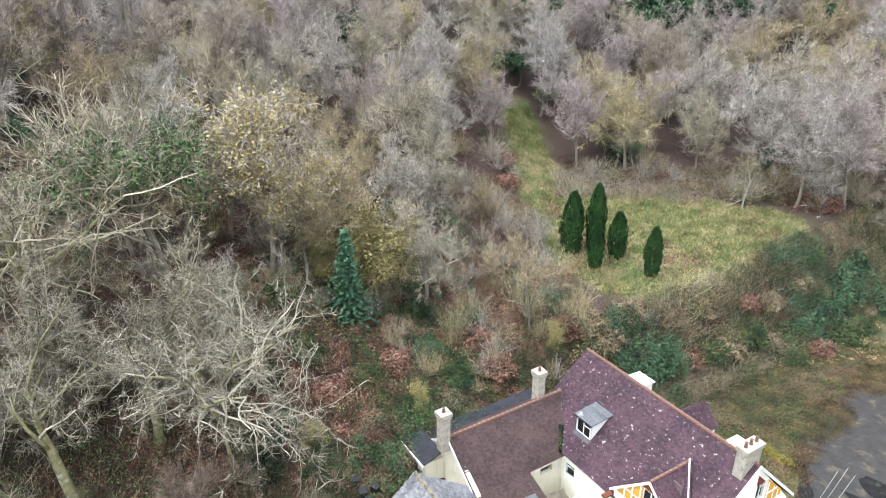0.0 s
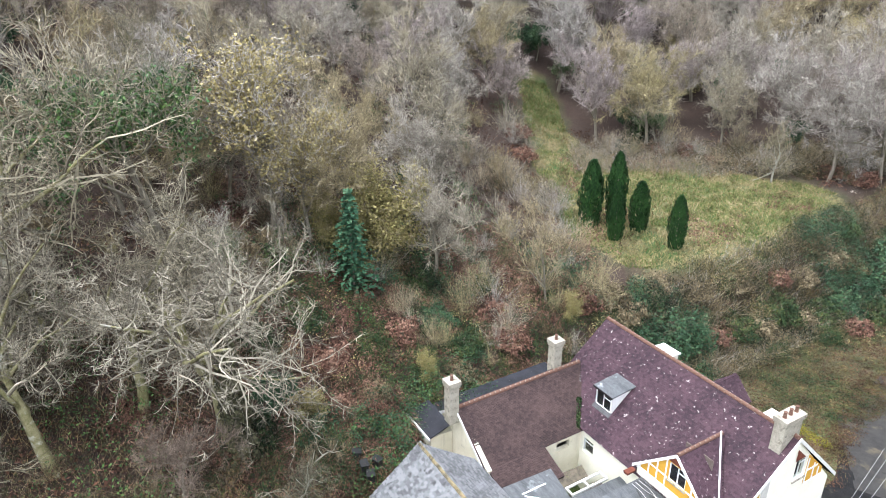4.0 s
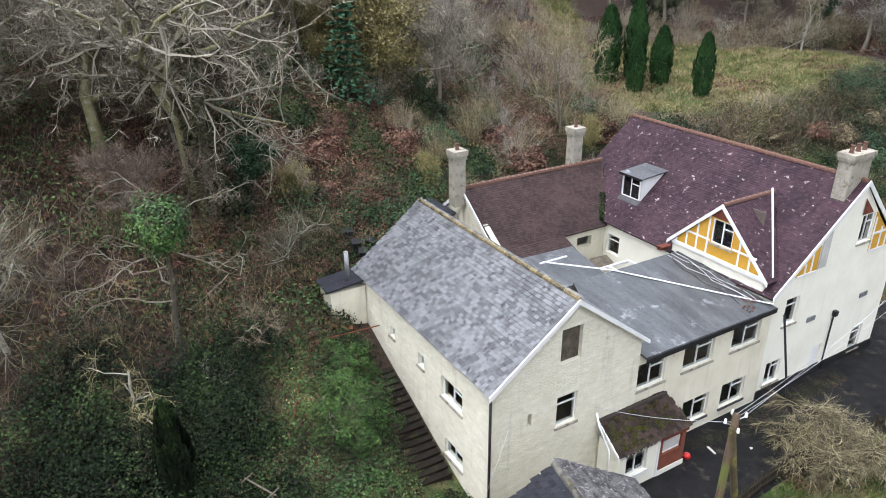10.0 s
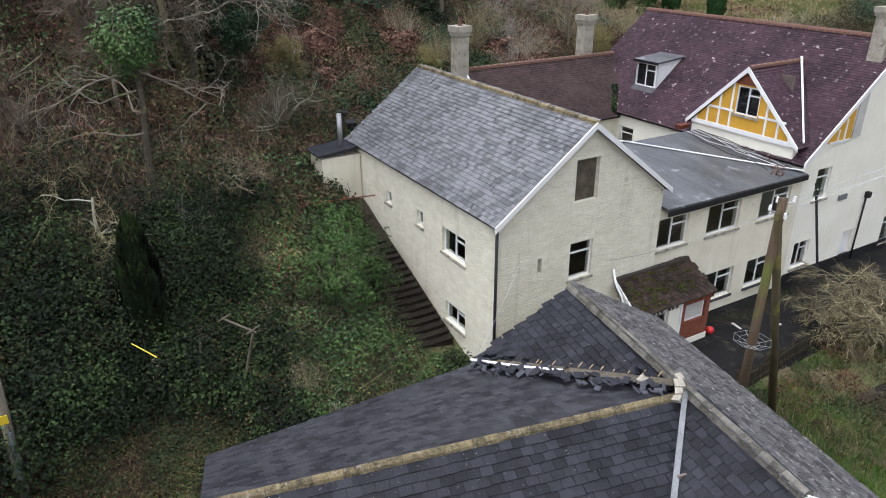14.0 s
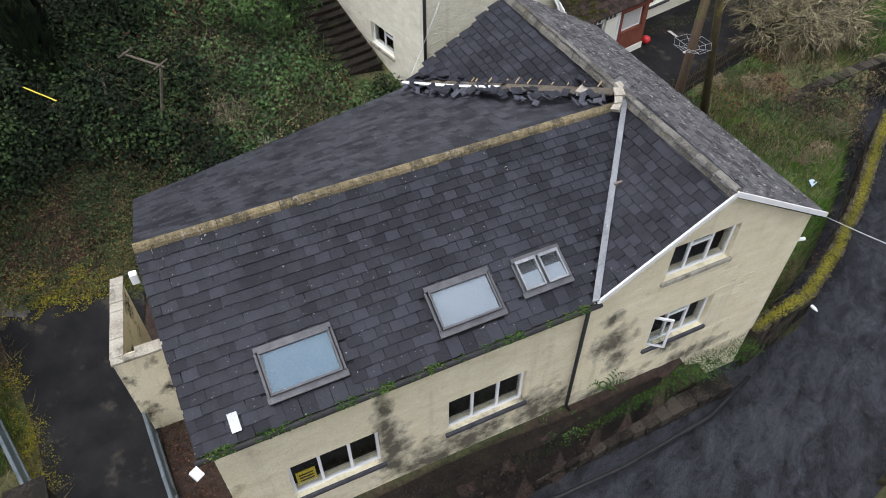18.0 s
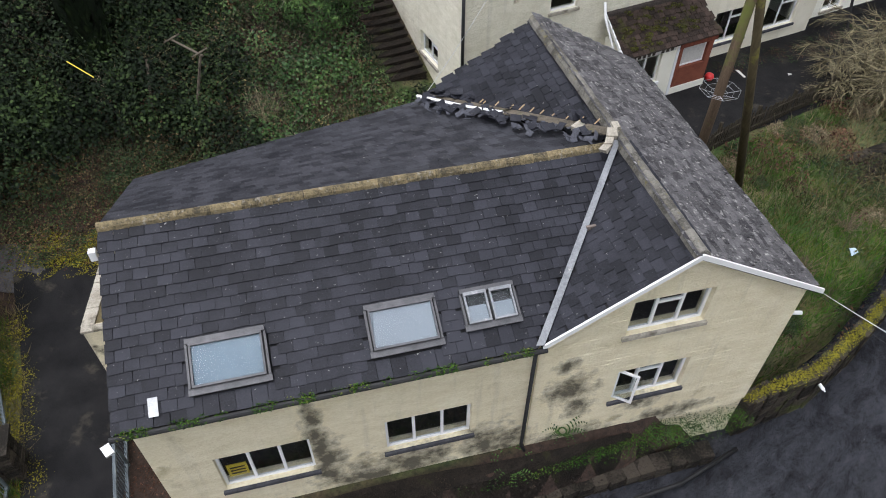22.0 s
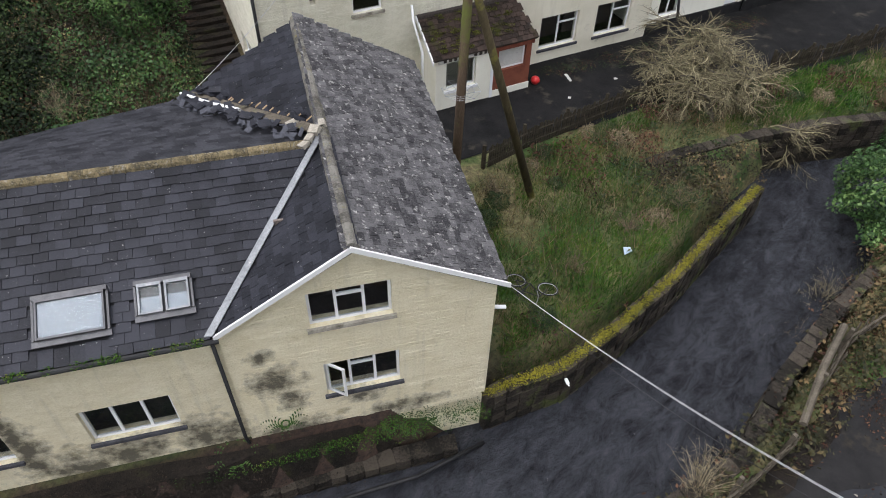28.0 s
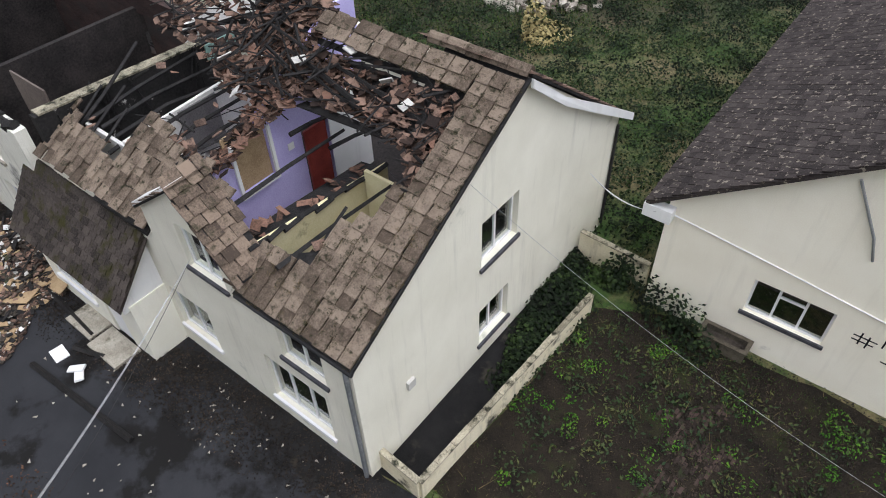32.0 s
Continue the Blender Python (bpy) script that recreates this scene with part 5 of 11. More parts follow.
# ---- stone house, flat-roofed link, tiled houses ----
def stone_house():
    S = thing("stone_house", "tall cream painted stone house with grey slate roof", "house", pose(1.5, 23.81, 0, 0, 0, 31.9))
    e, r = 7.02, 10.16
    sw = ((0.2, 0.25), (8.25, 0.25))
    g = gable_lines(8.05, 4.0, e - 0.05, r - 0.08)
    holes = [(3.4, 4.5, 7.2, 8.85), (3.38, 4.5, 4.0, 5.55), (1.85, 2.05, 4.65, 5.3)]
    wall(S, "wall", M["stone_pale"], *sw, -0.5, 10.5, holes, lines=g)
    ww = ((0.2, 13.0), (0.2, 0.6))
    wh = [(13 - 4.15, 13 - 2.4, 4.55, 5.65), (13 - 3.9, 13 - 2.35, 1.5, 2.4), (13 - 6.3, 13 - 5.75, 4.95, 5.65), (13 - 9.3, 13 - 8.75, 5.0, 5.6)]
    wall(S, "wall", M["stone_pale"], *ww, -0.5, e - 0.08, wh)
    wall(S, "wall", M["stone_pale"], (8.25, 0.6), (8.25, 13.0), -0.5, e - 0.08)
    wall(S, "wall", M["stone_pale"], (8.25, 13.0), (0.2, 13.0), -0.5, 10.5, lines=gable_lines(8.05, 4.05, e - 0.05, r - 0.08))
    for z in (3.6, 6.4):
        part("floor", Shape().box((0.6, 0.65, z - 0.1), (7.9, 12.6, z)), M["unlit_room"], S)
    stonework(S, "stone_pale", *sw, 0.0, 10.2, holes, g, 4)
    stonework(S, "stone_pale", *ww, 0.0, e - 0.1, wh, (), 5)
    window(S, on_wall(*sw, 3.38, 4.0), 1.12, 1.55, 1, "concrete")
    part("boarded_opening", Shape().box((3.6, 0.45, 7.2), (4.7, 0.5, 8.85)), M["wood_grey"], S, "loading opening closed with a grey board")
    for (s0, s1, z0, z1), k in zip(wh, (2, 2, 1, 1)):
        window(S, on_wall(*ww, s0, z0), s1 - s0, z1 - z0, k, "concrete", k == 2)
    roof(S, [(-0.02, 0.05, 7.02), (-0.02, 13.25, 7.02), (4.2, 13.4, r), (4.2, 0.05, r)], ("slate_light",), 0.24, 0.19, deck="felt_dark")
    roof(S, [(8.45, 0.05, 6.95), (8.45, 13.25, 6.95), (4.2, 13.4, r), (4.2, 0.05, r)], ("slate_light",), 0.24, 0.19, deck="felt_dark")
    ridge(S, (4.2, 0.05, r + 0.02), (4.2, 13.35, r + 0.02), "ridge_lichen", 0.10, 0.45)
    part("bargeboard", Shape().slab([(-0.06, 0.0, 6.84), (-0.06, 0.0, 7.08), (4.2, 0.0, r + 0.06), (4.2, 0.0, r - 0.18)], (0, 0.05, 0)).slab([(4.2, 0.0, r - 0.18), (4.2, 0.0, r + 0.06), (8.5, 0.0, 6.99), (8.5, 0.0, 6.78)], (0, 0.05, 0)), M["upvc"], S, "white bargeboard")
    pipe(S, [(0.12, 0.17, 6.9), (0.12, 0.17, 0.2)], 0.06)
    # lean-to with a stove flue
    part("lean_to", Shape().box((-1.8, 12.0, 2.0), (0.15, 13.5, 6.6)), M["render_cream"], S)
    part("lean_to_roof", Shape().slab([(-2.0, 11.9, 6.72), (0.18, 11.9, 6.95), (0.18, 13.6, 6.95), (-2.0, 13.6, 6.72)], (0, 0, 0.08)), M["slate_joined"], S)
    pipe(S, [(-0.6, 12.5, 6.8), (-0.6, 12.5, 8.55)], 0.12, "steel", "flue", "steel stove flue")
    return S


stone_house()


def tiled_house():
    P = thing("tiled_house", "large cream rendered house with plum clay tiles and yellow gables", "house", pose(1.5, 23.81, 0, 0, 0, 31.9))
    e, r = 6.35, 11.5
    gw = ((17.7, 0.35), (28.4, 0.35))
    g = gable_lines(10.7, 6.0, e, r - 0.1)
    holes = [(1.1, 2.2, 4.3, 5.9), (0.5, 1.75, 0.75, 2.15), (4.6, 5.5, 0.1, 1.9), (8.3, 9.4, 0.4, 2.0), (6.4, 7.6, 7.85, 9.5)]
    wall(P, "wall", M["render_white"], *gw, -0.5, 12, holes, lines=g)
    wall(P, "wall", M["render_white"], (17.7, 16.4), (17.7, 0.7), -0.5, e - 0.05, [(16.4 - 12.6, 16.4 - 11.5, 4.2, 5.5)])
    wall(P, "wall", M["render_white"], (28.4, 0.7), (28.4, 16.4), -0.5, e - 0.05)
    wall(P, "wall", M["render_white"], (28.4, 16.4), (17.7, 16.4), -0.5, 12, lines=gable_lines(10.7, 4.7, e, r - 0.1))
    part("floor", Shape().box((18.1, 0.75, 3.0), (28, 16, 3.1)).box((18.1, 0.75, 6.2), (28, 16, 6.3)), M["unlit_room"], P)
    for s0, s1, z0, z1 in holes[:2] + holes[3:]:
        window(P, on_wall(*gw, s0, z0), s1 - s0, z1 - z0, 2 if s1 - s0 > 1.15 else 1, "concrete")
    window(P, on_wall((17.7, 16.4), (17.7, 0.7), 3.8, 4.2), 1.1, 1.3, 1, None)
    part("door", Shape().box((22.3, 0.5, 0.1), (23.2, 0.56, 1.9)), M["upvc"], P)
    roof(P, [(17.4, 0.3, 6.3), (17.4, 17.3, 6.3), (23.7, 17.3, r), (23.7, 0.3, r)], ("tile_plum",), 0.22, 0.16, deck="felt_dark", name="tile")
    roof(P, [(29.0, 0.3, 6.3), (29.0, 17.3, 6.3), (23.7, 17.3, r), (23.7, 0.3, r)], ("tile_plum",), 0.22, 0.16, deck="felt_dark", name="tile")
    ridge(P, (23.7, 0.3, r + 0.02), (23.7, 17.3, r + 0.02), "ridge_clay", 0.14, 0.45)
    # front gable over the flat roof
    ga = ((17.45, 7.1), (17.45, 1.0))
    wall(P, "gable", M["yellow_panel"], *ga, 7.0, 10.6, [(2.55, 3.9, 7.95, 9.35)], 0.2, gable_lines(6.1, 3.05, 7.2, 10.16), "yellow panelled gable")
    window(P, on_wall(*ga, 2.55, 7.95), 1.35, 1.4, 2, "concrete", deep=0.04)
    part("gable_infill", Shape().box((17.5, 1.0, 6.2), (17.72, 7.1, 7.3)), M["render_white"], P)
    part("gable_brick", Shape().slab([(17.43, 4.85, 9.42), (17.43, 4.05, 10.22), (17.43, 3.25, 9.42)], (0.02, 0, 0)), M["brick_red"], P, "red brick at the top of the gable")
    part("roof_debris", rough_block(5, 0.9, 0.5, 0.3, 0.4), M["brick_red"], P, "heap of broken brick at the roof's edge", m=pose(16.9, 7.2, 6.75))
    gr = 10.24
    roof(P, [(17.35, 0.75, 7.0), (18.3, 0.75, 7.0), (21.6, 4.05, gr), (17.35, 4.05, gr)], ("tile_plum",), 0.22, 0.16, deck="felt_dark", name="tile")
    roof(P, [(17.35, 7.35, 7.0), (18.3, 7.35, 7.0), (21.6, 4.05, gr), (17.35, 4.05, gr)], ("tile_plum",), 0.22, 0.16, deck="felt_dark", name="tile")
    ridge(P, (17.35, 4.05, gr + 0.02), (21.5, 4.05, gr + 0.02), "ridge_clay", 0.12, 0.45)
    part("bargeboard", Shape().slab([(17.3, 0.7, 6.86), (17.3, 0.7, 7.1), (17.3, 4.05, gr + 0.08), (17.3, 4.05, gr - 0.18)], (0.05, 0, 0)).slab([(17.3, 4.05, gr - 0.18), (17.3, 4.05, gr + 0.08), (17.3, 7.4, 7.1), (17.3, 7.4, 6.86)], (0.05, 0, 0)), M["upvc"], P)
    bt = Shape()
    for k in range(9):
        y = 1.3 + k * 0.69
        top = 7.25 + (3.05 - abs(y - 4.05)) / 3.05 * 3.0
        if not 3.15 < y < 4.6:
            bt.box((17.41, y - 0.05, 7.1), (17.45, y + 0.05, top))
    bt.box((17.4, 1.0, 7.0), (17.45, 7.1, 7.22)).box((17.405, 1.6, 8.0), (17.45, 3.1, 8.1)).box((17.405, 4.6, 8.0), (17.45, 6.4, 8.1))
    part("batten", bt, M["upvc"], P, "white timber strips on the gable")
    part("lead_valley", Shape().slab([(17.82, 0.82, 7.24), (17.91, 0.80, 7.26), (21.37, 4.02, 10.44), (21.30, 4.10, 10.44)], (0, 0, 0.03)), M["upvc"], P, "white painted valley")
    # dormer
    d = part("dormer", Shape().slab([(19.1, 11.45, 7.6), (19.1, 13.15, 7.6), (19.1, 13.15, 9.2), (19.1, 11.45, 9.2)], (0.06, 0, 0)).slab([(19.1, 11.45, 7.6), (21.1, 11.45, 9.35), (19.1, 11.45, 9.2)], (0, 0.06, 0)).slab([(19.1, 13.15, 7.6), (21.1, 13.15, 9.35), (19.1, 13.15, 9.2)], (0, -0.06, 0)), M["upvc"], P, "white box dormer with a flat grey roof")
    part("dormer_roof", Shape().slab([(18.9, 11.3, 9.22), (18.9, 13.3, 9.22), (21.2, 13.3, 9.42), (21.2, 11.3, 9.42)], (0, 0, 0.08)), M["felt_roof"], d)
    part("dormer_fascia", Shape().box((18.87, 11.28, 9.16), (18.9, 13.32, 9.31)), M["black_plastic"], d)
    window(P, pose(19.09, 13.06, 7.78, 0, 0, -90), 1.52, 1.36, 2, None, deep=-0.03, backing=False)
    # Thin black sheet over the solid dormer front paints the darkness behind the panes.
    part("dormer_shade", Shape().box((19.0965, 11.6, 7.84), (19.099, 13.0, 9.08)), M["felt_dark"], d, "black panel behind the dormer glass, standing for an unlit room")
    part("dormer_apron", Shape().slab([(18.8, 11.4, 7.5), (18.8, 13.2, 7.5), (19.12, 13.2, 7.78), (19.12, 11.4, 7.78)], (0, 0, 0.03)), M["grey_flashing"], d, "lead apron under the dormer")
    chimney(P, pose(23.3, 1.05, 10.3), 1.7, 0.75, 2.68, "concrete", 3)
    part("plinth", Shape().box((17.6, 0.3, -0.4), (28.5, 0.4, 0.55)), M["black_plastic"], P, "black painted plinth")
    # gable strips at the far end
    for a, b, top in ((18.9, 20.75, 8.6), (25.36, 27.3, 9.9)):
        sh = Shape()
        poly = [(a, 7.15), (b, 7.15), (b, 11.5), (a, 11.5)]
        for la in ((-0.84, 1, e - 0.84 * 17.7 + 0.0), (0.95, 1, r - 0.4 + 0.95 * 23.7)):
            poly = clip(poly, *la)
        if len(poly) > 2:
            part("panel", sh.slab([(x, 0.32, z) for x, z in poly], (0, 0.03, 0)), M["yellow_panel"], P, "yellow gable panel")
    part("bargeboard", Shape().slab([(17.4, 0.2, 6.2), (17.4, 0.2, 6.48), (23.7, 0.2, r + 0.1), (23.7, 0.2, r - 0.2)], (0, 0.06, 0)).slab([(23.7, 0.2, r - 0.2), (23.7, 0.2, r + 0.1), (29.1, 0.2, 6.4), (29.1, 0.2, 6.1)], (0, 0.06, 0)), M["upvc"], P)
    for x, z0, z1 in ((19.7, 7.15, 7.75), (20.2, 7.15, 8.2), (25.42, 7.15, 9.2), (26.2, 7.15, 8.5), (26.8, 7.15, 7.9)):
        part("batten", Shape().box((x - 0.05, 0.28, z0), (x + 0.05, 0.317, z1)), M["upvc"], P, "white timber strip on the gable")
    for x0, x1, z in ((19.1, 20.7, 7.13), (25.36, 27.3, 7.13), (25.36, 26.6, 8.2)):
        part("rail", Shape().box((x0, 0.275, z - 0.06), (x1, 0.316, z + 0.06)), M["upvc"], P, "white timber strip on the gable")
    part("grey_board", Shape().slab([(20.8, 0.29, 7.2), (21.5, 0.29, 7.2), (21.5, 0.29, 9.3), (20.9, 0.29, 8.9)], (0, 0.025, 0)), M["plaster_pale"], P, "pale board on the gable")
    part("gable_brick", Shape().slab([(23.9, 0.30, 9.6), (24.9, 0.30, 9.6), (23.9, 0.30, 10.55)], (0, 0.016, 0)), M["brick_red"], P, "red brick beside the gable window")
    pipe(P, [(23.5, 0.28, 3.7), (23.45, 0.28, 0.1)], 0.05)
    part("hopper", Shape().box((23.38, 0.1, 3.65), (23.62, 0.33, 3.95)), M["black_plastic"], P, "black rainwater hopper")
    for u, z in ((21.0, 3.9), (25.8, 4.1)):
        part("wall_vent", Shape().box((u, 0.28, z), (u + 0.7, 0.345, z + 0.28)), M["lead"], P, "grey wall vent")
    rd = part("rear_dormer", Shape().box((26.1, 13.05, 7.6), (27.55, 14.6, 9.14)), M["render_white"], P, "white boxed rear dormer")
    part("dormer_roof", Shape().slab([(25.7, 12.95, 9.3), (27.75, 12.95, 9.12), (27.75, 14.75, 9.12), (25.7, 14.75, 9.3)], (0, 0, 0.1)), M["upvc"], rd, "flat white dormer roof")
    part("seam", Shape().slab([(25.7, 13.8, 9.402), (27.75, 13.8, 9.222), (27.75, 13.88, 9.222), (25.7, 13.88, 9.402)], (0, 0, 0.03)), M["lead"], rd)
    part("rear_box", Shape().box((26.6, 4.0, 7.4), (27.9, 4.8, 9.0)).box((26.5, 3.9, 9.0), (28.0, 4.9, 9.08)), M["render_white"], P, "small white box dormer behind the chimney")
    wall(P, "rear_gable", M["render_white"], (29.1, 7.5), (29.1, 10.3), 5.6, 9.2, (), 0.2, gable_lines(2.8, 1.4, 7.6, 8.95), "small rear gable")
    for y_ in (7.3, 10.5):
        roof(P, [(26.2, y_, 7.55), (29.3, y_, 7.55), (29.3, 8.9, 9.1), (26.2, 8.9, 9.1)], ("tile_plum",), 0.22, 0.16, deck="felt_dark", name="tile")
    wrs = np.random.RandomState(31)
    ts = wrs.uniform(0, 1, 40)
    part("valley_weed", quads_late(np.concatenate([mound_quads(wrs, np.array([(17.35 + 1.6 * t, 12.9 + 1.9 * t)]), 30, 0.22, 0.25, 0.09, 6.2 + 1.62 * t) for t in ts[:22] * 0.75]), "weed_green"), None, P, "weeds growing down the roof valley", kind="stuff")
    part("valley_lead", Shape().slab([(18.9, 14.95, 7.75), (19.15, 14.85, 7.8), (20.2, 16.35, 8.98), (19.95, 16.4, 8.95)], (0, 0, 0.03)), M["lead"], P, "pale valley strip")
    return P


tiled_house()


def link_block():
    F = thing("flat_roofed_block", "two-storey cream block with a weathered felt roof", "building", pose(1.5, 23.81, 0, 0, 0, 31.9))
    sw = ((8.25, 0.3), (17.65, 0.3))
    holes = [(8.3 - 8.25, 10.1 - 8.25, 4.1, 5.5), (11.3 - 8.25, 13.4 - 8.25, 4.1, 5.5), (14.75 - 8.25, 16.9 - 8.25, 4.1, 5.5), (11.8 - 8.25, 13.7 - 8.25, 0.65, 2.1), (14.65 - 8.25, 16.5 - 8.25, 0.65, 2.1)]
    wall(F, "wall", M["render_cream"], *sw, -0.5, 5.9, holes)
    part("floor", Shape().box((8.3, 0.7, 2.9), (17.6, 6, 3.0)), M["unlit_room"], F)
    wall(F, "wall", M["render_cream"], (17.65, 6.0), (9.0, 6.0), -0.5, 6.3)
    for s0, s1, z0, z1 in holes:
        window(F, on_wall(*sw, s0, z0), s1 - s0, z1 - z0, 2, "sill_slate" if z0 < 2 else "concrete")
    part("flat_roof", Shape().slab([(8.4, 0.0, 5.95), (17.45, 0.0, 5.9), (17.2, 6.4, 6.62), (9.5, 6.4, 6.62), (8.4, 4.0, 6.4)], (0, 0, 0.12)), M["felt_roof"], F)
    part("fascia", Shape().box((8.4, -0.06, 5.75), (17.45, -0.01, 6.0)), M["black_plastic"], F)
    zf = lambda v: 6.1 + 0.105 * v
    for a, b in (((9.3, 8.75), (12.2, 6.4)), ((12.2, 6.4), (17.4, 0.2))):
        d = Vector((b[0] - a[0], b[1] - a[1], 0)).normalized()
        n = Vector((-d.y, d.x, 0)) * 0.045
        p, q = Vector((*a, zf(a[1]))), Vector((*b, zf(b[1])))
        part("white_strip", Shape().slab([p - n, q - n, q + n, p + n], (0, 0, 0.035)), M["upvc"], F, "white edging strip laid over the roof")
    part("white_strip", Shape().box((9.5, 9.2, 6.62), (11.4, 9.29, 6.7)), M["upvc"], F, "white edging strip laid over the roof")
    part("felt_wing", Shape().slab([(8.6, 6.4, 6.5), (11.8, 6.4, 6.5), (12.6, 10.2, 6.55), (8.7, 10.4, 6.55)], (0, 0, 0.1)), M["felt_roof"], F, "grey felt roof behind the stone house")
    wall(F, "wall", M["render_cream"], (12.4, 10.2), (11.7, 6.5), 2.0, 6.5, (), -0.2)
    part("yard_roof", Shape().slab([(13.0, 6.2, 4.7), (17.4, 6.2, 4.7), (17.4, 8.4, 5.0), (13.0, 8.6, 5.0)], (0, 0, 0.1)), M["felt_roof"], F, "low felt roof in the light well")
    part("yard_roof", Shape().slab([(13.0, 9.6, 4.9), (15.6, 9.6, 4.9), (15.8, 10.6, 5.1), (13.3, 10.7, 5.1)], (0, 0, 0.1)), M["wood_grey"], F, "weathered boarded roof in the light well")
    part("rooflight_frame", Shape().box((13.4, 8.7, 4.95), (16.6, 8.82, 5.1)).box((13.4, 9.4, 4.95), (16.6, 9.52, 5.1)).box((13.4, 8.82, 4.95), (13.52, 9.4, 5.1)).box((14.9, 8.82, 4.95), (15.02, 9.4, 5.1)).box((16.48, 8.82, 4.95), (16.6, 9.4, 5.1)), M["upvc"], F, "white rooflight frame with its glass gone")
    part("light_well_floor", Shape().box((12.4, 6.3, 3.0), (17.5, 10.4, 3.1)), M["stone_dark"], F)
    crng = random.Random(6)
    for k in range(6):
        p = Vector((16.9 - 0.15 * k, 6.2, 6.82))
        pts = [p]
        for j in range(7):
            p = Vector((p.x + crng.uniform(-0.35, 0.3), p.y - 0.75, zf(p.y - 0.75) + 0.03))
            pts.append(p)
        part("loose_cable", Shape().tube(pts, 0.018, 5), M["cable"] if k % 2 else M["black_plastic"], F, "loose cable over the flat roof")
    for u, v in ((16.6, 1.0), (17.2, 2.0), (15.9, 0.5)):
        part("leaf_patch", quads_late(mound_quads(np.random.RandomState(int(u * 10)), np.array([(u, v)]), 40, 0.3, 0.05, 0.07, zf(v)), "bracken"), None, F, "rust-brown leaves drifted on the roof", kind="stuff")
    return F


link_block()


def porch():
    Q = thing("porch", "lean-to porch with mossy brown tiles and a red brick panel", "porch", pose(1.5, 23.81, 0, 0, 0, 31.9))
    f = -1.15
    wall(Q, "wall", M["render_white"], (6.2, f), (8.7, f), -0.3, 2.3, [(0.45, 1.75, 0.85, 2.05)], 0.2)
    wall(Q, "wall", M["brick_red"], (8.7, f), (10.45, f), -0.3, 2.3, [(0.25, 1.5, 1.15, 2.05)], 0.2)
    wall(Q, "wall", M["brick_red"], (10.45, f + 0.2), (10.45, 0.2), -0.3, 2.5, (), 0.2)
    wall(Q, "wall", M["render_white"], (6.2, 0.2), (6.2, f + 0.2), -0.3, 2.5, (), 0.2)
    window(Q, pose(6.65, f, 0.85), 1.3, 1.2, 2, "upvc", False)
    window(Q, pose(8.95, f, 1.15), 1.25, 0.9, 1, None, False)
    part("net_curtain", Shape().box((9.02, f + 0.14, 1.2), (10.14, f + 0.15, 2.0)), M["plaster_pale"], Q, "pale net curtain")
    part("plinth", Shape().box((8.74, f - 0.03, -0.3), (10.48, f - 0.003, 0.32)), M["render_white"], Q, "cream plinth under the brick panel")
    part("corner_board", Shape().box((8.62, f - 0.03, 0.0), (8.74, f - 0.002, 2.2)), M["upvc"], Q, "white board beside the brick panel")
    part("fascia", Shape().box((8.7, f - 0.1, 2.1), (10.5, f - 0.06, 2.28)), M["brick_red"], Q, "dark red painted fascia")
    part("name_board", Shape().box((6.3, f - 0.06, 2.1), (8.5, f - 0.02, 2.27)), M["plaster_pale"], Q, "pale board with unreadable lettering")
    for x in (6.5, 6.72, 6.94, 7.16, 7.38, 7.8, 8.02, 8.24):
        part("letter_bar", Shape().box((x, f - 0.072, 2.13), (x + 0.13, f - 0.061, 2.24)), M["stone_dark"], Q, "dark bar of lettering")
    part("side_barge", Shape().slab([(5.98, f - 0.2, 2.2), (5.98, f - 0.2, 2.36), (5.98, 0.2, 3.5), (5.98, 0.2, 3.34)], (0.05, 0, 0)), M["upvc"], Q, "white barge board on the porch")
    pipe(Q, [(5.8, 0.1, 4.0), (5.75, -0.15, 3.5), (5.75, -0.9, 2.6), (5.75, -0.95, 0.1)], 0.05, "upvc", "soil_pipe", "white plastic pipe")
    roof(Q, [(6.02, f - 0.15, 2.34), (10.6, f - 0.15, 2.34), (10.2, 0.22, 3.46), (6.02, 0.22, 3.46)], ("tile_porch",), 0.25, 0.2, deck="tile_mossy", name="tile", jitter=0.02)
    ridge(Q, (6.02, 0.14, 3.43), (10.2, 0.14, 3.43), "tile_mossy", 0.09, 0.4)
    mr = np.random.RandomState(31)
    tufts = [mound_quads(mr, np.array([(u, v)]), 50, 0.13, 0.03, 0.03, 2.34 + (v - f + 0.15) * 0.738 + 0.06) for u, v in zip(mr.uniform(6.3, 9.8, 70), mr.uniform(f, 0.1, 70))]
    part("roof_moss", quads_late(np.concatenate(tufts), "moss_tuft"), None, Q, "yellow-green moss cushions on the porch tiles", kind="stuff")
    return Q


porch()


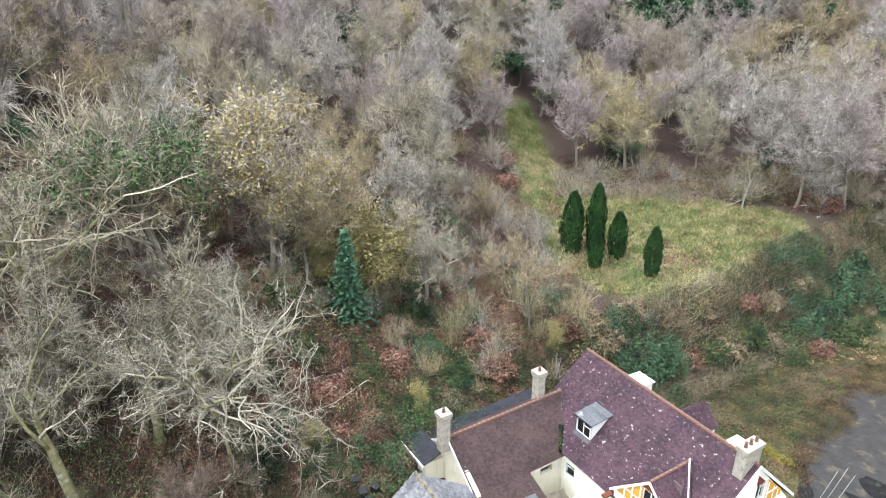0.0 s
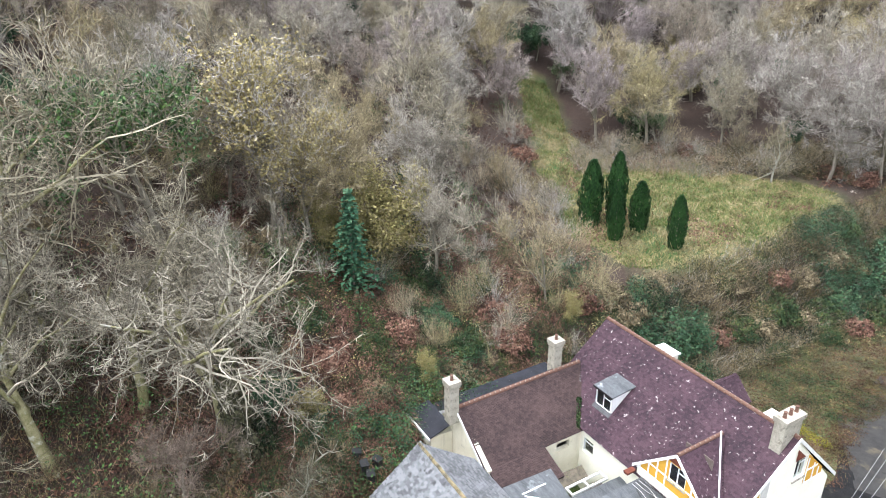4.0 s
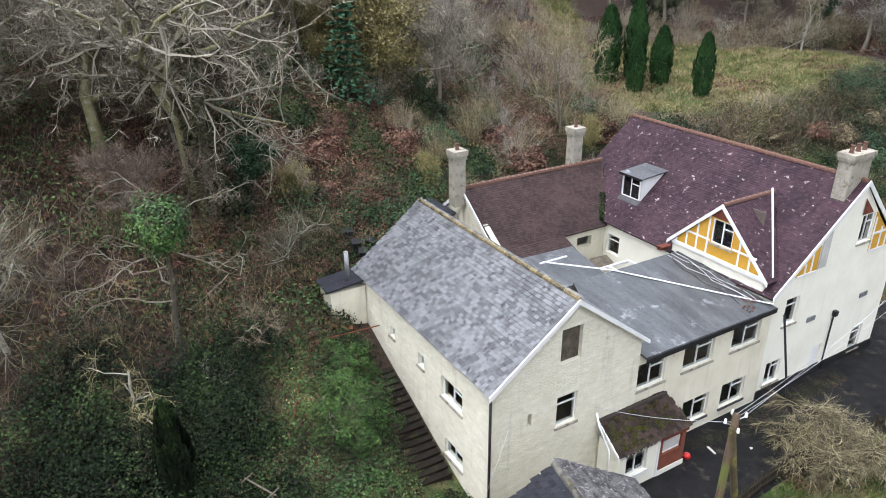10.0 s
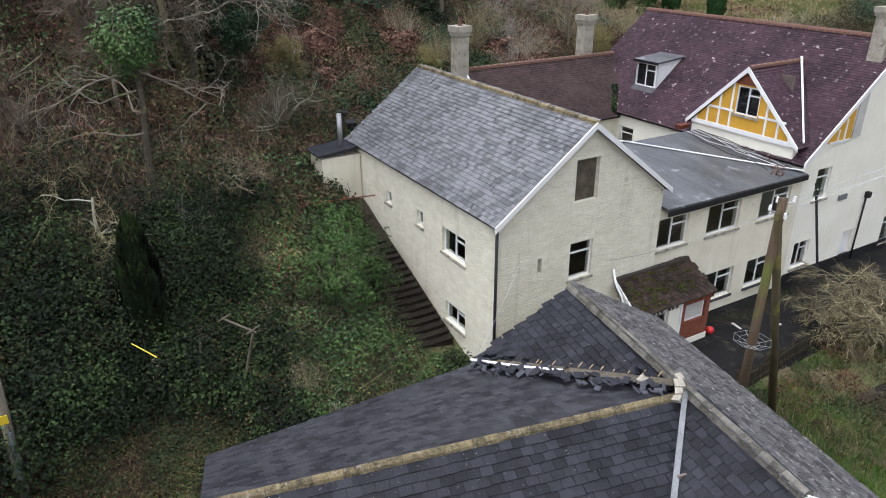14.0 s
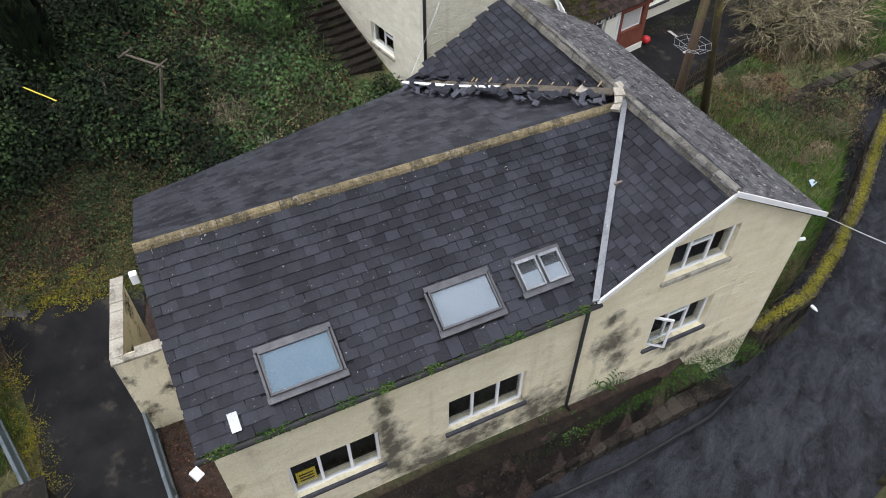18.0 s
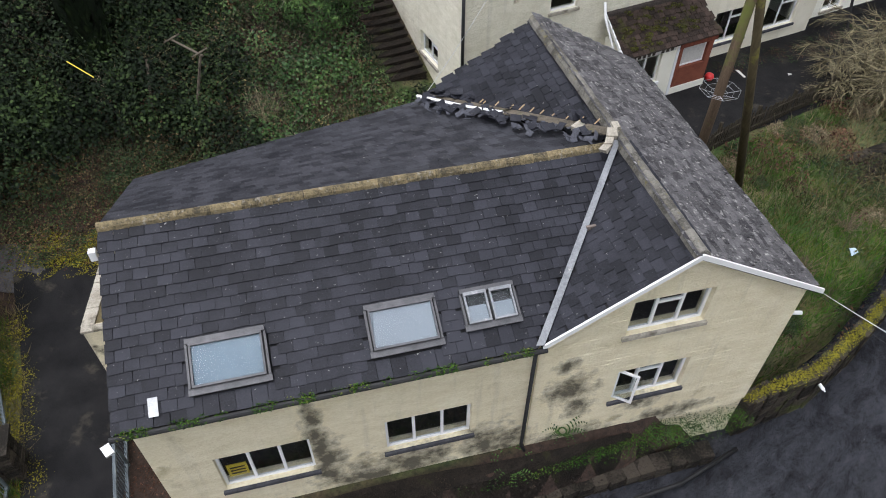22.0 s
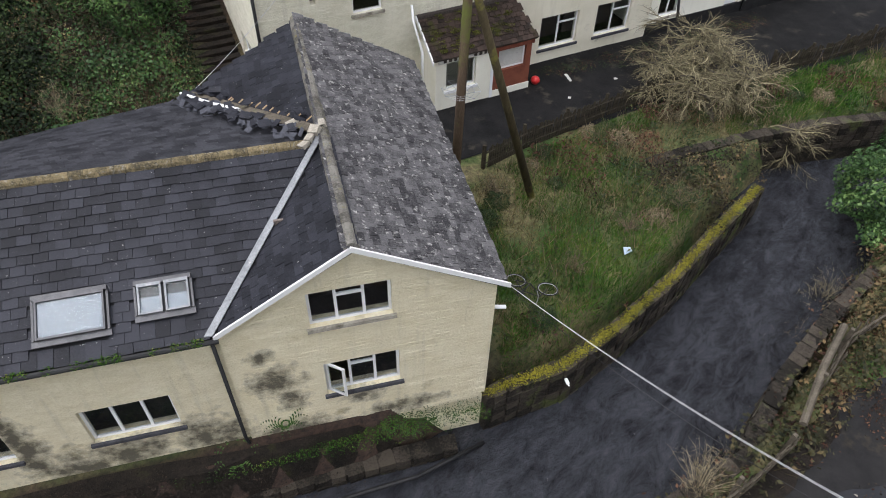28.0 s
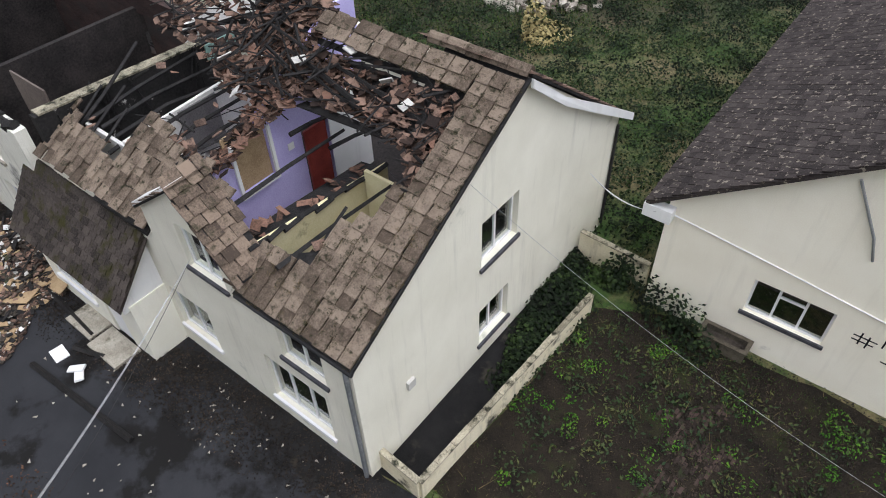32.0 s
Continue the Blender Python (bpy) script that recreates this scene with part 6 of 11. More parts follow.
def west_wing():
    W = thing("brown_tiled_wing", "cream house wing with a brown tiled roof and two tall chimneys", "house", pose(1.5, 23.81, 0, 0, 0, 31.9))
    wall(W, "wall", M["render_cream"], (9.0, 12.9), (17.7, 12.9), -0.5, 6.0, [(6.4, 7.6, 4.8, 5.5)])
    wall(W, "wall", M["render_cream"], (17.7, 19.4), (9.0, 19.4), -0.5, 6.2)
    wall(W, "wall", M["render_cream"], (9.0, 20.0), (9.0, 12.5), -0.5, 9.2, lines=gable_lines(7.5, 3.55, 6.2, 8.85))
    roof(W, [(8.85, 12.6, 6.05), (17.6, 12.6, 6.05), (20.3, 16.45, 9.05), (8.85, 16.45, 9.05)], ("tile_brown",), 0.22, 0.16, deck="felt_dark", name="tile")
    roof(W, [(8.85, 19.6, 6.4), (20.3, 19.6, 6.4), (20.3, 16.45, 9.05), (8.85, 16.45, 9.05)], ("tile_brown",), 0.22, 0.16, deck="felt_dark", name="tile")
    roof(W, [(9.2, 10.3, 5.2), (14.0, 10.3, 5.2), (14.0, 12.65, 6.1), (9.2, 12.65, 6.1)], ("tile_brown",), 0.22, 0.16, deck="felt_dark", name="tile")
    wall(W, "wall", M["render_cream"], (9.3, 10.5), (13.9, 10.5), -0.5, 5.2, [(3.4, 4.3, 3.9, 4.8)])
    wall(W, "wall", M["render_cream"], (13.9, 10.5), (13.9, 12.9), -0.5, 5.9, lines=((-0.38, 1, 5.1),))
    ridge(W, (8.9, 16.45, 9.07), (20.2, 16.45, 9.07), "ridge_clay", 0.14, 0.45)
    chimney(W, pose(8.55, 16.5, 8.0), 0.75, 0.75, 3.5, "concrete", 1)
    chimney(W, pose(18.1, 16.9, 8.0), 0.75, 0.75, 3.5, "concrete", 1)
    part("flat_roof", Shape().box((8.9, 19.6, 6.2), (20.5, 20.9, 6.35)), M["slate_joined"], W, "grey flat roof behind the ridge")
    part("wall", Shape().box((9.0, 19.7, 3), (20.4, 20.8, 6.2)), M["render_cream"], W)
    part("bargeboard", Shape().slab([(8.8, 12.4, 5.8), (8.8, 12.4, 6.05), (8.8, 16.45, 9.1), (8.8, 16.45, 8.85)], (0.05, 0, 0)).slab([(8.8, 16.45, 8.85), (8.8, 16.45, 9.1), (8.8, 19.8, 6.4), (8.8, 19.8, 6.15)], (0.05, 0, 0)), M["upvc"], W)
    part("lean_to_slope", Shape().slab([(7.0, 17.0, 6.6), (8.8, 17.0, 7.2), (8.8, 20.4, 7.2), (7.0, 20.4, 6.6)], (0, 0, 0.08)), M["slate_joined"], W, "small slate lean-to roof at the gable")
    part("lean_to_fascia", Shape().box((6.9, 16.9, 6.5), (7.0, 20.5, 6.72)), M["upvc"], W, "white fascia of the lean-to")
    part("lean_to_wall", Shape().box((7.15, 17.1, 2.0), (8.95, 20.2, 6.58)), M["render_cream"], W)
    return W


west_wing()




# ---- plants ----
def quads(name, V, mat, kind="stuff", label="", category="", tri=False):
    """A mesh of loose quads (or triangles) from an array of their corners."""
    k = 3 if tri else 4
    V = np.ascontiguousarray(V.reshape(-1, 3), np.float32)
    n = len(V) // k
    me = bpy.data.meshes.new(name)
    me.vertices.add(len(V))
    me.vertices.foreach_set("co", V.ravel())
    me.loops.add(n * k)
    me.loops.foreach_set("vertex_index", np.arange(n * k, dtype=np.int32))
    me.polygons.add(n)
    me.polygons.foreach_set("loop_start", np.arange(0, n * k, k, dtype=np.int32))
    me.update(calc_edges=True)
    me.materials.append(M[mat])
    if not label:
        return me
    return tagged(new(name, me), label, category, kind=kind)


def leaf_quads(P, N, size, rs, slim=0.6):
    """Leaf-shaped quads at points P facing along N, with random turn."""
    n = len(P)
    R = rs.normal(size=(n, 3))
    A = np.cross(N, R)
    A /= np.linalg.norm(A, axis=1, keepdims=True) + 1e-9
    Bv = np.cross(N, A)
    s = (size * rs.uniform(0.6, 1.3, n))[:, None]
    return np.stack([P - A * s * 0.5, P + Bv * s * slim * 0.5 - A * s * 0.05, P + A * s * 0.5, P - Bv * s * slim * 0.5 - A * s * 0.05], 1)


def unit(rs, n):
    v = rs.normal(size=(n, 3))
    return v / np.linalg.norm(v, axis=1, keepdims=True)


def mounds(rs, xy, per, radius, high, size, slim=0.6, base=None):
    """Leaf quads heaped into low clumps that stand on the land."""
    k = len(xy)
    r = radius * rs.uniform(0.6, 1.4, k)
    h = high * rs.uniform(0.5, 1.4, k)
    z = land(xy[:, 0], xy[:, 1]) if base is None else base
    d = unit(rs, k * per).reshape(k, per, 3)
    d[:, :, 2] = np.abs(d[:, :, 2])
    depth = rs.uniform(0.65, 1.0, (k, per, 1))
    P = np.stack([xy[:, 0, None] + d[:, :, 0] * r[:, None], xy[:, 1, None] + d[:, :, 1] * r[:, None], z[:, None] + d[:, :, 2] * h[:, None] * depth[:, :, 0]], 2)
    N = d * 0.7 + rs.normal(size=d.shape) * 0.5 + np.array([0, 0, 0.4])
    N /= np.linalg.norm(N, axis=2, keepdims=True)
    return leaf_quads(P.reshape(-1, 3), N.reshape(-1, 3), size, rs, slim)


def blades(rs, xy, high, width, lean=0.5):
    """Grass blades or fronds: thin triangles."""
    n = len(xy)
    z = land(xy[:, 0], xy[:, 1])
    B0 = np.stack([xy[:, 0], xy[:, 1], z - 0.03], 1)
    a = rs.uniform(0, 2 * np.pi, n)
    W = np.stack([np.cos(a), np.sin(a), 0 * a], 1) * width
    h = high * rs.uniform(0.5, 1.3, n)
    tip = B0 + np.stack([rs.normal(size=n) * lean * h, rs.normal(size=n) * lean * h, h], 1)
    return np.stack([B0 - W, B0 + W, tip], 1)


def scatter(rs, n, box, keep):
    x0, x1, y0, y1 = box
    out = []
    total = 0
    while total < n:
        p = np.stack([rs.uniform(x0, x1, n * 2), rs.uniform(y0, y1, n * 2)], 1)
        p = p[keep(p[:, 0], p[:, 1])]
        out.append(p)
        total += len(p)
    return np.concatenate(out)[:n]


def slope_d(x, y):
    return -0.887 * (x + 9) + 0.462 * (y - 10)


def bank_e(x, y):
    return -0.527 * (x - 25) + 0.849 * (y - 65) + 2


HOUSES = [[(-4.0, 9.0), (4.6, 11.0), (10.3, 13.2), (7.0, 22.0), (0.5, 20.5), (-7.2, 15.8)],
          [(1.4, 23.4), (26.2, 38.6), (17.0, 53.6), (4.0, 49.0), (-3.0, 42.0), (-6.9, 34.6)],
          [(-13.5, 9.0), (-5.0, 6.0), (-4.0, 12.0), (-9.0, 17.6), (-12.6, 17.6)]]


def clear_of_houses(x, y):
    ok = river_distance(x, y) > 3.0
    for h in HOUSES:
        ok &= ~in_poly(x, y, h)
    return ok


def bare_tree(seed, height, spread, trunk_r, limbs=7, twigs=1500, lean=0.0, droop=0.0, twig_len=1.0, twig_w=0.016, rise=0.10, kids2=5, kids3=4, bole=0.55, low=0.35, wander=0.22, fan=1.1):
    """Trunk and limbs in one mesh, fine branches and twigs in another."""
    rng = random.Random(seed)
    wood, fine = Shape(), Shape()
    ends = []

    def limb(p, d, length, r, depth):
        n = 4
        pts, rad = [p], [r]
        for i in range(n):
            d = (d + rnd_dir(rng) * wander + Vector((0, 0, rise - droop))).normalized()
            p = p + d * (length / n)
            pts.append(p)
            rad.append(r * (1 - 0.62 * (i + 1) / n))
        if depth < 2:
            wood.tube(pts, rad, 6 if depth == 0 else 4, False)
        else:
            fine.tube(pts, rad, 3, False)
        if depth >= 3:
            for i, q in enumerate(pts[1:]):
                ends.append((q, (q - pts[i]).normalized()))
            return
        for i in range((limbs, kids2, kids3)[depth]):
            t = rng.uniform(low if depth == 0 else 0.25, 1.0)
            j = min(int(t * n), n - 1)
            q = pts[j].lerp(pts[j + 1], t * n - j)
            nd = (d * 0.55 + rnd_dir(rng) * 0.9 * spread + Vector((0, 0, 0.18))).normalized()
            limb(q, nd, length * rng.uniform(0.45, 0.72), max(rad[j] * 0.6, 0.012), depth + 1)
    limb(Vector((0, 0, -0.4)), Vector((lean, 0, 1)).normalized(), height * bole, trunk_r, 0)
    for i in range(twigs):
        q, d = ends[rng.randrange(len(ends))]
        nd = (d * fan + rnd_dir(rng) + Vector((0, 0, 0.12 - 2 * droop))).normalized()
        b = q + nd * rng.uniform(0.3, 0.7) * twig_len
        c = b + (nd + rnd_dir(rng) * 0.7).normalized() * rng.uniform(0.3, 0.7) * twig_len
        s = nd.cross(rnd_dir(rng)).normalized() * twig_w
        fine.add([q - s, q + s, b + s * 0.7, b - s * 0.7, c], [(0, 1, 2, 3), (3, 2, 4)])
    return wood, fine, ends


def proto_tree(seed, label, twig, bark="bark", leaf=None, leaves=0, leaf_size=0.2, name="bare_tree", category="tree", group="bare trees of the wood", top=None, **k):
    t = thing(name, label, category, group=group)
    wood, fine, ends = bare_tree(seed, **k)
    part("trunk", wood, M[bark], t, smooth=True)
    part("crown", fine, M[twig], t)
    if leaf:
        rs = np.random.RandomState(seed)
        E_ = np.array([tuple(q) for q, d in ends])
        if top:
            E_ = E_[(E_[:, 2] > top[0]) & (E_[:, 2] < top[1])]
        P = E_[rs.randint(0, len(E_), leaves)] + rs.normal(size=(leaves, 3)) * 0.35
        N = unit(rs, leaves) + np.array([0, 0, 0.5])
        N /= np.linalg.norm(N, axis=1, keepdims=True)
        part("foliage", quads("foliage", leaf_quads(P, N, leaf_size, rs), leaf), None, t, kind="stuff")
    return t


used = set()


def plant(proto, x, y, rot=0.0, sc=1.0, label="", z=None, scz=None):
    """The first of a kind is planted itself, the next are copies of it."""
    zz = float(land(x, y)) if z is None else z
    m = pose(x, y, zz, 0, 0, rot)
    ob = proto
    if proto in used:
        ob = copy_thing(proto, m)
    used.add(proto)
    ob.matrix_basis = m @ Matrix.Diagonal((sc, sc, scz or sc, 1))
    if label:
        ob["label"] = label
    return ob


GREY = "leafless tree with a haze of fine grey twigs"
near_protos = [
    proto_tree(1, GREY, "twig_grey", height=13, spread=0.95, trunk_r=0.22, twigs=6500, twig_w=0.011, twig_len=1.0),
    proto_tree(2, "leafless tree with fine brown twigs", "twig_brown", height=12, spread=0.9, trunk_r=0.2, twigs=6500, twig_w=0.011, twig_len=1.0),
    proto_tree(4, "leafless tree with tan twigs on the slope", "twig_tan", height=12.5, spread=1.0, trunk_r=0.2, twigs=6500, twig_w=0.011, twig_len=1.0),
    proto_tree(7, "leafless tree with drooping grey twigs", "twig_grey", height=13, spread=1.05, trunk_r=0.22, twigs=6500, twig_w=0.011, twig_len=1.1, droop=0.06),
]
lichen_protos = [
    proto_tree(13, "crooked mossy oak with lichen-white twigs", "twig_white", "bark_moss", height=17, spread=1.15, trunk_r=0.42, twigs=12000, wander=0.42, limbs=10, kids2=7, kids3=5, twig_w=0.017, twig_len=0.85, fan=0.8, rise=0.06, low=0.3),
    proto_tree(14, "spreading oak with mossy limbs and pale lichened twigs", "twig_white", "bark_moss", height=15, spread=1.3, trunk_r=0.42, twigs=9000, wander=0.36, limbs=10, kids2=7, kids3=5, twig_w=0.016, twig_len=0.7, fan=0.6, rise=0.0, low=0.62, bole=0.72),
]
far_protos = [
    proto_tree(21, GREY, "twig_grey", name="woodland_tree", group="trees of the far wood", height=15, spread=0.9, trunk_r=0.24, limbs=8, kids2=5, kids3=4, twigs=6500, twig_len=1.2, twig_w=0.019),
    proto_tree(22, "leafless tree with mauve-brown twigs in the far wood", "twig_mauve", name="woodland_tree", group="trees of the far wood", height=15, spread=0.85, trunk_r=0.24, limbs=8, kids2=5, kids3=4, twigs=6500, twig_len=1.2, twig_w=0.019),
    proto_tree(23, "leafless tree with tan twigs in the far wood", "twig_tan", name="woodland_tree", group="trees of the far wood", height=14, spread=1.0, trunk_r=0.24, limbs=8, kids2=5, kids3=4, twigs=6500, twig_len=1.2, twig_w=0.019),
]
fan_tree = proto_tree(37, "low leafless tree with long thin arching branches", "twig_lichen", "bark_pale", name="arching_tree", height=11, spread=1.25, trunk_r=0.16, limbs=10, kids2=6, kids3=4, twigs=1900, twig_len=1.5, twig_w=0.010, droop=0.05, rise=0.10, low=0.12, wander=0.24, fan=1.6)
yellow_tree = proto_tree(31, "half-bare tree with yellow autumn leaves", "twig_grey", leaf="leaf_yellow", leaves=8500, leaf_size=0.17, name="autumn_tree", group="autumn trees", height=13, spread=0.85, trunk_r=0.19, twigs=2200)
olive_bush = proto_tree(32, "rounded bush with dull yellow-green leaves", "twig_tan", leaf="leaf_olive", leaves=11000, leaf_size=0.15, name="autumn_bush", category="bush", group="autumn trees", height=6, spread=1.1, trunk_r=0.1, twigs=1500, twig_len=0.7)
ivy_tree = proto_tree(33, "tree smothered in bright green ivy", "twig_grey", leaf="leaf_laurel", leaves=7000, leaf_size=0.2, name="ivy_clad_tree", group="ivy-clad trees", height=14, spread=0.75, trunk_r=0.24, twigs=3000, top=(2.0, 9.5))
dark_tree = proto_tree(34, "dark evergreen tree among bare ones", "twig_grey", leaf="leaf_fir", leaves=5200, leaf_size=0.5, name="evergreen_tree", group="evergreen trees", height=11, spread=0.9, trunk_r=0.2, twigs=300)
thin_tree = proto_tree(35, "slender upright tree with ivy on its trunk", "twig_tan", leaf="leaf_olive", leaves=350, leaf_size=0.14, name="slender_tree", height=10, spread=0.7, trunk_r=0.12, twigs=3200, twig_len=0.7, twig_w=0.012, bole=0.6, low=0.25, rise=0.16)
white_tree = proto_tree(36, "small leafless tree with silver-white bark", "twig_white", "bark_pale", name="silver_tree", height=7.5, spread=1.1, trunk_r=0.16, twigs=1800, twig_len=0.7, twig_w=0.016, droop=0.02)


def shoots(seed, n, high, wide, twig_w=0.009, side=16):
    """A bush of bare shoots fanning out from the ground."""
    rng = random.Random(seed)
    sh = Shape()
    for i in range(n):
        a, o = rng.uniform(0, 6.283), rng.random()
        d = Vector((math.cos(a) * wide * o, math.sin(a) * wide * o, 1)).normalized()
        p = Vector((math.cos(a) * 0.25 * o, math.sin(a) * 0.25 * o, -0.1))
        ln = high * rng.uniform(0.6, 1.1)
        pts = [p]
        for k in range(3):
            d = (d + rnd_dir(rng) * 0.16 + Vector((math.cos(a), math.sin(a), 0)) * 0.1 * o).normalized()
            pts.append(pts[-1] + d * ln / 3)
        sh.tube(pts, [twig_w * 1.6, twig_w * 1.2, twig_w, twig_w * 0.4], 3, False)
        for k in range(side):
            j = k % 3
            q = pts[j].lerp(pts[j + 1], rng.uniform(0.3, 1))
            nd = (d * 0.4 + rnd_dir(rng)).normalized()
            b = q + nd * ln * rng.uniform(0.12, 0.4)
            s = nd.cross(rnd_dir(rng)).normalized() * twig_w * 0.8
            sh.add([q - s, q + s, b], [(0, 1, 2)])
    return sh


def proto_bush(seed, label, twig, n, high, wide, leaf=None, leaves=0, size=0.12):
    t = thing("bush", label, "bush", group="bare bushes on the slope")
    part("stem", shoots(seed, n, high, wide), M[twig], t, kind="stuff")
    if leaf:
        rs = np.random.RandomState(seed)
        d = unit(rs, leaves)
        d[:, 2] = np.abs(d[:, 2])
        P = d * np.array([wide * high * 0.75, wide * high * 0.75, high * 0.85]) * rs.uniform(0.7, 1, (leaves, 1))
        part("foliage", quads("foliage", leaf_quads(P, unit(rs, leaves) * 0.6 + d * 0.6, size, rs), leaf), None, t, kind="stuff")
    return t


bushes = [
    proto_bush(41, "bush of bare tan shoots", "twig_tan", 60, 3.0, 0.9),
    proto_bush(42, "bush of bare brown shoots", "twig_brown", 60, 2.6, 1.1),
    proto_bush(43, "bush of bare grey shoots", "twig_grey", 60, 3.2, 1.0),
    proto_bush(44, "bramble bush with dull green leaves", "twig_brown", 50, 2.0, 1.2, "bramble", 700, 0.16),
    proto_bush(45, "evergreen bush with dark glossy leaves", "twig_brown", 30, 2.4, 1.0, "leaf_ivy", 1100, 0.2),
]


def dome(seed, label, leaf, leaves, size, wide=2.3, high=2.4, name="evergreen_bush"):
    """A rounded, lumpy bush of leaves over a few stems."""
    rs = np.random.RandomState(seed)
    t = thing(name, label, "bush", group="rounded bushes on the banks")
    d = unit(rs, leaves)
    d[:, 2] = np.abs(d[:, 2])
    lump = 1 + 0.16 * np.sin(d[:, 0] * 6 + d[:, 1] * 4 + seed) + 0.12 * np.sin(d[:, 1] * 9 + d[:, 2] * 8) + 0.08 * np.sin(d[:, 0] * 17 + seed)
    P = d * np.array([wide, wide, high]) * (lump * rs.uniform(0.72, 1.0, leaves))[:, None]
    N = d * 0.6 + rs.normal(size=d.shape) * 0.5 + np.array([0, 0, 0.3])
    part("stem", shoots(seed, 20, high * 0.8, 0.7, 0.02), M["bark"], t)
    part("foliage", quads("foliage", leaf_quads(P, N / np.linalg.norm(N, axis=1, keepdims=True), size, rs, 0.22 if leaf == "leaf_feather" else 0.6), leaf), None, t, kind="stuff")
    return t


domes = [dome(71, "dark green evergreen bush on the bank", "leaf_fir", 2600, 0.24), dome(72, "mound of green brambles on the bank", "weed_green", 2600, 0.22, 2.2, 1.8, "bramble_mound"),
         dome(73, "mound of bleached brown brambles", "scrub_tan", 2400, 0.22, 2.3, 1.4, "bramble_mound"), dome(74, "mound of rust-brown bracken", "bracken", 2200, 0.26, 2.0, 1.4, "bracken_mound"),
         dome(75, "dense dark holly under the trees", "leaf_ivy", 2400, 0.22, 2.0, 2.4)]


def conifer(seed, high, wide, kind, dark=False):
    """A columnar cypress: upright sprays packed round a stem; or a fir in drooping tiers."""
    rs = np.random.RandomState(seed)
    if kind == "cypress":
        t = thing("cypress", "narrow dark green column of cypress on the grass", "tree", group="cypresses on the field")
        n = 2600
        h = rs.uniform(0.02, 1, n) ** 0.85
        prof = wide * np.clip(np.minimum(np.sqrt(np.clip(1 - h, 0, 1)) * 1.45, 0.7 + h * 0.7), 0.06, 1)
        a = rs.uniform(0, 2 * np.pi, n)
        lump = 1 + 0.13 * np.sin(a * 5 + h * 9 + seed) + 0.08 * np.sin(h * 40 + a * 3)
        P = np.stack([np.cos(a) * prof * lump, np.sin(a) * prof * lump, h * high], 1)
        out = np.stack([np.cos(a), np.sin(a), 0 * a], 1)
        up = np.array([0, 0, 1.0]) + out * 0.28 + rs.normal(size=(n, 3)) * 0.12
        side = np.stack([-np.sin(a), np.cos(a), 0 * a], 1) + rs.normal(size=(n, 3)) * 0.3
        s = rs.uniform(0.25, 0.5, n)[:, None]
        V = np.stack([P - up * s * 0.5, P + side * s * 0.22 + out * 0.03, P + up * s * 0.6, P - side * s * 0.22 + out * 0.03], 1)
        leaf = "leaf_ivy" if dark else "leaf_conifer"
    else:
        t = thing("fir_tree", "young blue-green fir with drooping tiers", "tree", group="evergreen trees")
        rows = []
        for k in range(16):
            h = k / 16
            for j in range(9):
                a = j * 0.7 + k * 0.5 + rs.uniform(-0.2, 0.2)
                ln = wide * (1 - h) * rs.uniform(0.75, 1.15) + 0.15
                for q in range(14):
                    f = (q + 0.5) / 14
                    rows.append((math.cos(a) * ln * f, math.sin(a) * ln * f, high * (h + 0.05) + 0.25 * f * ln - 0.42 * f * f * ln, a, 0.42 * (1 - 0.5 * f)))
        R = np.array(rows)
        P = R[:, :3] + rs.normal(size=(len(R), 3)) * 0.06
        N = unit(rs, len(R)) * 0.5 + np.array([0, 0, 0.9])
        N /= np.linalg.norm(N, axis=1, keepdims=True)
        V = leaf_quads(P, N, 0.42, rs, 0.55)
        leaf = "leaf_spruce"
    part("trunk", Shape().tube([(0, 0, -0.2), (0, 0, high * 0.5), (0, 0, high * 0.93)], [0.12, 0.08, 0.02], 6), M["bark"], t)
    part("crown", quads("crown", V, leaf), None, t, kind="stuff")
    return t


cyp = conifer(3, 7.2, 0.95, "cypress")
for x, y, hz, wz, r in ((18.3, 76.8, 1.15, 1.15, 80), (17.7, 73.2, 0.80, 0.95, 160), (20.5, 74.6, 0.80, 1.1, 230), (23.6, 70.6, 0.84, 0.95, 300)):
    plant(cyp, x, y, r, wz, "", scz=hz)
bright = conifer(6, 7.4, 1.15, "cypress")
bright["label"] = "bright green cypress, broad and ragged"
bright.children[1].data.materials[0] = M["leaf_bright"]
plant(bright, 15.4, 76.4, 40, 1.12, scz=1.06)
yew = conifer(9, 5.0, 0.6, "cypress", True)
yew["label"], yew["group"] = "small dark conifer standing in the ivy", ""
plant(yew, -10.2, 21.6, 40)
fir = conifer(5, 8.5, 2.3, "fir")
plant(fir, -8.7, 56.3, 0, 1.1)
plant(white_tree, 40.3, 87.4, 30, 1.1)
plant(thin_tree, 8.9, 60.6, 0, 1.1)
for x, y, r, s in ((-16.2, 58.6, 10, 1.62), (-12.8, 59.5, 130, 1.2), (-6.0, 114, 60, 1.1), (9, 128, 120, 1.3), (63, 117, 200, 1.1), (36, 120, 250, 0.8), (-12, 108, 20, 0.7)):
    plant(yellow_tree, x, y, r, s)
for x, y, r, s in ((-7.2, 60.6, 10, 1.75), (-11.8, 60.5, 90, 1.0), (38, 118, 200, 1.6), (-2.0, 48.8, 60, 0.45), (-9.8, 42, 160, 0.5), (11.0, 58.5, 30, 0.5)):
    plant(olive_bush, x, y, r, s)
for x, y, r, s in ((-22.8, 52.4, 10, 1.5), (-27, 60, 90, 1.1), (-18.5, 48, 200, 0.6)):
    plant(ivy_tree, x, y, r, s)
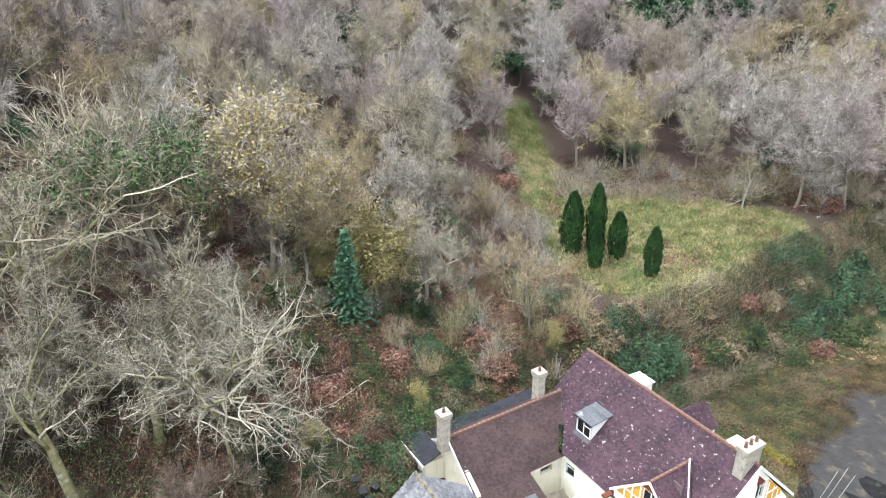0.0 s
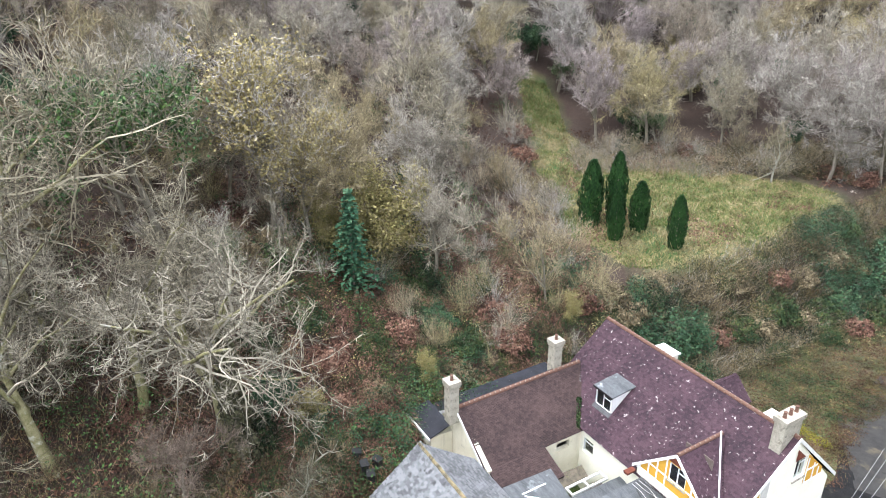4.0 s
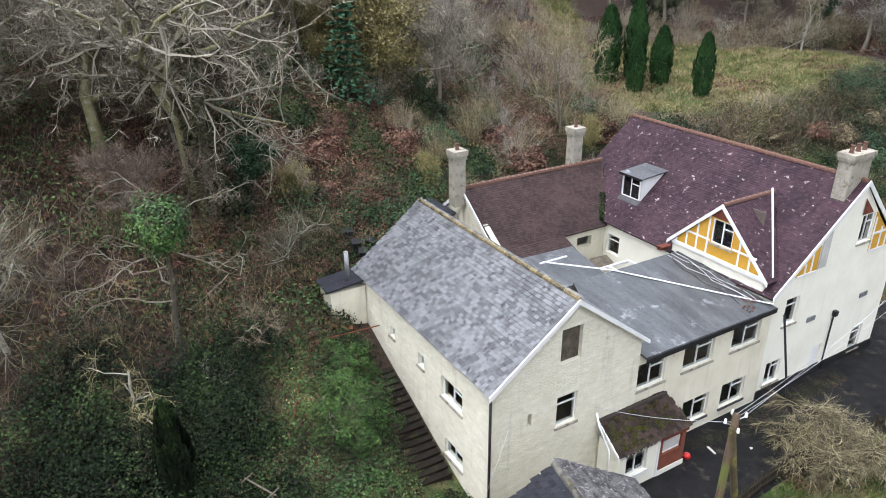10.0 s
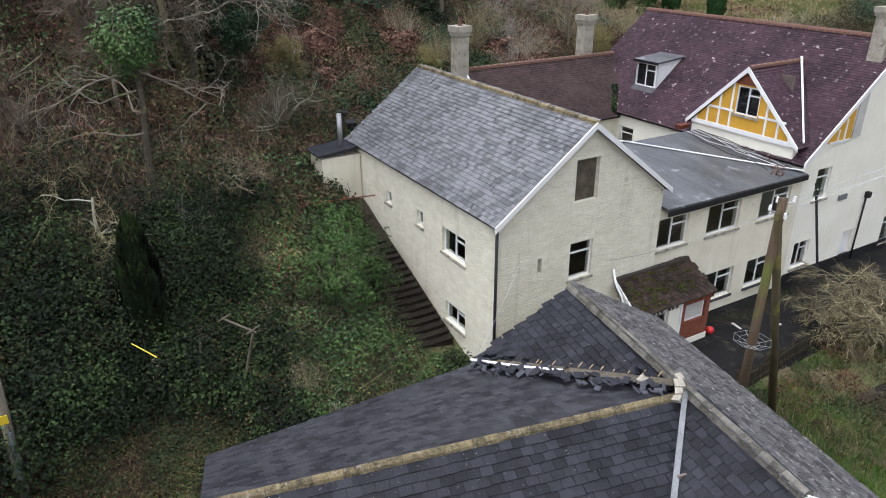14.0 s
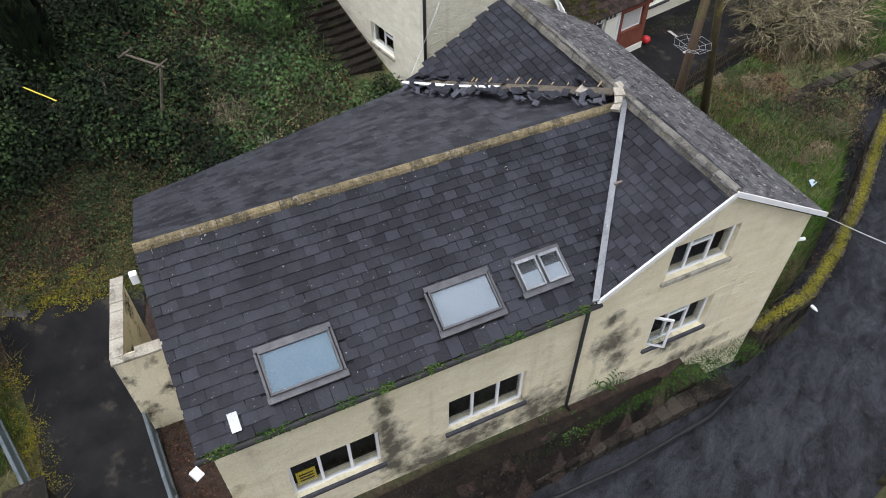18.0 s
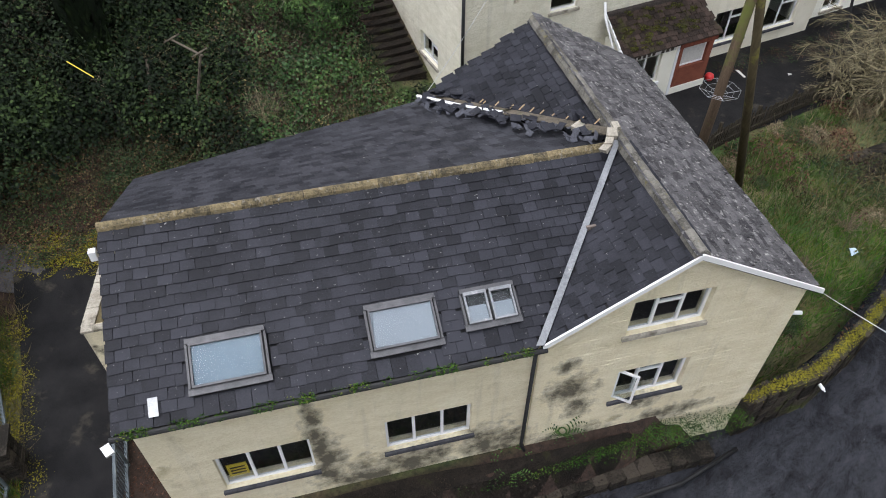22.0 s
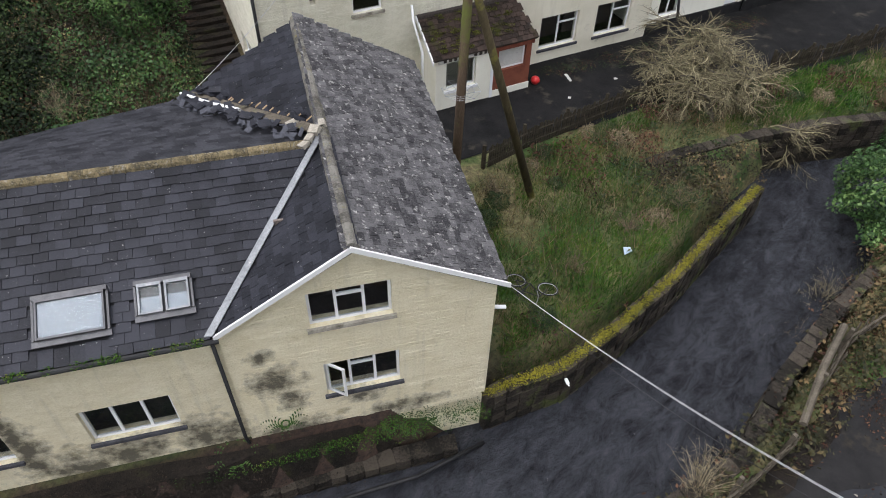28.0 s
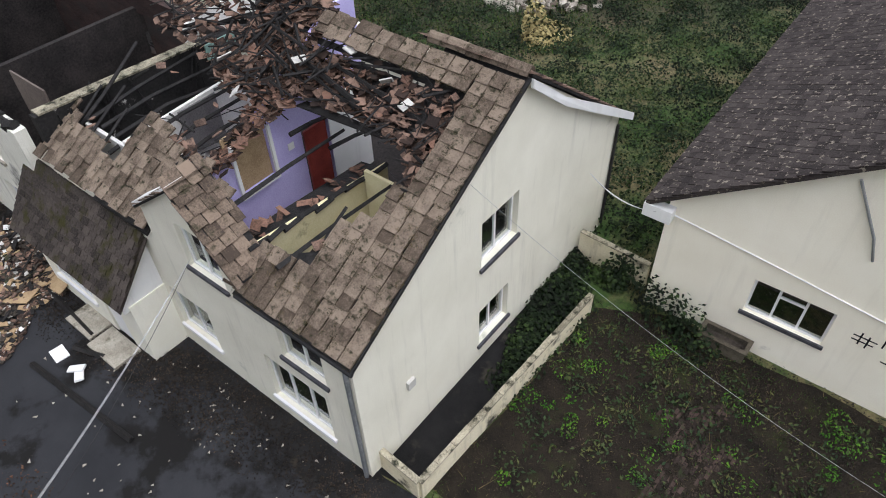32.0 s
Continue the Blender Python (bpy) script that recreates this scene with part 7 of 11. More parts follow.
for x, y, r, s in ((-15.5, 109, 10, 0.9), (-12.5, 112, 90, 0.8), (13.5, 124, 160, 0.7), (8.5, 121, 60, 0.6), (40, 136, 10, 1.5), (46, 138, 100, 1.5), (34, 140, 200, 1.3), (62, 142, 20, 1.4), (-38, 62, 250, 0.6), (25, 104, 40, 0.45), (70, 140, 50, 1.3), (-45, 70, 120, 0.7), (29, 103, 0, 0.4), (-5, 74, 70, 0.4), (52, 139, 70, 1.5), (20, 138, 20, 1.2), (-17, 44, 30, 0.42), (-12.2, 41, 200, 0.4)):
    plant(dark_tree, x, y, r, s)
plant(cyp, 41.2, 112.6, 20, 1.0, "slim dark conifer at the edge of the wood", scz=0.9)
OAKS = [(-19.6, 37.8, 0, 0, 0.95), (-13.4, 37.1, 140, 1, 1.12), (-22.6, 32.6, 60, 0, 0.95), (-27.5, 42.0, 220, 1, 1.2)]
for x, y, r, k, s in OAKS:
    plant(lichen_protos[k], x, y, r, s)
ARCHED = [(-18.0, 25.2, 0, 0.95), (-9.2, 36.0, 60, 0.42), (-24.5, 27.5, 300, 1.0)]
for x, y, r, s in ARCHED:
    plant(fan_tree, x, y, r, s)
CROWNS = [(-3.5, 80, 0, 1.2), (24, 110, 2, 1.1), (55, 95, 0, 1.2), (60, 103, 1, 1.2), (49.5, 100, 1, 0.9), (33, 108, 1, 0.95), (-4, 69, 0, 0.9)]
for x, y, k, s in CROWNS:
    plant(far_protos[k], x, y, x * 31, s)
rng = random.Random(8)
spots = [(x, y) for x, y, *_ in OAKS + ARCHED + CROWNS] + [(40.3, 87.4), (-15.8, 58.2), (-12.4, 57.6), (-22.6, 52.0), (-7.2, 60.6), (-8.7, 56.3)]
placed = len(spots)


def wood_here(x, y):
    d = slope_d(x, y)
    if meadow(np.float64(x), np.float64(y)) > 0.05:
        return False
    if y >= 97 and x > -6:
        return True
    if y < 100 and x > 0:
        near_wood = x < -1 and y > 70 and d > 12
        right_wood = x > 49 + (y - 84) * -0.4 and y > 84 or (y > 97 and x > 20)
        return near_wood or right_wood
    if -13 < x and y < 57:
        return False
    return d > 13 and y > 18


tries = 0
while len(spots) < 380 and tries < 40000:
    tries += 1
    x, y = rng.uniform(-90, 118), rng.uniform(20, 172)
    if x > -26 and y < 52 and rng.random() < 0.75:
        continue
    gap = 4.6 if y < 75 else 6.4 if y < 110 else 7.4
    if not wood_here(x, y) or any((x - a) ** 2 + (y - b) ** 2 < gap * gap for a, b in spots):
        continue
    if abs(x - 4) > 0.68 * y + 14:
        continue
    if (x + 36) ** 2 / 40 + (y - 62) ** 2 / 20 < 1:
        continue
    spots.append((x, y))
    far = y > 80 or x < -40
    if far:
        k = 0 if rng.random() < 0.4 else rng.choice((1, 1, 2))
        plant(far_protos[k], x, y, rng.uniform(0, 360), rng.uniform(0.8, 1.15) * (1.15 if y > 110 else 1.0))
    elif rng.random() < 0.16 and x < -22:
        plant(lichen_protos[rng.randrange(2)], x, y, rng.uniform(0, 360), rng.uniform(0.55, 0.8))
    else:
        dim = x < -9 and y < 52
        plant(near_protos[1 if dim and rng.random() < 0.7 else rng.randrange(4)], x, y, rng.uniform(0, 360), rng.uniform(0.45, 0.7) if dim else rng.uniform(0.8, 1.2))
for i, (x, y) in enumerate(spots[placed:]):
    if i % 15 == 0 and y > 55:
        plant((ivy_tree, dark_tree, ivy_tree)[(i // 15) % 3], x + 1.6, y + 0.8, i * 37, 0.5 + 0.06 * (i % 5))
# bushes under and between the trees
tries, nb = 0, 0
while nb < 330 and tries < 20000:
    tries += 1
    x, y = rng.uniform(-32, 62), rng.uniform(22, 100)
    d, e = float(slope_d(x, y)), float(bank_e(x, y))
    mound = -4 < e < 3.5 and 15 < x < 64 and y > 58
    slope = d > 3 and x < 16 and (y > 52 or x < -12) and y < 75
    edge = 16 < x < 62 and y > 87
    brush = 1 < x < 13.5 and 64 < y < 100 and rng.random() < 0.8
    if not (mound or slope or edge or brush) or meadow(np.float64(x), np.float64(y)) > 0.6 or not clear_of_houses(np.array(x), np.array(y)):
        continue
    nb += 1
    pick = rng.choice((0, 1, 1, 3, 3, 4, 4)) if mound else rng.choice((1, 1, 3) if y < 50 else (0, 0, 1, 2, 2, 3))
    plant(bushes[pick], x, y, rng.uniform(0, 360), rng.uniform(0.5, 1.0) if slope and y < 58 else rng.uniform(0.7, 1.3))

for i, (x, y, k, sz) in enumerate(((46.5, 74.5, 0, 1.3), (43.6, 71.8, 0, 1.1), (49.5, 77.6, 0, 1.4), (52.5, 80.6, 0, 1.3), (55.5, 79.4, 0, 1.2), (50.6, 73.6, 1, 1.1), (40.6, 70.6, 1, 1.2), (37.4, 68.8, 2, 1.1), (34.6, 68.4, 1, 1.2), (31.6, 66.2, 2, 1.2), (29.0, 65.0, 1, 1.1), (26.4, 63.6, 3, 1.0), (23.4, 62.4, 0, 1.1), (21.0, 61.0, 0, 1.3), (18.6, 60.4, 0, 1.0), (16.6, 61.2, 2, 1.1),
                                   (14.2, 62.0, 2, 1.2), (12.0, 60.4, 3, 1.1), (38.6, 72.6, 2, 1.0), (42.6, 75.4, 2, 1.0), (45.8, 78.6, 1, 0.9), (35.2, 71.0, 3, 0.9), (29.6, 68.0, 2, 0.9), (24.6, 65.6, 2, 0.9), (19.6, 64.6, 2, 0.9), (47.8, 71.0, 1, 1.0), (44.0, 68.4, 3, 0.9), (39.6, 66.6, 1, 0.8), (32.8, 63.4, 1, 0.8), (57.6, 75.6, 0, 1.2),
                                   (27.5, 96.5, 3, 0.9), (31.5, 96.0, 3, 1.0), (35.0, 94.0, 3, 0.8), (23.5, 97.0, 4, 0.9), (26.0, 101.0, 4, 1.1), (9.0, 93.0, 3, 1.0), (8.6, 98.0, 3, 1.1), (9.6, 86.0, 2, 1.1), (48.5, 90.0, 3, 1.0), (52.0, 88.0, 3, 1.1), (45.5, 93.0, 2, 1.0), (2.5, 62.0, 1, 1.0), (-1.5, 56.0, 0, 0.8), (5.0, 55.0, 3, 1.0), (1.0, 53.5, 1, 0.8),
                                   (-4.5, 53.0, 3, 1.0), (-7.0, 50.0, 1, 0.8), (3.5, 59.0, 3, 1.1), (-3.0, 60.5, 4, 0.9), (7.0, 62.5, 3, 1.0), (-9.5, 48.0, 3, 0.9), (-6.0, 46.0, 2, 0.7), (-12.0, 50.5, 1, 0.9), (-8.5, 44.0, 3, 0.7), (0.5, 50.6, 2, 0.7), (-14.5, 46.0, 4, 0.9), (-13.0, 38.6, 4, 0.8))):
    plant(domes[k], x, y, i * 67, sz)

# ---- ground cover ----
rs = np.random.RandomState(4)
K = clear_of_houses


def bracken_zone(x, y):
    return (slope_d(x, y) > 2) & (x < 15) & (y < 74) & K(x, y) & (meadow(x, y) < 0.3)


quads("bracken", mounds(rs, scatter(rs, 2300, (-22, 16, 36, 72), lambda x, y: bracken_zone(x, y) & (wobble(x * 1.3, y * 1.1 + 5) > -0.35)), 80, 0.75, 1.15, 0.26, 0.18), "bracken", label="rust-brown dead bracken on the slope", category="bracken")
quads("brambles", mounds(rs, scatter(rs, 1700, (-16, 18, 38, 72), lambda x, y: bracken_zone(x, y) & (wobble(x * 1.3, y * 1.1 + 5) < 0.35)), 80, 0.8, 0.85, 0.15), "weed_green", label="green bramble and ivy leaves among the bracken", category="brambles")
quads("undergrowth", mounds(rs, scatter(rs, 3600, (-60, 20, 20, 105), lambda x, y: (slope_d(x, y) > 5) & K(x, y) & (meadow(x, y) < 0.2)), 16, 0.9, 0.5, 0.36, 0.4), "leaf_litter", label="brown undergrowth and fallen leaves under the trees", category="undergrowth")
quads("undergrowth", mounds(rs, scatter(rs, 1500, (-45, 14, 24, 90), lambda x, y: (slope_d(x, y) > 4) & K(x, y) & (meadow(x, y) < 0.2)), 18, 0.8, 0.7, 0.3, 0.5), "bramble", label="dull green brambles under the trees", category="brambles")
quads("bank_scrub", mounds(rs, scatter(rs, 1700, (12, 66, 50, 98), lambda x, y: (bank_e(x, y) > -4.5) & (bank_e(x, y) < 4.5) & K(x, y) & (meadow(x, y) < 0.7)), 60, 1.1, 1.4, 0.19, 0.5), "bramble", label="brown and green scrub on the bank below the field", category="scrub")
quads("bank_ivy", mounds(rs, scatter(rs, 150, (28, 66, 58, 98), lambda x, y: (bank_e(x, y) > -3) & (bank_e(x, y) < 4) & (x > 34) & (wobble(x, y) > 0.1)), 170, 1.5, 1.9, 0.21), "leaf_fir", label="dark evergreen bushes along the bank", category="scrub")
quads("laurel", mounds(rs, scatter(rs, 60, (17, 25, 58, 64), lambda x, y: K(x, y)), 220, 1.2, 2.2, 0.2), "leaf_fir", label="dark laurel behind the tiled house", category="bush")
quads("wood_ivy", mounds(rs, scatter(rs, 420, (-60, 8, 30, 118), lambda x, y: (slope_d(x, y) > 9) & K(x, y) & (meadow(x, y) < 0.2) & (wobble(x * 0.8 + 9, y * 0.8) > 0.2)), 110, 1.5, 1.8, 0.2, 0.6), "leaf_laurel", label="patches of ivy and holly under the bare trees", category="undergrowth")
quads("wood_bracken", mounds(rs, scatter(rs, 900, (-60, 30, 30, 112), lambda x, y: (slope_d(x, y) > 9) & K(x, y) & (meadow(x, y) < 0.3) & (wobble(x * 0.9 + 2, y * 0.9 + 7) > 0.1)), 26, 1.1, 0.9, 0.34, 0.24), "bracken", label="patches of dead bracken under the bare trees", category="bracken")
quads("field_scrub", mounds(rs, scatter(rs, 260, (14, 56, 70, 104), lambda x, y: (bank_e(x, y) > 6) & (wobble(x * 1.7, y * 1.3) > 0.35)), 30, 1.0, 0.6, 0.3, 0.4), "bracken", label="dead bracken clumps on the field", category="bracken")


def low_ivy(x, y):
    u, v = (x - 1.5) * 0.849 + (y - 23.81) * 0.528, -(x - 1.5) * 0.528 + (y - 23.81) * 0.849
    steps = (u > -2.35) & (u < 0.3) & (v > 1.6) & (v < 9.4)
    return ~steps & (slope_d(x, y) > -6.0) & (slope_d(x, y) < 10) & K(x, y) & (x > -17) & (y > 17.5 + 0.12 * np.abs(x + 4)) & ~((x < -6.5) & (x > -10.4 - 0.25 * (19 - y)) & (y < 20.3))


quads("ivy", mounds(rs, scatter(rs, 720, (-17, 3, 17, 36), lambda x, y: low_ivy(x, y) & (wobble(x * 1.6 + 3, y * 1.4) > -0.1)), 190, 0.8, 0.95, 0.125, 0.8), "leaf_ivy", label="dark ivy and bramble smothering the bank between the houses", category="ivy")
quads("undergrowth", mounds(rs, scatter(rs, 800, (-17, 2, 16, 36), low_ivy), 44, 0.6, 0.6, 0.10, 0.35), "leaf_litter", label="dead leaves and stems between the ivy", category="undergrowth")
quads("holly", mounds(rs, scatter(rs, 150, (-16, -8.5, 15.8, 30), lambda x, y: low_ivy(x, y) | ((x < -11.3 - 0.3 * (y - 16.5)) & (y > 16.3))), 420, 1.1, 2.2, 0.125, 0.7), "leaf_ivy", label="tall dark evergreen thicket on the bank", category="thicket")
quads("ivy", mounds(rs, scatter(rs, 300, (-10, 2, 17, 31), lambda x, y: low_ivy(x, y) & (wobble(x * 1.6 + 3, y * 1.4) < 0.35)), 130, 0.7, 0.6, 0.115, 0.8), "leaf_laurel", label="fresh green leaves among the dark ivy", category="ivy")
quads("brambles", mounds(rs, scatter(rs, 330, (-17, 3, 16, 36), low_ivy), 90, 0.8, 0.9, 0.11, 0.5), "bramble", label="tangled brown and green brambles on the bank", category="brambles")
for x, y, w_, h_, n_ in ((-4.7, 27.0, 2.1, 2.9, 7000), (-5.3, 30.1, 1.5, 1.8, 3800)):
    bb = dome(int(w_ * 40), "feathery bright green bush beside the stone house", "leaf_feather", n_, 0.2, w_, h_, "feathery_bush")
    bb.location = (x, y, float(land(x, y)) - 0.1)

VERGE = lambda x, y: in_poly(x, y, [(25.5, 52), (29.5, 44.5), (32.6, 47.5), (34.4, 52.2), (38.5, 56.0), (44.0, 60.3), (53, 66.5), (52, 71.5), (40, 66.5), (29, 61)]) & K(x, y)
quads("dead_leaves", mounds(rs, scatter(rs, 1500, (25, 54, 44, 72), VERGE), 22, 0.7, 0.07, 0.13, 0.5, np.full(1500, 0.05)), "leaf_litter", label="brown leaf litter over the edge of the car park", category="leaf litter")
quads("weeds", mounds(rs, scatter(rs, 420, (25, 54, 44, 72), lambda x, y: VERGE(x, y) & (wobble(x * 1.2, y * 1.4) > 0)), 22, 0.7, 0.2, 0.2, 0.4, np.full(420, 0.03)), "weed_green", label="weeds on the edge of the car park", category="weeds")
quads("dry_weeds", mounds(rs, scatter(rs, 500, (25, 54, 44, 72), VERGE), 20, 0.7, 0.25, 0.22, 0.3, np.full(500, 0.03)), "dry_grass", label="bleached weeds on the edge of the car park", category="weeds")
quads("hedge", mounds(rs, np.array([(29.6 + 0.17 * i, 52.6 - 0.28 * i) for i in range(13)]), 60, 0.55, 0.6, 0.14, 0.5), "moss", label="low yellow-green hedge beside the tiled house", category="hedge")
quads("field_tussocks", mounds(rs, scatter(rs, 500, (14, 56, 66, 100), lambda x, y: (meadow(x, y) > 0.4) & (wobble(x * 1.2 + 2, y * 1.1) > -0.1)), 24, 0.7, 0.35, 0.35, 0.2), "field_dry", label="bleached tussocks on the field", category="grass")
SLOPE = lambda x, y: (slope_d(x, y) > 6) & K(x, y) & (x < -7)
quads("dead_stems", blades(rs, scatter(rs, 9000, (-30, -6, 20, 46), SLOPE), 1.3, 0.016, 0.55), "twig_brown", label="tangled dead stems on the steep bank", category="stems", tri=True)
quads("brambles", mounds(rs, scatter(rs, 700, (-30, -6, 18, 46), SLOPE), 30, 0.9, 0.8, 0.22, 0.4), "bramble", label="brown brambles over the steep bank", category="brambles")
quads("weeds", mounds(rs, scatter(rs, 420, (-12, -4.5, 15.9, 21), lambda x, y: K(x, y) & (wobble(x * 2.2, y * 1.9) > -0.15)), 60, 0.42, 0.16, 0.075, 0.6), "weed_green", label="green weeds at the top of the path", category="weeds")
BEHIND = lambda x, y: K(x, y) & (slope_d(x, y) > 1.0)
quads("brambles", mounds(rs, scatter(rs, 380, (-15, -3, 29, 43), BEHIND), 40, 0.8, 0.7, 0.17, 0.45), "bramble", label="brambles on the slope above the lean-to", category="brambles")
quads("bracken", mounds(rs, scatter(rs, 300, (-15, -3, 29, 43), BEHIND), 40, 0.7, 0.7, 0.25, 0.2), "bracken", label="dead bracken on the slope above the lean-to", category="bracken")
quads("ivy", mounds(rs, scatter(rs, 160, (-15, -4, 29, 43), BEHIND), 60, 0.8, 0.8, 0.18, 0.7), "weed_green", label="green ivy on the slope above the lean-to", category="ivy")
FRINGE = lambda x, y: ((np.abs(y - 94) < 4) & (x > 16) & (x < 60)) | ((bank_e(x, y) > -4) & (bank_e(x, y) < 4) & (y > 56) & (x > 14) & (x < 64))
for mat, n in (("twig_tan", 15000), ("twig_brown", 9000), ("twig_grey", 11000)):
    quads("bare_stems", blades(rs, scatter(rs, n, (14, 64, 56, 99), FRINGE), 1.7, 0.016, 0.75), mat, label="bare scrub stems along the bank and the wood's edge", category="scrub", tri=True)
quads("edge_scrub", mounds(rs, scatter(rs, 420, (14, 62, 88, 99), lambda x, y: meadow(x, y) < 0.8), 36, 1.2, 1.6, 0.34, 0.4), "bramble", label="brown scrub along the edge of the wood", category="scrub")
FRAY = lambda x, y: in_poly(x, y, [(31.5, 45.5), (33.2, 48.6), (36.5, 52.6), (40.0, 54.6), (43.0, 59.0), (47.5, 60.5), (55, 66.0), (52, 70), (44, 62), (37.0, 57.2), (33.6, 52.4), (31, 48)]) & (wobble(x * 1.7 + 1, y * 1.9) > -0.25)
quads("dead_leaves", mounds(rs, scatter(rs, 1100, (30, 56, 45, 70), FRAY), 18, 0.55, 0.04, 0.11, 0.6, np.full(1100, 0.055)), "leaf_litter", label="leaf litter spread over the wet car park", category="leaf litter")
quads("weeds", mounds(rs, scatter(rs, 380, (30, 56, 45, 70), lambda x, y: FRAY(x, y) & (wobble(x * 1.3, y * 1.2 + 3) > -0.1)), 26, 0.5, 0.07, 0.11, 0.4, np.full(380, 0.05)), "weed_green", label="moss and grass creeping over the car park", category="weeds")
quads("dry_weeds", mounds(rs, scatter(rs, 520, (30, 56, 45, 70), FRAY), 22, 0.5, 0.08, 0.12, 0.3, np.full(520, 0.05)), "dry_grass", label="bleached grass creeping over the car park", category="weeds")
BANKSIDE = lambda x, y: (bank_e(x, y) > -4) & (bank_e(x, y) < 4.5) & K(x, y) & (meadow(x, y) < 0.7)
quads("bank_scrub", mounds(rs, scatter(rs, 420, (13, 66, 52, 98), lambda x, y: BANKSIDE(x, y) & (wobble(x * 1.1 + 5, y * 1.2) > 0.15)), 80, 1.0, 1.5, 0.19, 0.5), "weed_green", label="green bramble mounds on the bank below the field", category="scrub")
quads("bank_scrub", mounds(rs, scatter(rs, 420, (13, 66, 52, 98), lambda x, y: BANKSIDE(x, y) & (wobble(x * 1.3 + 1, y * 1.1 + 8) > 0.1)), 70, 1.1, 1.3, 0.2, 0.2), "field_dry", label="bleached tan scrub on the bank below the field", category="scrub")
quads("bank_scrub", mounds(rs, scatter(rs, 200, (13, 66, 52, 98), lambda x, y: BANKSIDE(x, y) & (wobble(x * 1.5 + 3, y * 1.4 + 2) > 0.2)), 60, 0.9, 1.2, 0.2, 0.25), "bracken", label="rust-brown bracken on the bank below the field", category="bracken")
DEEP = lambda x, y: bracken_zone(x, y) & (wobble(x * 1.0 + 7, y * 1.2 + 1) > 0.25)
quads("holly", mounds(rs, scatter(rs, 120, (-18, 16, 38, 70), DEEP), 170, 1.2, 1.9, 0.18, 0.6), "leaf_fir", label="dark green bushes among the bracken", category="bush")
quads("yellow_shrub", mounds(rs, scatter(rs, 60, (-14, 16, 44, 70), lambda x, y: bracken_zone(x, y) & (wobble(x * 1.9 + 2, y * 1.6 + 4) > 0.3)), 60, 0.8, 1.4, 0.13, 0.7), "leaf_yellow", label="shrubs with a few yellow leaves left", category="bush")
GAPS = lambda x, y: low_ivy(x, y) & (wobble(x * 1.6 + 3, y * 1.4) < 0.15)
quads("dead_stems", blades(rs, scatter(rs, 5200, (-15, 2, 17, 34), GAPS), 0.9, 0.008, 0.8), "twig_brown", label="dead stems and briars in the gaps of the ivy", category="stems", tri=True)
quads("dead_stems", blades(rs, scatter(rs, 1200, (-15, 2, 17, 34), low_ivy), 1.3, 0.008, 0.7), "twig_tan", label="bleached briars arching over the ivy", category="stems", tri=True)
quads("brambles", mounds(rs, scatter(rs, 130, (-13, 2, 17, 34), GAPS), 90, 0.6, 0.7, 0.10, 0.5), "weed_green", label="green bramble leaves among the ivy", category="brambles")
quads("yellow_leaves", mounds(rs, scatter(rs, 26, (-9, -2, 19, 29), low_ivy), 40, 0.35, 0.8, 0.09, 0.7), "leaf_yellow", label="a few yellow leaves in the bank", category="leaves")
TOP = lambda x, y: (y > 15.9 + 0.33 * (x + 9.2)) & (x > -11.9 - 0.5 * (y - 16)) & (y < 20.2)
quads("weeds", mounds(rs, scatter(rs, 420, (-13, -7.0, 15.2, 20.4), TOP), 60, 0.4, 0.14, 0.07, 0.6), "weed_green", label="low green weeds beyond the end of the path", category="weeds")
quads("dead_leaves", mounds(rs, scatter(rs, 420, (-13, -7.0, 15.0, 20.4), TOP), 40, 0.4, 0.08, 0.065, 0.6), "leaf_litter", label="fallen leaves beyond the end of the path", category="leaf litter")
quads("brambles", mounds(rs, scatter(rs, 160, (-13, -7.0, 15.6, 20.4), TOP), 60, 0.4, 0.25, 0.07, 0.5), "bramble", label="low brambles beyond the end of the path", category="brambles")
rng = random.Random(77)
for x, y, s_ in ((-8.9, 22.4, 0.5), (-7.4, 23.6, 0.45), (-9.8, 20.8, 0.4), (-6.3, 20.4, 0.4), (-5.2, 22.0, 0.45), (-11.6, 23.4, 0.5), (-4.0, 21.2, 0.35), (-8.0, 26.0, 0.5), (-10.6, 26.4, 0.55), (-13.0, 20.8, 0.5)):
    plant(bushes[rng.choice((0, 1, 1, 2))], x, y, rng.uniform(0, 360), s_)


# ---- river banks ----
def along(path, step):
    """Points and headings at even steps along a path."""
    out, carry = [], 0.0
    for (xa, ya), (xb, yb) in zip(path, path[1:]):
        ln = math.hypot(xb - xa, yb - ya)
        s = carry
        while s < ln:
            out.append((xa + (xb - xa) * s / ln, ya + (yb - ya) * s / ln, math.degrees(math.atan2(yb - ya, xb - xa))))
            s += step
        carry = s - ln
    return out


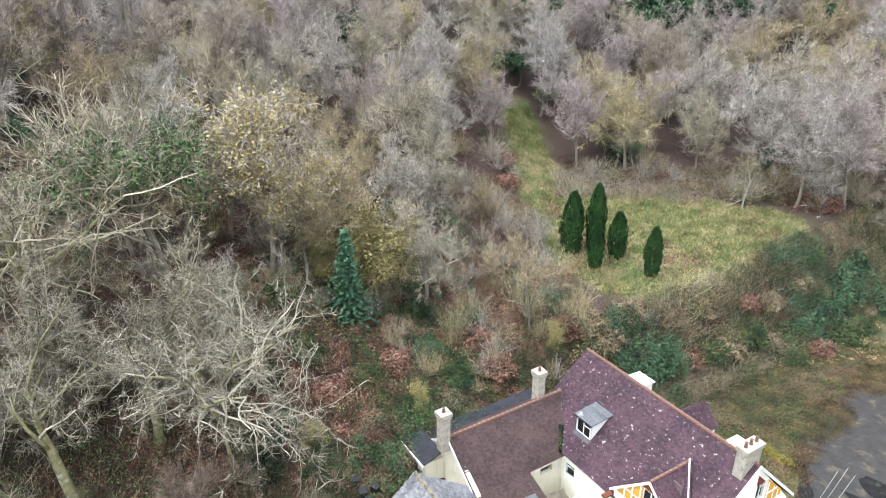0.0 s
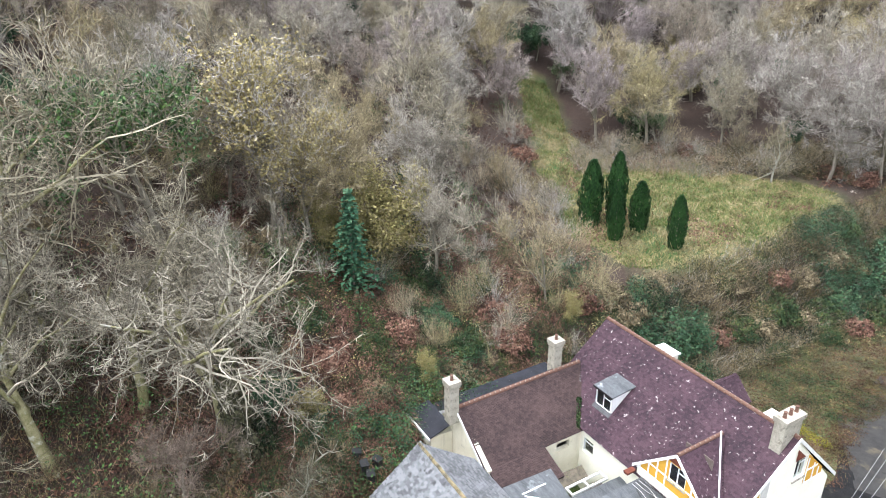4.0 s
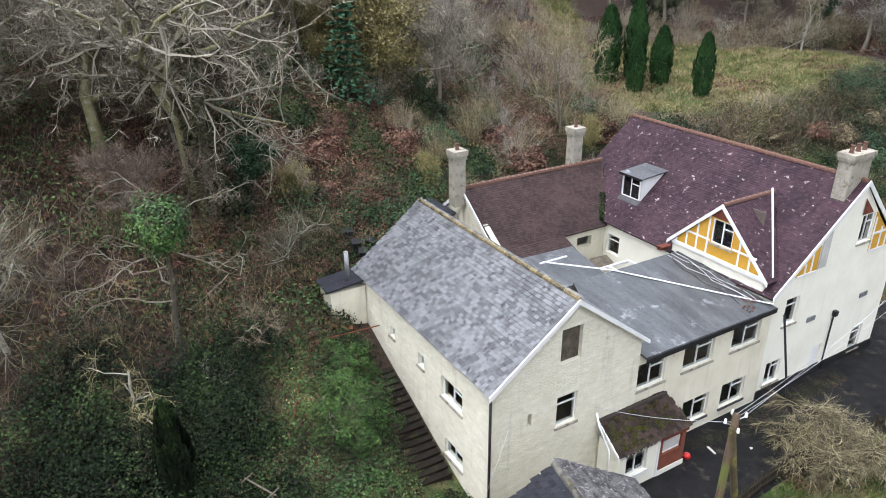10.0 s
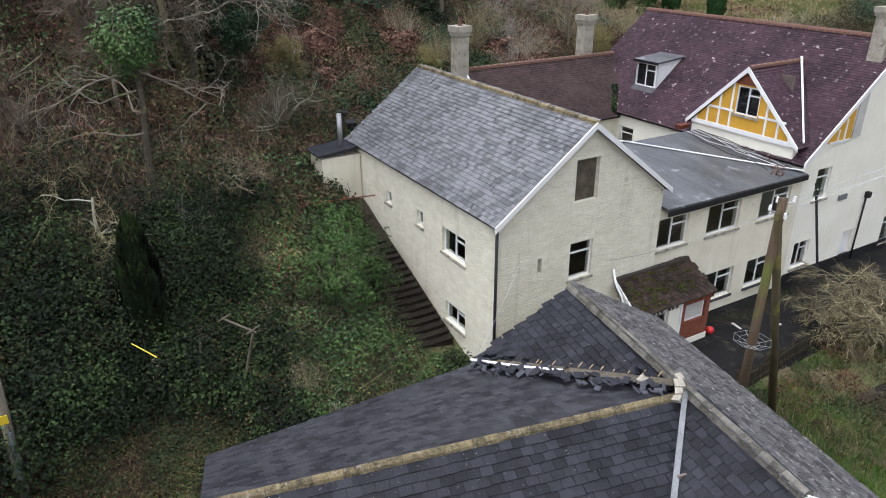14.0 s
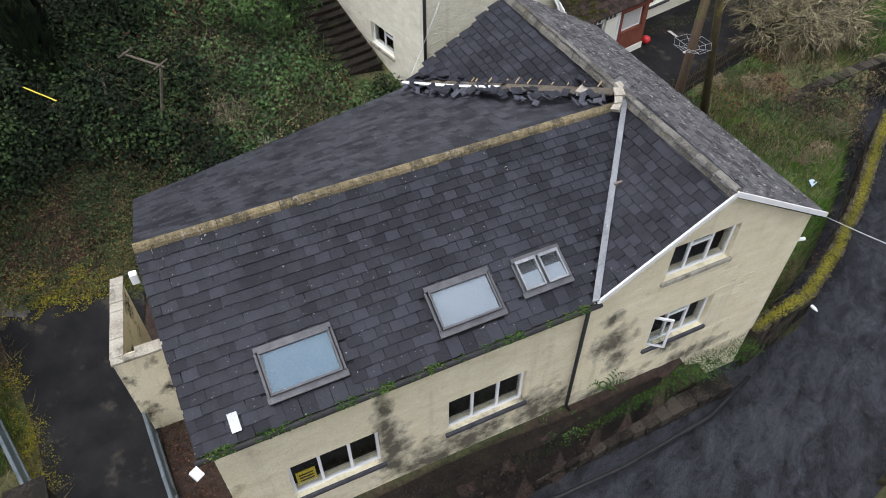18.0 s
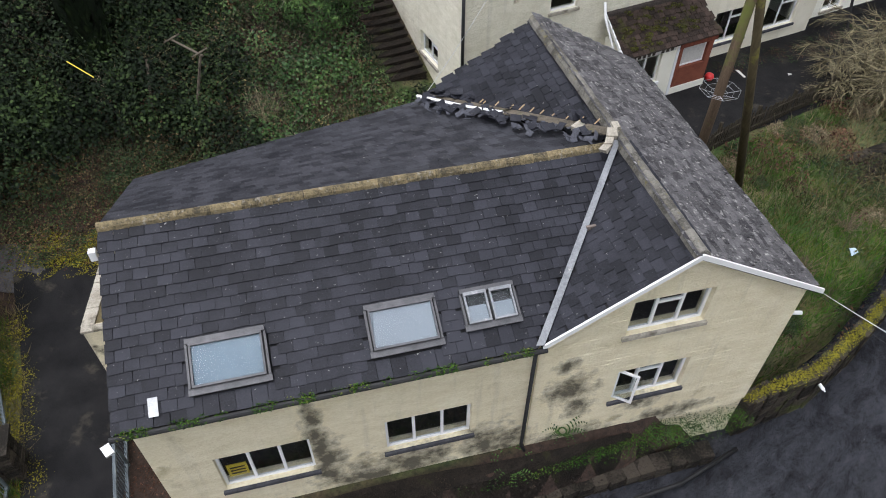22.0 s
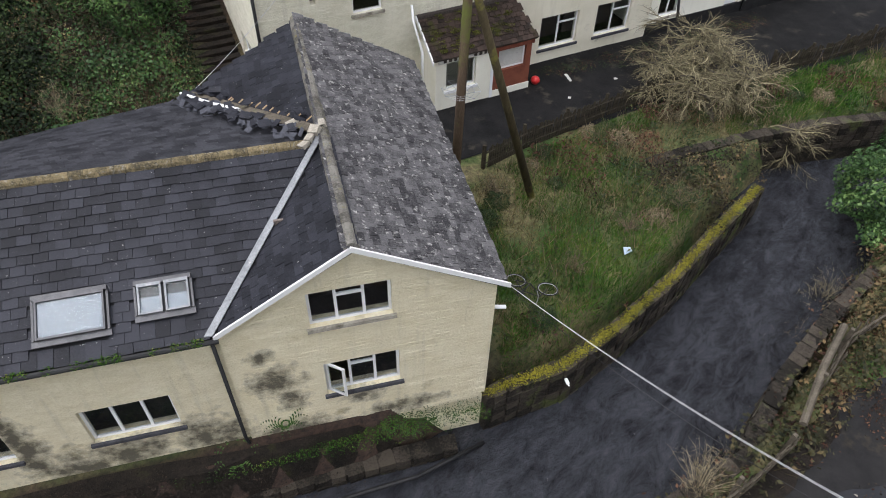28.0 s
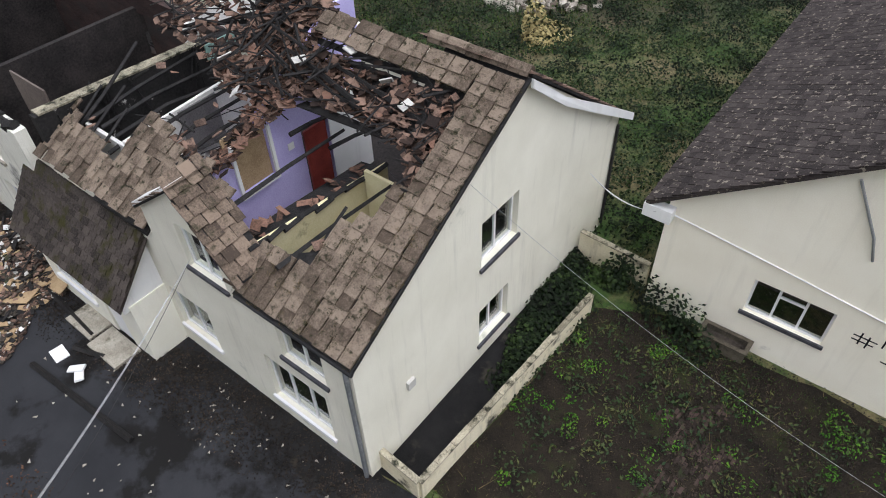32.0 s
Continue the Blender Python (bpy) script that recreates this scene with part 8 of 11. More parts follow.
def bank_wall(name, label, path, z0, z1, thick, moss=True, seed=1, course=0.32, singles=True):
    """A rubble wall along a bank: core, face stones and a cap."""
    w = thing(name, label, "wall", kind="structure")
    core = Shape()
    for (xa, ya), (xb, yb) in zip(path, path[1:]):
        d = Vector((xb - xa, yb - ya, 0)).normalized()
        n = Vector((-d.y, d.x, 0)) * (thick / 2 - 0.05)
        a, b = Vector((xa, ya, z0)) - d * 0.08, Vector((xb, yb, z0)) + d * 0.08
        core.slab([a - n, b - n, b + n, a + n], (0, 0, z1 - z0 - 0.03))
    part("core", core, M["stone_bank"], w)
    rng = random.Random(seed)
    shapes = [rough_block(i, 0.42, thick * 1.04, course * 0.92).mesh("stone", M["stone_bank"]) for i in range(4)]
    k = 0
    for j in range(int((z1 - z0) / course)):
        for x, y, a in along(path, 0.44):
            k += 1
            if k > 300:
                break
            part("stone", shapes[rng.randrange(4)], None, w, m=pose(x, y, z1 - (j + 0.5) * course, rng.uniform(-2, 2), rng.uniform(-2, 2), a + rng.uniform(-4, 4)) @ Matrix.Diagonal((rng.uniform(0.85, 1.1), rng.uniform(0.95, 1.06), 1, 1)))
    if moss:
        rs_ = np.random.RandomState(seed)
        pts = np.array([(x, y) for x, y, a in along(path, 0.05)])
        pts = pts[rs_.randint(0, len(pts), len(pts) * 24)] + rs_.normal(size=(len(pts) * 24, 2)) * thick * 0.19
        P = np.stack([pts[:, 0], pts[:, 1], np.full(len(pts), z1) + rs_.uniform(-0.03, 0.05, len(pts))], 1)
        N = np.array([0, 0, 1.0]) + rs_.normal(size=P.shape) * 0.4
        N /= np.linalg.norm(N, axis=1, keepdims=True)
        part("moss", quads("moss", leaf_quads(P, N, 0.045, rs_, 0.8), "moss"), None, w, "yellow-green moss on the cap", kind="stuff")
    return w


QUAY = [(19.35, 23.1), (17.4, 20.6), (15.8, 18.45), (13.85, 16.2), (12.2, 14.6), (10.75, 13.85), (10.1, 13.45)]
bank_wall("quay_wall", "low stone river wall with a mossy yellow-green cap", QUAY, -2.2, -0.1, 0.45, seed=3)
bank_wall("river_wall", "dark rubble retaining wall above the river", [(15.6, 23.9), (17.2, 24.8), (19.8, 26.1), (22.6, 27.25), (26.3, 28.35), (29.3, 29.3), (36, 32.5), (46, 37.5)], -2.2, 0.12, 0.5, False, 4)
bank_wall("river_wall", "crumbling stone bank wall overgrown with brambles", [(12.6, 9.4), (13.6, 10.05), (15.1, 11.05), (16.6, 12.15), (17.6, 13.75), (18.4, 15.0), (20.2, 17.2), (22.2, 19.3)], -2.2, 0.06, 0.45, False, 5)
bank_wall("river_ledge", "narrow stone ledge at the foot of the house wall", [(9.2, 12.55), (5.0, 10.9), (1.0, 9.45), (-3.2, 7.95)], -2.2, -1.3, 0.5, False, 6)


def picket_fence(label, path, high=0.95, step=0.14, lean=3, mat="wood_grey", rails=True, first=300):
    f = thing("picket_fence", label, "fence")
    me = Shape().box((-0.045, -0.011, 0), (0.045, 0.011, high - 0.06)).add([(-0.045, -0.011, high - 0.06), (0.045, -0.011, high - 0.06), (0, -0.011, high), (-0.045, 0.011, high - 0.06), (0.045, 0.011, high - 0.06), (0, 0.011, high)], [(0, 1, 2), (5, 4, 3), (0, 2, 5, 3), (1, 4, 5, 2)]).mesh("picket", M[mat])
    rng = random.Random(len(path))
    for i, (x, y, a) in enumerate(along(path, step)):
        if i < first and rng.random() > 0.06:
            part("picket", me, None, f, m=pose(x, y, float(land(x, y)), rng.uniform(-lean, lean), rng.uniform(-lean, lean), a) @ Matrix.Diagonal((1, 1, rng.uniform(0.9, 1.05), 1)))
    post = Shape().box((-0.05, -0.05, 0), (0.05, 0.05, high + 0.1)).mesh("post", M[mat])
    for x, y, a in along(path, 2.0):
        part("post", post, None, f, m=pose(x, y, float(land(x, y)), 0, 0, a) @ pose(0, 0.08, 0, rng.uniform(-3, 3), rng.uniform(-3, 3)))
    if rails:
        for z in (0.25, high - 0.25):
            for (xa, ya), (xb, yb) in zip(path, path[1:]):
                part("rail", Shape().tube([(xa, ya, float(land(xa, ya)) + z), (xb, yb, float(land(xb, yb)) + z)], 0.035, 4), M[mat], f)
    return f


picket_fence("dark weathered close-boarded picket fence along the lane", [(9.5, 22.75), (11.0, 24.2), (12.5, 25.4), (14.2, 26.75), (16.0, 28.0), (18.5, 29.4)], 0.95, 0.112, 2, "wood_dark")
picket_fence("dark weathered close-boarded picket fence along the lane", [(21.5, 30.9), (24.2, 32.2), (27.5, 34.4)], 0.95, 0.112, 2, "wood_dark")
picket_fence("leaning picket fence on top of the river bank", [(12.9, 8.6), (13.96, 9.4), (15.2, 10.3), (16.5, 11.3), (17.75, 12.45)], 1.0, 0.12, 5)
picket_fence("broken picket fence on the river bank", [(18.9, 14.2), (20.1, 15.9), (21.7, 17.1)], 0.9, 0.15, 8)
picket_fence("grey picket fence among brambles", [(21.7, 17.1), (22.9, 16.75), (24.4, 15.95)], 0.9, 0.14, 4)
rail = thing("rail_fence", "old timber rail fence beside the drive", "fence")
part("rail", Shape().tube([(24.5, 15.7, 0.75), (27.6, 17.65, 0.85), (33, 20.6, 0.8), (35, 21.9, 0.8)], 0.09, 6), M["wood_grey"], rail)
for x, y in ((24.5, 15.7), (27.6, 17.65), (30.4, 19.1), (33, 20.6), (35, 21.9)):
    part("post", Shape().box((x - 0.07, y - 0.07, -0.1), (x + 0.07, y + 0.07, 0.9)), M["wood_grey"], rail)
beam = thing("timber_beam", "long fallen timber leaning on the fence", "timber")
part("beam", Shape().tube([(18.0, 12.9, 0.7), (18.9, 14.6, 0.9), (19.8, 16.0, 1.0)], 0.1, 6), M["wood_grey"], beam)
pole = thing("timber_post", "tall bare timber pole on the bank", "post")
part("pole", Shape().tube([(26.6, 18.4, -0.1), (27.6, 19.4, 4.2)], [0.09, 0.07], 8), M["wood_grey"], pole)


def grass_patch(label, n, box, keep, high, mat, width=0.012, lean=0.45, name="grass"):
    rs_ = np.random.RandomState(n)
    quads(name, blades(rs_, scatter(rs_, n, box, keep), high, width, lean), mat, label=label, category="grass", tri=True)


LOT = [(9.4, 22.3), (12.6, 25.0), (16.0, 27.6), (22, 30.7), (27.5, 33.9), (36, 33.0), (29.2, 29.6), (22.4, 27.5), (19.7, 26.3), (17, 25.0), (15.5, 23.9), (19.2, 23.4), (15.5, 18.6), (12.0, 14.9), (10.6, 14.2), (8.3, 20.5)]
in_lot = lambda x, y: in_poly(x, y, LOT)
grass_patch("long green grass on the plot by the river", 34000, (8, 36, 13, 34), lambda x, y: in_lot(x, y) & (wobble(x * 1.9, y * 1.7) > -0.4), 0.26, "grass")
grass_patch("long bleached grass on the plot by the river", 9000, (8, 36, 13, 34), lambda x, y: in_lot(x, y) & (wobble(x * 1.9, y * 1.7) < 0.0), 0.34, "dry_grass", lean=0.7)
grass_patch("fresh bright green grass on the plot by the river", 14000, (8, 36, 13, 34), lambda x, y: in_lot(x, y) & (wobble(x * 1.9 + 2, y * 1.7) > 0.2), 0.24, "grass_fresh")
rs = np.random.RandomState(15)
quads("weeds", mounds(rs, scatter(rs, 150, (8, 36, 13, 34), lambda x, y: in_lot(x, y) & (wobble(x * 1.5, y * 1.9) > 0.1)), 26, 0.35, 0.3, 0.13, 0.45), "weed_green", label="fresh green weeds in the long grass", category="weeds")
quads("brambles", mounds(rs, scatter(rs, 150, (8, 36, 13, 34), lambda x, y: in_lot(x, y) & (wobble(x * 1.5 + 4, y * 1.9) > 0.25)), 30, 0.4, 0.4, 0.14, 0.4), "leaf_litter", label="dead brown bramble stems in the long grass", category="brambles")
FIELD = lambda x, y: meadow(x, y) > 0.45
grass_patch("rough tussocky grass of the field", 30000, (8, 50, 62, 118), FIELD, 0.4, "field_dry", 0.05, 0.6)
grass_patch("green grass of the field", 30000, (8, 50, 62, 118), lambda x, y: FIELD(x, y) & (wobble(x * 0.8, y * 0.9) > -0.3), 0.3, "field_grass", 0.06, 0.6)
mrng = random.Random(52)
for i, (x, y) in enumerate(scatter(np.random.RandomState(52), 34, (8, 34, 13, 33), in_lot).tolist()):
    plant(domes[mrng.choice((1, 1, 2))], x, y, i * 50, mrng.uniform(0.14, 0.3))
rs = np.random.RandomState(14)
CORNER = lambda x, y: in_poly(x, y, [(15.2, 23.2), (17.5, 21.6), (19.3, 23.2), (21.6, 26.2), (19.8, 25.7), (17.2, 24.4)])
quads("brambles", mounds(rs, scatter(rs, 90, (14, 22, 21, 27), CORNER), 40, 0.5, 0.4, 0.11, 0.4), "mud", label="dead brown scrub below the old wall", category="scrub")
quads("brambles", mounds(rs, scatter(rs, 90, (14, 22, 21, 27), CORNER), 40, 0.45, 0.4, 0.13, 0.5), "bramble", label="brambles below the old wall", category="brambles")
quads("dead_stems", blades(rs, scatter(rs, 1800, (8, 36, 13, 34), in_lot), 0.8, 0.012, 0.3), "twig_brown", label="dead brown stems standing in the grass", category="weeds", tri=True)
BANK = lambda x, y: (river_distance(x, y) > 2.3) & in_poly(x, y, [(12, 8), (18.6, 12.8), (21, 15.6), (25, 15.5), (36, 22), (36, 28), (26, 24.5), (22, 22.5), (19.4, 17.5), (16.8, 13.6), (12.5, 10.4)])
quads("brambles", mounds(rs, scatter(rs, 620, (12, 36, 8, 28), BANK), 28, 0.5, 0.5, 0.15, 0.6), "bramble", label="brambles and weeds over the river bank", category="brambles")
quads("dead_leaves", mounds(rs, scatter(rs, 420, (12, 37, 8, 28), BANK), 26, 0.6, 0.12, 0.12, 0.6), "leaf_litter", label="fallen leaves along the bank", category="leaves")
grass_patch("dry grass on the river bank", 6000, (12, 37, 8, 28), BANK, 0.35, "dry_grass", lean=0.7)
YEDGE = lambda x, y: in_poly(x, y, [(14.2, 8.8), (17.6, 11.6), (20.6, 14.6), (25, 15.6), (37, 21.8), (38, 20.2), (27.6, 14.4), (26, 13.5), (22.7, 13.0), (19.5, 10.8), (16.5, 9.0)]) & (wobble(x * 2.1, y * 1.8) > -0.45)
quads("dead_leaves", mounds(rs, scatter(rs, 900, (14, 38, 7, 22), YEDGE), 13, 0.55, 0.05, 0.065, 0.6, np.full(900, 0.065)), "mud", label="brown leaves drifted over the edge of the yard", category="leaves")
quads("dead_leaves", mounds(rs, scatter(rs, 520, (14, 38, 7, 22), YEDGE), 13, 0.5, 0.05, 0.07, 0.6, np.full(520, 0.068)), "leaf_litter", label="fresh brown leaves along the edge of the yard", category="leaves")
WALLFOOT = lambda x, y: in_poly(x, y, [(17.6, 2.6), (25.6, 9.0), (36, 16.6), (35, 17.6), (24.5, 10.6), (17.0, 3.6)])
quads("dead_leaves", mounds(rs, scatter(rs, 900, (16, 37, 2, 18), WALLFOOT), 26, 0.45, 0.06, 0.06, 0.6, np.full(900, 0.065)), "mud", label="leaf litter and dirt at the foot of the burnt house", category="leaves")
# rounded evergreen shrub over the water
rh = thing("rhododendron", "large rounded evergreen shrub with glossy leaves overhanging the river", "shrub", pose(25.2, 22.5, -0.6))
d = unit(rs, 21000)
d[:, 2] = np.abs(d[:, 2])
lump = 1 + 0.10 * np.sin(d[:, 0] * 7 + d[:, 1] * 5) + 0.08 * np.sin(d[:, 1] * 11 + d[:, 2] * 9) + 0.06 * np.sin(d[:, 0] * 15)
P = d * np.array([3.25, 3.0, 3.15]) * (lump * rs.uniform(0.82, 1.0, 21000))[:, None]
N = d * 0.6 + rs.normal(size=d.shape) * 0.5 + np.array([0, 0, 0.3])
N /= np.linalg.norm(N, axis=1, keepdims=True)
part("foliage", quads("foliage", leaf_quads(P, N, 0.155, rs, 0.5), "leaf_laurel"), None, rh, kind="stuff")
part("stem", shoots(77, 24, 2.6, 0.8, 0.03), M["bark"], rh)
apple = proto_tree(51, "spreading old tree with grey lichened branches beside the lane", "twig_apple", "bark_dark", name="apple_tree", group="", height=4.2, spread=1.6, trunk_r=0.11, twigs=8500, twig_len=0.4, droop=0.22, limbs=13, kids2=6, kids3=5, wander=0.5, low=0.12, bole=0.5, twig_w=0.0055, fan=1.6)
plant(apple, 18.6, 26.6, 40, 2.05, scz=1.3)
ivt = proto_tree(52, "ivy-covered tree trunk beside the river", "twig_brown", leaf="leaf_laurel", leaves=500, leaf_size=0.2, name="riverside_tree", group="", height=9, spread=0.8, trunk_r=0.3, twigs=500, top=(0, 6))
plant(ivt, 32.0, 25.0)
for i, (x, y, s, k) in enumerate(((21.4, 19.6, 0.5, 0), (20.2, 17.9, 0.4, 1), (15.4, 11.3, 0.45, 0), (19.4, 15.9, 0.4, 3), (28, 21.5, 0.6, 1), (26.5, 18.5, 0.45, 3), (14.5, 20.3, 0.35, 1), (16.3, 21.8, 0.35, 1), (23.5, 18.0, 0.4, 1), (29.5, 23.0, 0.5, 1), (12.6, 18.2, 0.3, 1), (18.8, 14.9, 0.3, 4), (9.9, 21.6, 0.35, 3), (21.0, 29.6, 0.4, 1))):
    plant(bushes[k], x, y, i * 70, s)


def fern(x, y, z, sc, rot, n=14):
    f = thing("fern", "green fern growing at the foot of the wall", "fern", pose(x, y, z, 0, 0, rot), "ferns at the wall")
    rng = random.Random(n)
    sh = Shape()
    for i in range(n):
        a = 6.283 * i / n + rng.uniform(-0.2, 0.2)
        dx, dy = math.cos(a), math.sin(a)
        for k in range(8):
            s = 0.06 + k * 0.055
            zz = 0.30 * math.sin(k / 7 * 2.2) * 1.0
            w = 0.085 * (1 - k / 9)
            for sg in (-1, 1):
                p = Vector((dx * s, dy * s, zz))
                q = p + Vector((-dy * sg * w + dx * 0.02, dx * sg * w + dy * 0.02, -0.02))
                sh.add([p, p + Vector((dx * 0.035, dy * 0.035, 0.01)), q], [(0, 1, 2)])
    part("frond", sh, M["leaf_feather"], f, kind="stuff")
    f.scale = (sc, sc, sc)
    return f


LM = pose(4.28, 11.39, 0, 0, 0, 20.2)
for u, v, z, sc in ((-0.4, -0.35, -0.35, 1.3), (0.9, -0.12, 0.55, 1.2), (3.5, -0.35, -0.4, 0.8), (4.0, -0.5, -0.45, 0.95), (4.5, -0.3, -0.4, 0.7), (-1.0, -0.3, -0.35, 1.0), (-1.9, -0.3, -0.35, 1.1), (-2.6, -0.35, -0.4, 0.9), (-4.0, -0.3, -0.4, 0.9)):
    p = LM @ Vector((u, v, z))
    fern(p.x, p.y, p.z, sc, u * 50)
bank = part("mud_bank", ribbon([tuple((LM @ Vector((u, -1.35, 0)))[:2]) for u in (-8.2, -5, -2, 1, 3.5, 5.2, 6.6)], [2.3, 2.3, 2.3, 2.2, 2.0, 1.7, 1.2], 0.03, 10), M["mud_bank"])
tagged(bank, "dark wet mud bank between the house wall and the river", "bank", kind="structure")
kb = thing("wall_kerb", "pale concrete kerb along the foot of the house wall", "kerb", LM, kind="structure")
for u0, u1 in ((-7.9, -5.1), (-5.09, -2.6), (-2.59, 0.4)):
    part("kerb", Shape().box((u0, -0.52, -0.9), (u1, -0.16, -0.30)), M["concrete"], kb)
dp = thing("drain_pipe", "black drain pipe lying along the foot of the bank", "pipe")
part("pipe", Shape().tube([LM @ Vector(q) for q in ((-8.0, -1.35, -1.2), (-3.0, -1.5, -1.3), (1.0, -1.55, -1.35), (4.0, -1.3, -1.45), (6.0, -0.7, -1.6))], 0.06, 8), M["black_plastic"], dp, smooth=True)
quads("dead_leaves", mounds(rs, np.array([tuple((LM @ Vector((-8 + 0.02 * i, -0.6 - 1.7 * ((i * 37) % 100) / 100, 0)))[:2]) for i in range(720)]), 44, 0.4, 0.12, 0.06, 0.5), "mud", label="dark mud and rotting leaves on the river edge", category="leaf litter")
quads("weeds", mounds(rs, np.array([tuple((LM @ Vector((u, -0.18 - 0.4 * (i % 5) / 4, 0)))[:2]) for i, u in enumerate(np.linspace(-7.8, 6.0, 260))]), 50, 0.2, 0.13, 0.045, 0.5, np.full(260, -0.33)), "grass", label="moss and weeds on the ledge under the wall", category="weeds")

# ---- poles, cables, small things on the plot ----
p1 = thing("utility_pole", "leaning wooden utility pole with green algae", "pole")
part("pole", Shape().tube([POLE_B0, POLE_T], [0.14, 0.105], 10), M["wood_algae"], p1, smooth=True)
p2 = thing("utility_pole", "brown wooden utility pole with insulators", "pole")
part("pole", Shape().tube([POLE_A0, POLE_T2], [0.15, 0.12], 10), M["wood_pole"], p2, smooth=True)
tp = Vector(POLE_T2)
for i in range(4):
    a = i * 1.57
    part("bracket", Shape().tube([tp + Vector((0, 0, -0.2 - 0.12 * i)), tp + Vector((math.cos(a) * 0.3, math.sin(a) * 0.3, -0.1 - 0.12 * i))], 0.02, 5), M["steel"], p2)
    part("insulator", Shape().tube([tp + Vector((math.cos(a) * 0.3, math.sin(a) * 0.3, -0.1 - 0.12 * i)), tp + Vector((math.cos(a) * 0.3, math.sin(a) * 0.3, 0.05 - 0.12 * i))], [0.05, 0.035], 8), M["upvc"], p2)
gz = Vector((8.73, 19.2, 5.42))
for i in range(8):
    a = i * math.pi / 4
    part("guard_arm", Shape().tube([gz, gz + Vector((math.cos(a) * 0.55, math.sin(a) * 0.55, 0.16))], 0.006, 5), M["steel"], p2)
for q in (0.22, 0.38, 0.54):
    part("guard_wire", Shape().tube([gz + Vector((math.cos(i * math.pi / 4) * q, math.sin(i * math.pi / 4) * q, 0.29 * q)) for i in range(9)], 0.0045, 5), M["steel"], p2, "wire ring of the climbing guard")
lp = thing("lane_pole", "slim black pole standing in the lane", "pole")
part("pole", Shape().tube([LANE0, LANE1], 0.06, 8), M["black_plastic"], lp)


def cable(name, label, a, b, sag, r=0.012, mat="cable", n=24, strands=1):
    c = thing(name, label, "cable")
    a, b = Vector(a), Vector(b)
    for k in range(strands):
        off = Vector((0.03 * k, -0.04 * k, 0.08 * k))
        pts = [a.lerp(b, i / n) + Vector((0, 0, -4 * (sag + 0.1 * k) * (i / n) * (1 - i / n))) + (off * math.sin(math.pi * i / n)) for i in range(n + 1)]
        part("wire", Shape().tube(pts, r, 5), M[mat], c, smooth=True)
    return c


BM = pose(18.1, 2.88, 0, 0, 0, 37.5)
eave_se = LM @ Vector((6.42, -0.12, 4.25))
b_at = BM @ Vector((4.93, 0.06, 4.8))
cable("service_cable", "pale twisted cables slung across the river", eave_se, b_at, 0.75, 0.0055, strands=2)
cable("thin_wire", "thin dark wire slung across the river", eave_se + Vector((0, 0, -0.1)), BM @ Vector((5.3, 0.06, 4.3)), 1.2, 0.006, "black_plastic")
for dz, far in ((0, (30, 40, 8.2)), (-0.15, (30.4, 39.6, 7.9)), (-0.35, (29.6, 40.4, 7.6))):
    cable("overhead_wire", "overhead wire along the lane", tp + Vector((0, 0, dz)), far, 0.7, 0.007)
cable("overhead_wire", "wire from the pole to the stone house", tp + Vector((0, 0, -0.3)), S_HOUSE @ Vector((5.6, 0.2, 4.4)), 0.2, 0.01)
cable("thin_wire", "loose wire hanging from the slate roof to the stone house", LM @ Vector((-0.4, 9.1, 4.4)), S_HOUSE @ Vector((1.2, 0.2, 5.4)), 0.1, 0.008)


def bicycle():
    b = thing("bicycle", "small dark bicycle lying in the long grass", "bicycle", pose(11.25, 17.2, 0.22, 78, 0, -14))
    for x in (-0.5, 0.5):
        ring = [(x + 0.31 * math.cos(a * math.pi / 12), 0, 0.31 * math.sin(a * math.pi / 12)) for a in range(25)]
        w = part("wheel", Shape().tube(ring, 0.02, 6, False), M["black_plastic"], b)
        part("rim", Shape().tube([(x + (p[0] - x) * 0.92, 0, p[2] * 0.92) for p in ring], 0.012, 5, False), M["steel"], w)
        part("spokes", Shape().add([q for k in range(12) for q in ((x, 0.004, 0.004), (x, -0.004, -0.004), (x + 0.29 * math.cos(k * 0.5236), 0, 0.29 * math.sin(k * 0.5236)))], [(3 * k, 3 * k + 1, 3 * k + 2) for k in range(12)]), M["steel"], w)
    for pts in (((-0.5, 0, 0), (-0.05, 0, -0.03)), ((-0.5, 0, 0), (-0.18, 0, 0.42)), ((-0.05, 0, -0.03), (-0.2, 0, 0.5)), ((-0.05, 0, -0.03), (0.36, 0, 0.42)), ((-0.18, 0, 0.42), (0.34, 0, 0.48)), ((0.5, 0, 0), (0.32, 0, 0.55))):
        part("frame_tube", Shape().tube(pts, 0.018, 6), M["black_plastic"], b)
    part("saddle", Shape().tube([(-0.32, 0, 0.52), (-0.2, 0, 0.53), (-0.08, 0, 0.52)], [0.07, 0.05, 0.02], 8), M["black_plastic"], b)
    part("handlebar", Shape().tube([(0.26, -0.28, 0.62), (0.32, -0.1, 0.6), (0.32, 0.1, 0.6), (0.26, 0.28, 0.62)], 0.014, 6), M["steel"], b)
    return b


